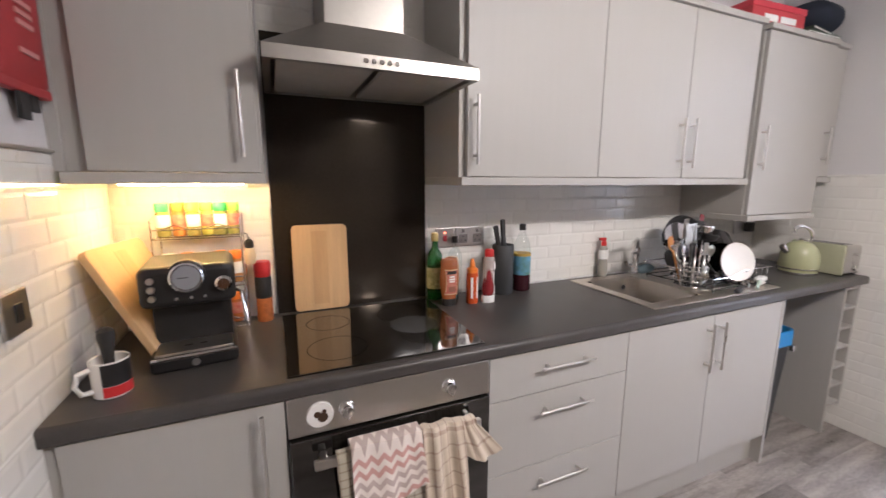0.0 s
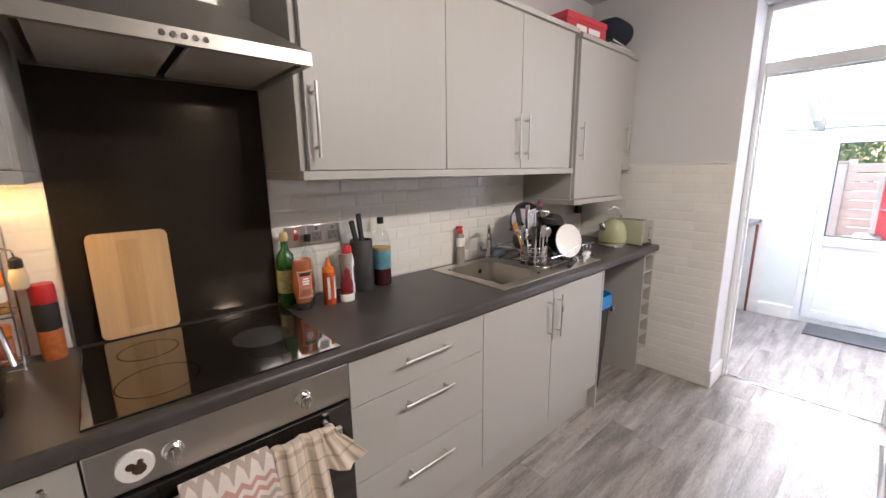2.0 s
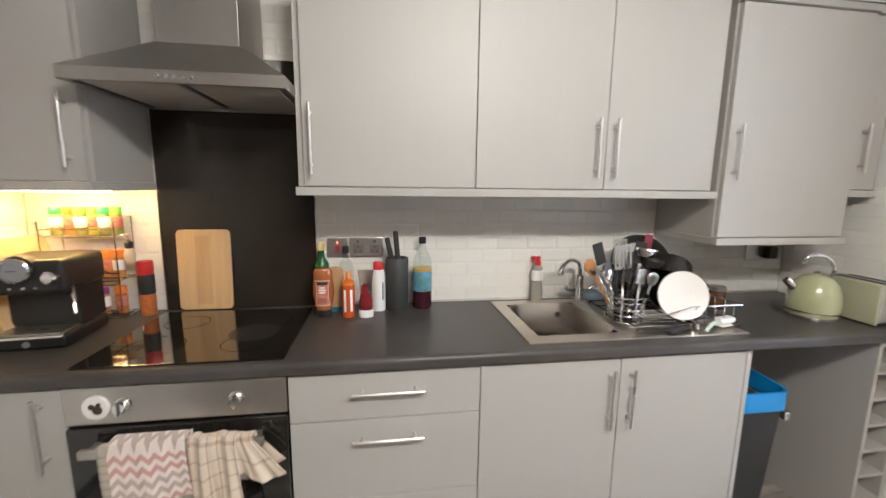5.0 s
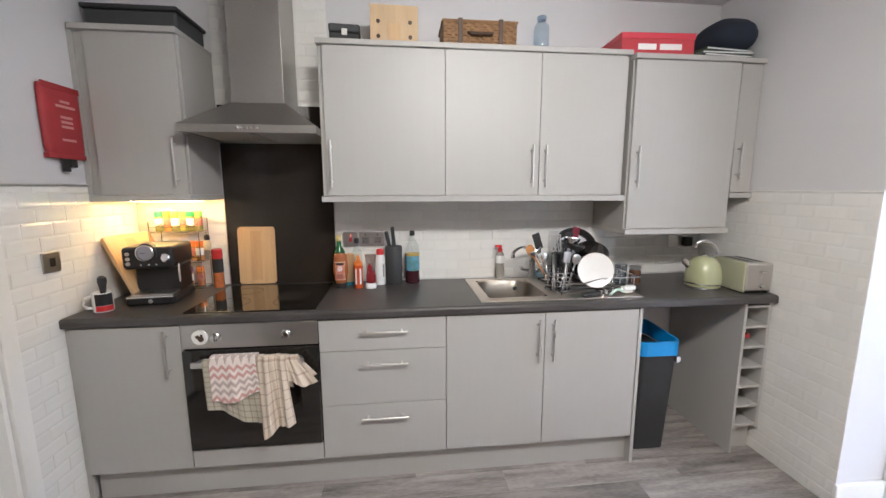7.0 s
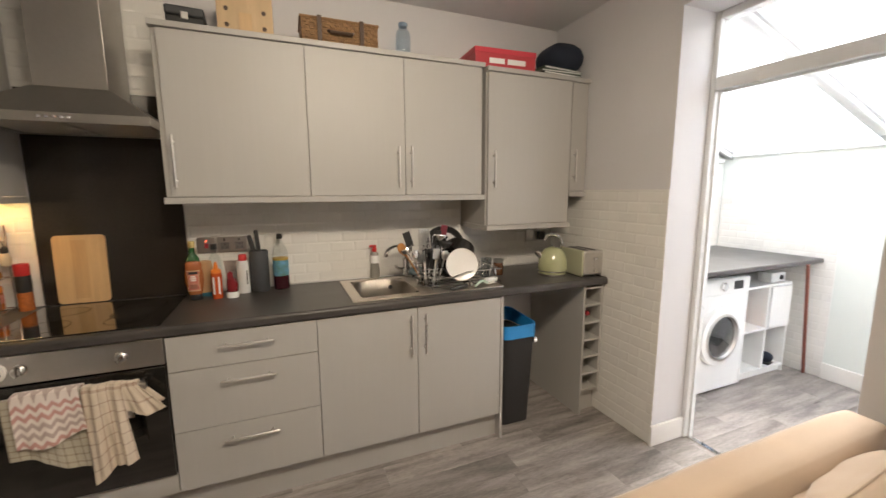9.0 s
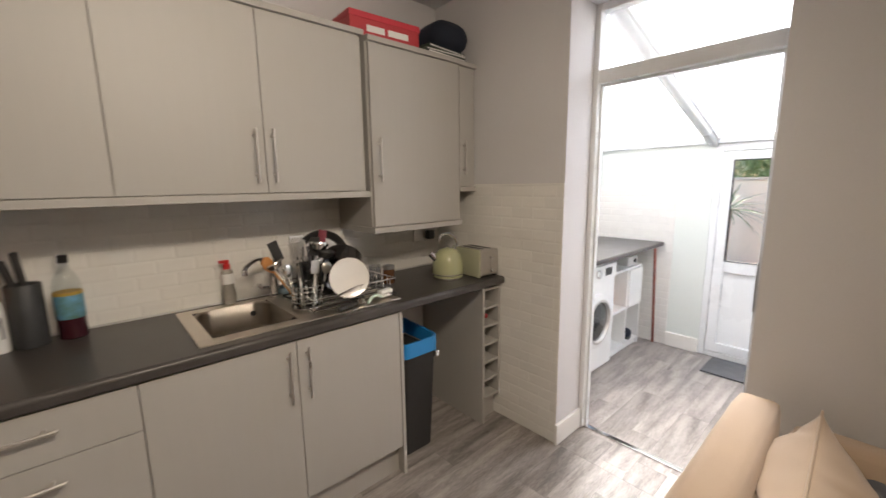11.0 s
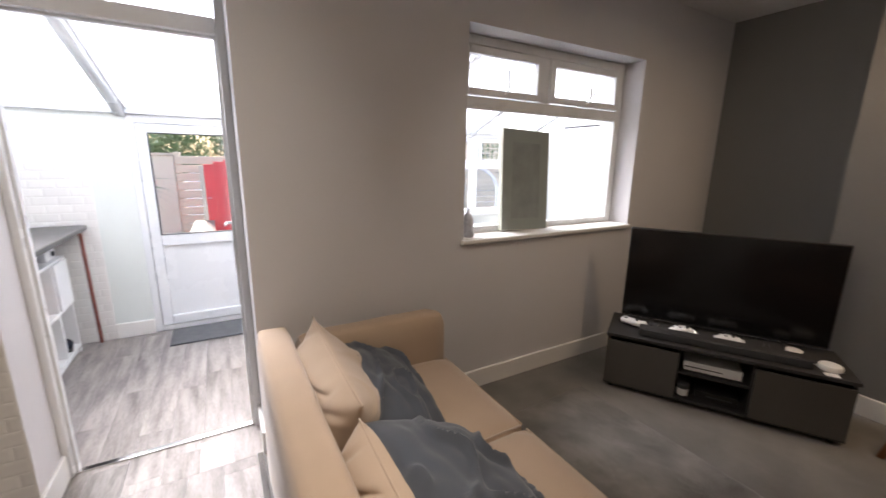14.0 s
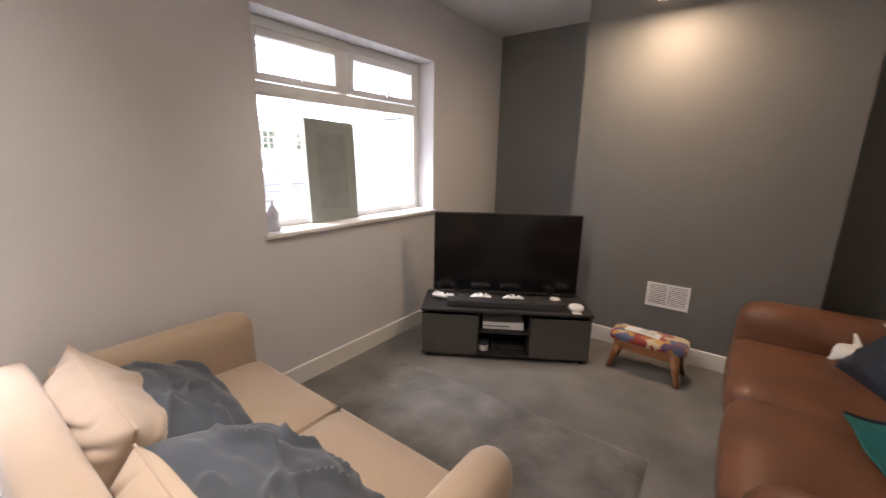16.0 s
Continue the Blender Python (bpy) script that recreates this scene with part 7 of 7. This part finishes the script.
part("latch", tube([[(0.0, -0.06, 0.95), (-0.04, -0.06, 0.95), (-0.045, -0.02, 0.955)]], 0.010, 8), M_CHROME, gg, "silver gate latch")
part("post", boxes([(0.0, 0.09, 0.002, 0.06, 0.0, 1.42)], 0.004), M_SAND, gg, "pale gate post")
part("step", boxes([(-0.30, 0.35, -0.95, 0.06, 0.0, 0.248)], 0.01), M_SAND, gg, "pale stone step")
ramp = thing("garden_ramp", "pale timber ramp board beside red gate", "ramp", 7.4, 0.30, -0.10, kind="structure")
bm = bmesh.new()
vs = [bm.verts.new(p) for p in ((-0.9, -0.25, 0.0), (0.62, -0.25, 0.0), (0.62, 0.05, 0.0), (-0.9, 0.35, 0.0), (0.62, -0.25, 0.62), (0.62, 0.0, 0.62))]
for q in ((0, 3, 2, 1), (1, 2, 5, 4), (0, 1, 4), (2, 3, 5), (0, 4, 5, 3)):
    bm.faces.new([vs[i] for i in q])
bmesh.ops.recalc_face_normals(bm, faces=bm.faces)
part("board", bm, M_SAND, ramp)


def leaf_blade(length, width, bend):
    bm = bmesh.new()
    prev = None
    for i in range(7):
        s = i / 6
        w = width * (1 - s) ** 0.7 * (0.4 + s * 1.5 if s < 0.4 else 1)
        p = (length * s, 0, bend * s * s)
        cur = (bm.verts.new((p[0], -w / 2, p[2])), bm.verts.new((p[0], 0, p[2] - w * 0.2)), bm.verts.new((p[0], w / 2 + 0.0005, p[2])))
        if prev:
            bm.faces.new((prev[0], prev[1], cur[1], cur[0]))
            bm.faces.new((prev[1], prev[2], cur[2], cur[1]))
        prev = cur
    return bm


palm = thing("cordyline", "spiky green cordyline palm by garden wall", "plant", 8.1, 1.08, -0.10)
part("trunk", lathe([(0.06, 0.0), (0.05, 0.5), (0.055, 1.15)], 12), surface("fibrous bark", (0.20, 0.15, 0.10), rough=0.9, var=0.3, scale=20, bump=0.5), palm)
blade = mesh_of("leaf", leaf_blade(0.55, 0.045, -0.22), M_LEAF)
for i in range(46):
    ob = new("leaf", blade)
    ob.parent = palm
    ob.matrix_basis = pose(0, 0, 1.12 + 0.03 * random.random(), 0, -75 + 110 * random.random(), i * 137.5)


def shrub(x, y, z, rx, rz, count, seed):
    """A rough crown of small leaf clumps on short stems."""
    rnd = random.Random(seed)
    t = thing("tree", "loose green garden tree behind fence", "tree", x, y, -0.10)
    part("trunk", tube([[(0, 0, 0), (0.05, 0.03, z * 0.5), (0, 0, z + 0.2)]] + [[(0, 0, z * 0.6), (rnd.uniform(-rx, rx) * 0.6, rnd.uniform(-rx, rx) * 0.6, z + rnd.uniform(0, rz) * 0.6)] for _ in range(5)], 0.05, 8), M_BROWN, t)
    bm = bmesh.new()
    for _ in range(count * 3):
        a, b, r = rnd.uniform(0, 6.28), rnd.uniform(-1, 1), rnd.random() ** 0.4
        c = Vector((rx * r * math.cos(a) * math.sqrt(1 - b * b), rx * r * math.sin(a) * math.sqrt(1 - b * b), z + rz * (1 + r * b)))
        c += Vector((noise.noise(c * 1.3), noise.noise(c * 1.3 + Vector((9, 0, 0))), 0)) * 0.35
        e = Euler((rnd.uniform(0, 6), rnd.uniform(0, 6), rnd.uniform(0, 6))).to_matrix()
        s = rnd.uniform(0.03, 0.07)
        vs = [bm.verts.new(c + e @ Vector(p) * s) for p in ((-1, 0, 0), (0, -0.45, 0.1), (1, 0, 0), (0, 0.45, 0.1))]
        bm.faces.new(vs)
    part("crown", bm, M_LEAF, t)


for k, (x, y, z, rx, rz) in enumerate(((12.0, 1.5, 0.9, 1.6, 1.0), (13.0, -1.6, 1.0, 1.7, 1.0), (12.5, 4.6, 1.0, 1.8, 1.1), (12.0, -5.5, 1.1, 1.7, 1.0), (11.5, -9.0, 1.1, 1.8, 1.2))):
    shrub(x, y, z, rx, rz, 2600, 30 + k)
arch = thing("garden_arch", "white lattice garden arch with trellis", "garden arch", 7.0, -3.95, -0.10)
part("frame", tube([[(0, -0.55, 0), (0, -0.55, 1.0)] + curve_pts(lambda s: (0, -0.55 * math.cos(math.pi * s), 1.0 + 0.45 * math.sin(math.pi * s)), 14) + [(0, 0.55, 1.0), (0, 0.55, 0)]], 0.03, 8), M_UPVC, arch)
part("trellis", boxes([(0.03, 0.045, -1.3, 1.3, 1.50 + i * 0.09, 1.515 + i * 0.09) for i in range(5)] + [(0.046, 0.06, -1.3 + i * 0.1, -1.285 + i * 0.1, 1.42, 1.95) for i in range(27)]), M_FENCE, arch)
nb = thing("neighbour_house", "pale rendered neighbouring house with grey roof", "house", 22.0, -9.0, -0.10)
part("wall", boxes([(0, 8, -8, 8, 0, 5.0)], 0.02), M_RENDER, nb)
bm = bmesh.new()
vs = [bm.verts.new(p) for p in ((-0.4, -8.3, 5.0), (8.4, -8.3, 5.0), (8.4, 8.3, 5.0), (-0.4, 8.3, 5.0), (4, -8.3, 7.6), (4, 8.3, 7.6))]
for q in ((0, 1, 2, 3), (0, 4, 5, 3), (1, 2, 5, 4), (0, 1, 4), (3, 5, 2)):
    bm.faces.new([vs[i] for i in q])
bmesh.ops.recalc_face_normals(bm, faces=bm.faces)
part("roof", bm, M_DGREY, nb)
for y in (-5.5, -1.5, 2.5, 6.0):
    for z in (0.9, 3.2):
        wd = part("window", boxes([(-0.04, 0.02, y - 0.6, y + 0.6, z, z + 1.2)], 0.01), M_UPVC, nb)
        part("pane", boxes([(-0.05, -0.041, y - 0.52, y + 0.52, z + 0.08, z + 1.12)]), M_BGLASS, wd)

# ---- ceiling lights ----
def spot_bar(x, y, rz, aims, watts, tint):
    t = thing("spotlight_bar", "brushed steel ceiling spotlight bar, switched on", "ceiling light", x, y, CEIL, rz)
    part("bar", boxes([(-0.45, 0.45, -0.02, 0.02, -0.022, 0.0)], 0.003), M_STEEL, t)
    for k, aim in enumerate(aims):
        px = -0.40 + 0.80 * k / (len(aims) - 1)
        head = part("spot_head", lathe([(0.010, 0.0), (0.020, -0.01), (0.028, -0.05), (0.028, -0.06), (0.024, -0.06)], 16, (px, 0, -0.022)), M_STEEL, t)
        part("bulb", lathe([(0.023, -0.058), (0.023, -0.0605), (0.0005, -0.0605)], 16, (px, 0, -0.022)), M_BULB, head)
        w = t.matrix_basis @ Vector((px, 0, -0.10))
        lamp("spot_lamp", "SPOT", look(w, aim), watts, tint, size=radians(130))


M_BULB = emitter("warm bulb", (1.0, 0.80, 0.55), 12.0)
spot_bar(1.75, -0.65, 0, [(0.5, 1.5, 0.7), (2.3, 1.4, 0.7), (1.5, 1.5, 0.7), (1.4, -2.8, 0.2)], 7.6, SOFT)
disc_lamp = thing("ceiling_light", "round semi-flush ceiling light, switched on", "ceiling light", 1.45, -2.92, CEIL)
part("stem", lathe([(0.03, 0.0), (0.03, -0.02), (0.010, -0.025), (0.010, -0.17)], 16), M_STEEL, disc_lamp)
part("shade", lathe([(0.03, -0.165), (0.145, -0.185), (0.148, -0.195), (0.140, -0.198)], 36, closed=False), M_STEEL, disc_lamp)
part("diffuser", lathe([(0.140, -0.196), (0.138, -0.202), (0.0005, -0.203)], 36), emitter("warm diffuser", (1.0, 0.74, 0.46), 4.0), disc_lamp)
lamp("ceiling_lamp", "AREA", pose(1.45, -2.92, CEIL - 0.206), 1.2, GLOW, w=0.27)

# ---- tiles and planks, piece by piece ----
TW, TH, GAP, TD = 0.1455, 0.0605, 0.0009, 0.0034


TILE_CACHE = {}


def tile_mesh(w, h):
    key = (round(w, 4), round(h, 4))
    if key not in TILE_CACHE:
        bm = bmesh.new()
        b = 0.009 if w > 0.03 and h > 0.03 else 0.003
        lo = [bm.verts.new(p) for p in ((0, 0, 0), (w, 0, 0), (w, 0, h), (0, 0, h))]
        mid = [bm.verts.new((v.co.x, -TD * 0.6, v.co.z)) for v in lo]
        hi = [bm.verts.new(p) for p in ((b * 1.3, -TD, b), (w - b * 1.3, -TD, b), (w - b * 1.3, -TD, h - b), (b * 1.3, -TD, h - b))]
        for r, s in ((lo, mid), (mid, hi)):
            for i in range(4):
                bm.faces.new((r[i], r[(i + 1) % 4], s[(i + 1) % 4], s[i]))
        bm.faces.new(hi)
        bmesh.ops.recalc_face_normals(bm, faces=bm.faces)
        TILE_CACHE[key] = mesh_of("tile", bm, M_TILE, smooth=False)
    return TILE_CACHE[key]


def tiling(parent, m, width, height, shift=0.0):
    """Bevelled brick-bond tiles over a plane: local x along, z up, faces -y. The top row is cut to fit."""
    grout = part("grout", boxes([(0, width, -0.003, -0.0005, 0, height)]), M_GROUT, parent, "white grout bed", m)
    row, z = 0, 0.0
    while z < height - 0.01:
        h = min(TH, height - z)
        x = -TW / 2 * (row % 2) - shift
        while x < width - 0.004:
            a, b = max(0.0, x), min(width, x + TW)
            if b - a > 0.012:
                ob = new("tile", tile_mesh(b - a - GAP, h - GAP))
                ob.parent = parent
                j = random.uniform(-0.0004, 0.0004)
                ob.matrix_basis = m @ pose(a + GAP / 2, j - 0.002, z + GAP / 2)
            x += TW
        row += 1
        z += TH


tiling(wall_north, pose(XW, YN, WT, 0, 0, 0), X0 - XW - 0.003, 1.415 - WT, 0.03)
tiling(wall_north, pose(X1 + 0.003, YN, WT, 0, 0, 0), 2.30 - X1 - 0.004, 1.415 - WT + 0.02, 0.06)
tiling(wall_north, pose(2.30, YN, WT, 0, 0, 0), XE - 2.30, 1.222 - WT + 0.02, 0.06)
tiling(wall_north, pose(0.512, YN, 1.90, 0, 0, 0), 0.175, 0.64, 0.02)
tiling(wall_north, pose(0.072, YN, 1.90, 0, 0, 0), 0.19, 0.64, 0.02)
tiling(wall_west, pose(XW, EDOOR_N + 0.066, 0, 0, 0, 90), FRONT - EDOOR_N - 0.066 + 0.01, WT, 0.0)
tiling(wall_west, pose(XW, EDOOR_N + 0.066, WT, 0, 0, 90), YN - EDOOR_N - 0.066 - 0.011, 1.487 - WT, 0.05)
tiling(wall_east, pose(XE, YN - 0.011, 0, 0, 0, -90), YN - 0.011 - DOOR_N, 1.455, 0.02)
setting("trim_tile_west", boxes([(XW, XW + 0.011, EDOOR_N + 0.066, YN - 0.02, 1.488, 1.496)]), M_STEEL, "thin grey tile edging strip", "trim")
setting("trim_tile_east", boxes([(XE - 0.009, XE, DOOR_N, YN - 0.02, 1.456, 1.462)]), M_TRIM, "thin white tile edging strip", "trim")
lean_n = bpy.data.objects["wall_lean_to_north"]
lean_g = bpy.data.objects["wall_lean_to_garden"]
tiling(lean_g, pose(XG, YN - 0.011, 0.0, 0, 0, -90), YN - 0.011 - 0.775, 1.40, 0.05)
tiling(lean_n, pose(3.85, YN, 0.936, 0, 0, 0), XG - 3.85, 1.40 - 0.936, 0.05)

PW = 0.148


def planks(parent, x0, x1, y0, y1, seed):
    rnd = random.Random(seed)
    y = y0
    r = 0
    while y < y1 - 0.005:
        w = min(PW, y1 - y)
        x = x0 - rnd.uniform(0.1, 0.9)
        while x < x1 - 0.005:
            ln = 0.92
            a, b = max(x0, x), min(x1, x + ln)
            if b - a > 0.01:
                bm = bmesh.new()
                box(bm, 0, b - a - 0.0012, 0, w - 0.0012, -0.010, 0.0)
                ob = new("plank", mesh_of("plank", bm, M_PLANK, smooth=False))
                ob.parent = parent
                ob.matrix_basis = pose(a, y, 0)
            x += ln
        y += w
        r += 1


planks(floor_base, XW, XE, TRIM_Y + 0.012, YN, 3)
planks(floor_base, XE, 3.335, DOOR_S, DOOR_N, 5)
planks(floor_base, 3.335, XG, LEAN_S, YN, 7)
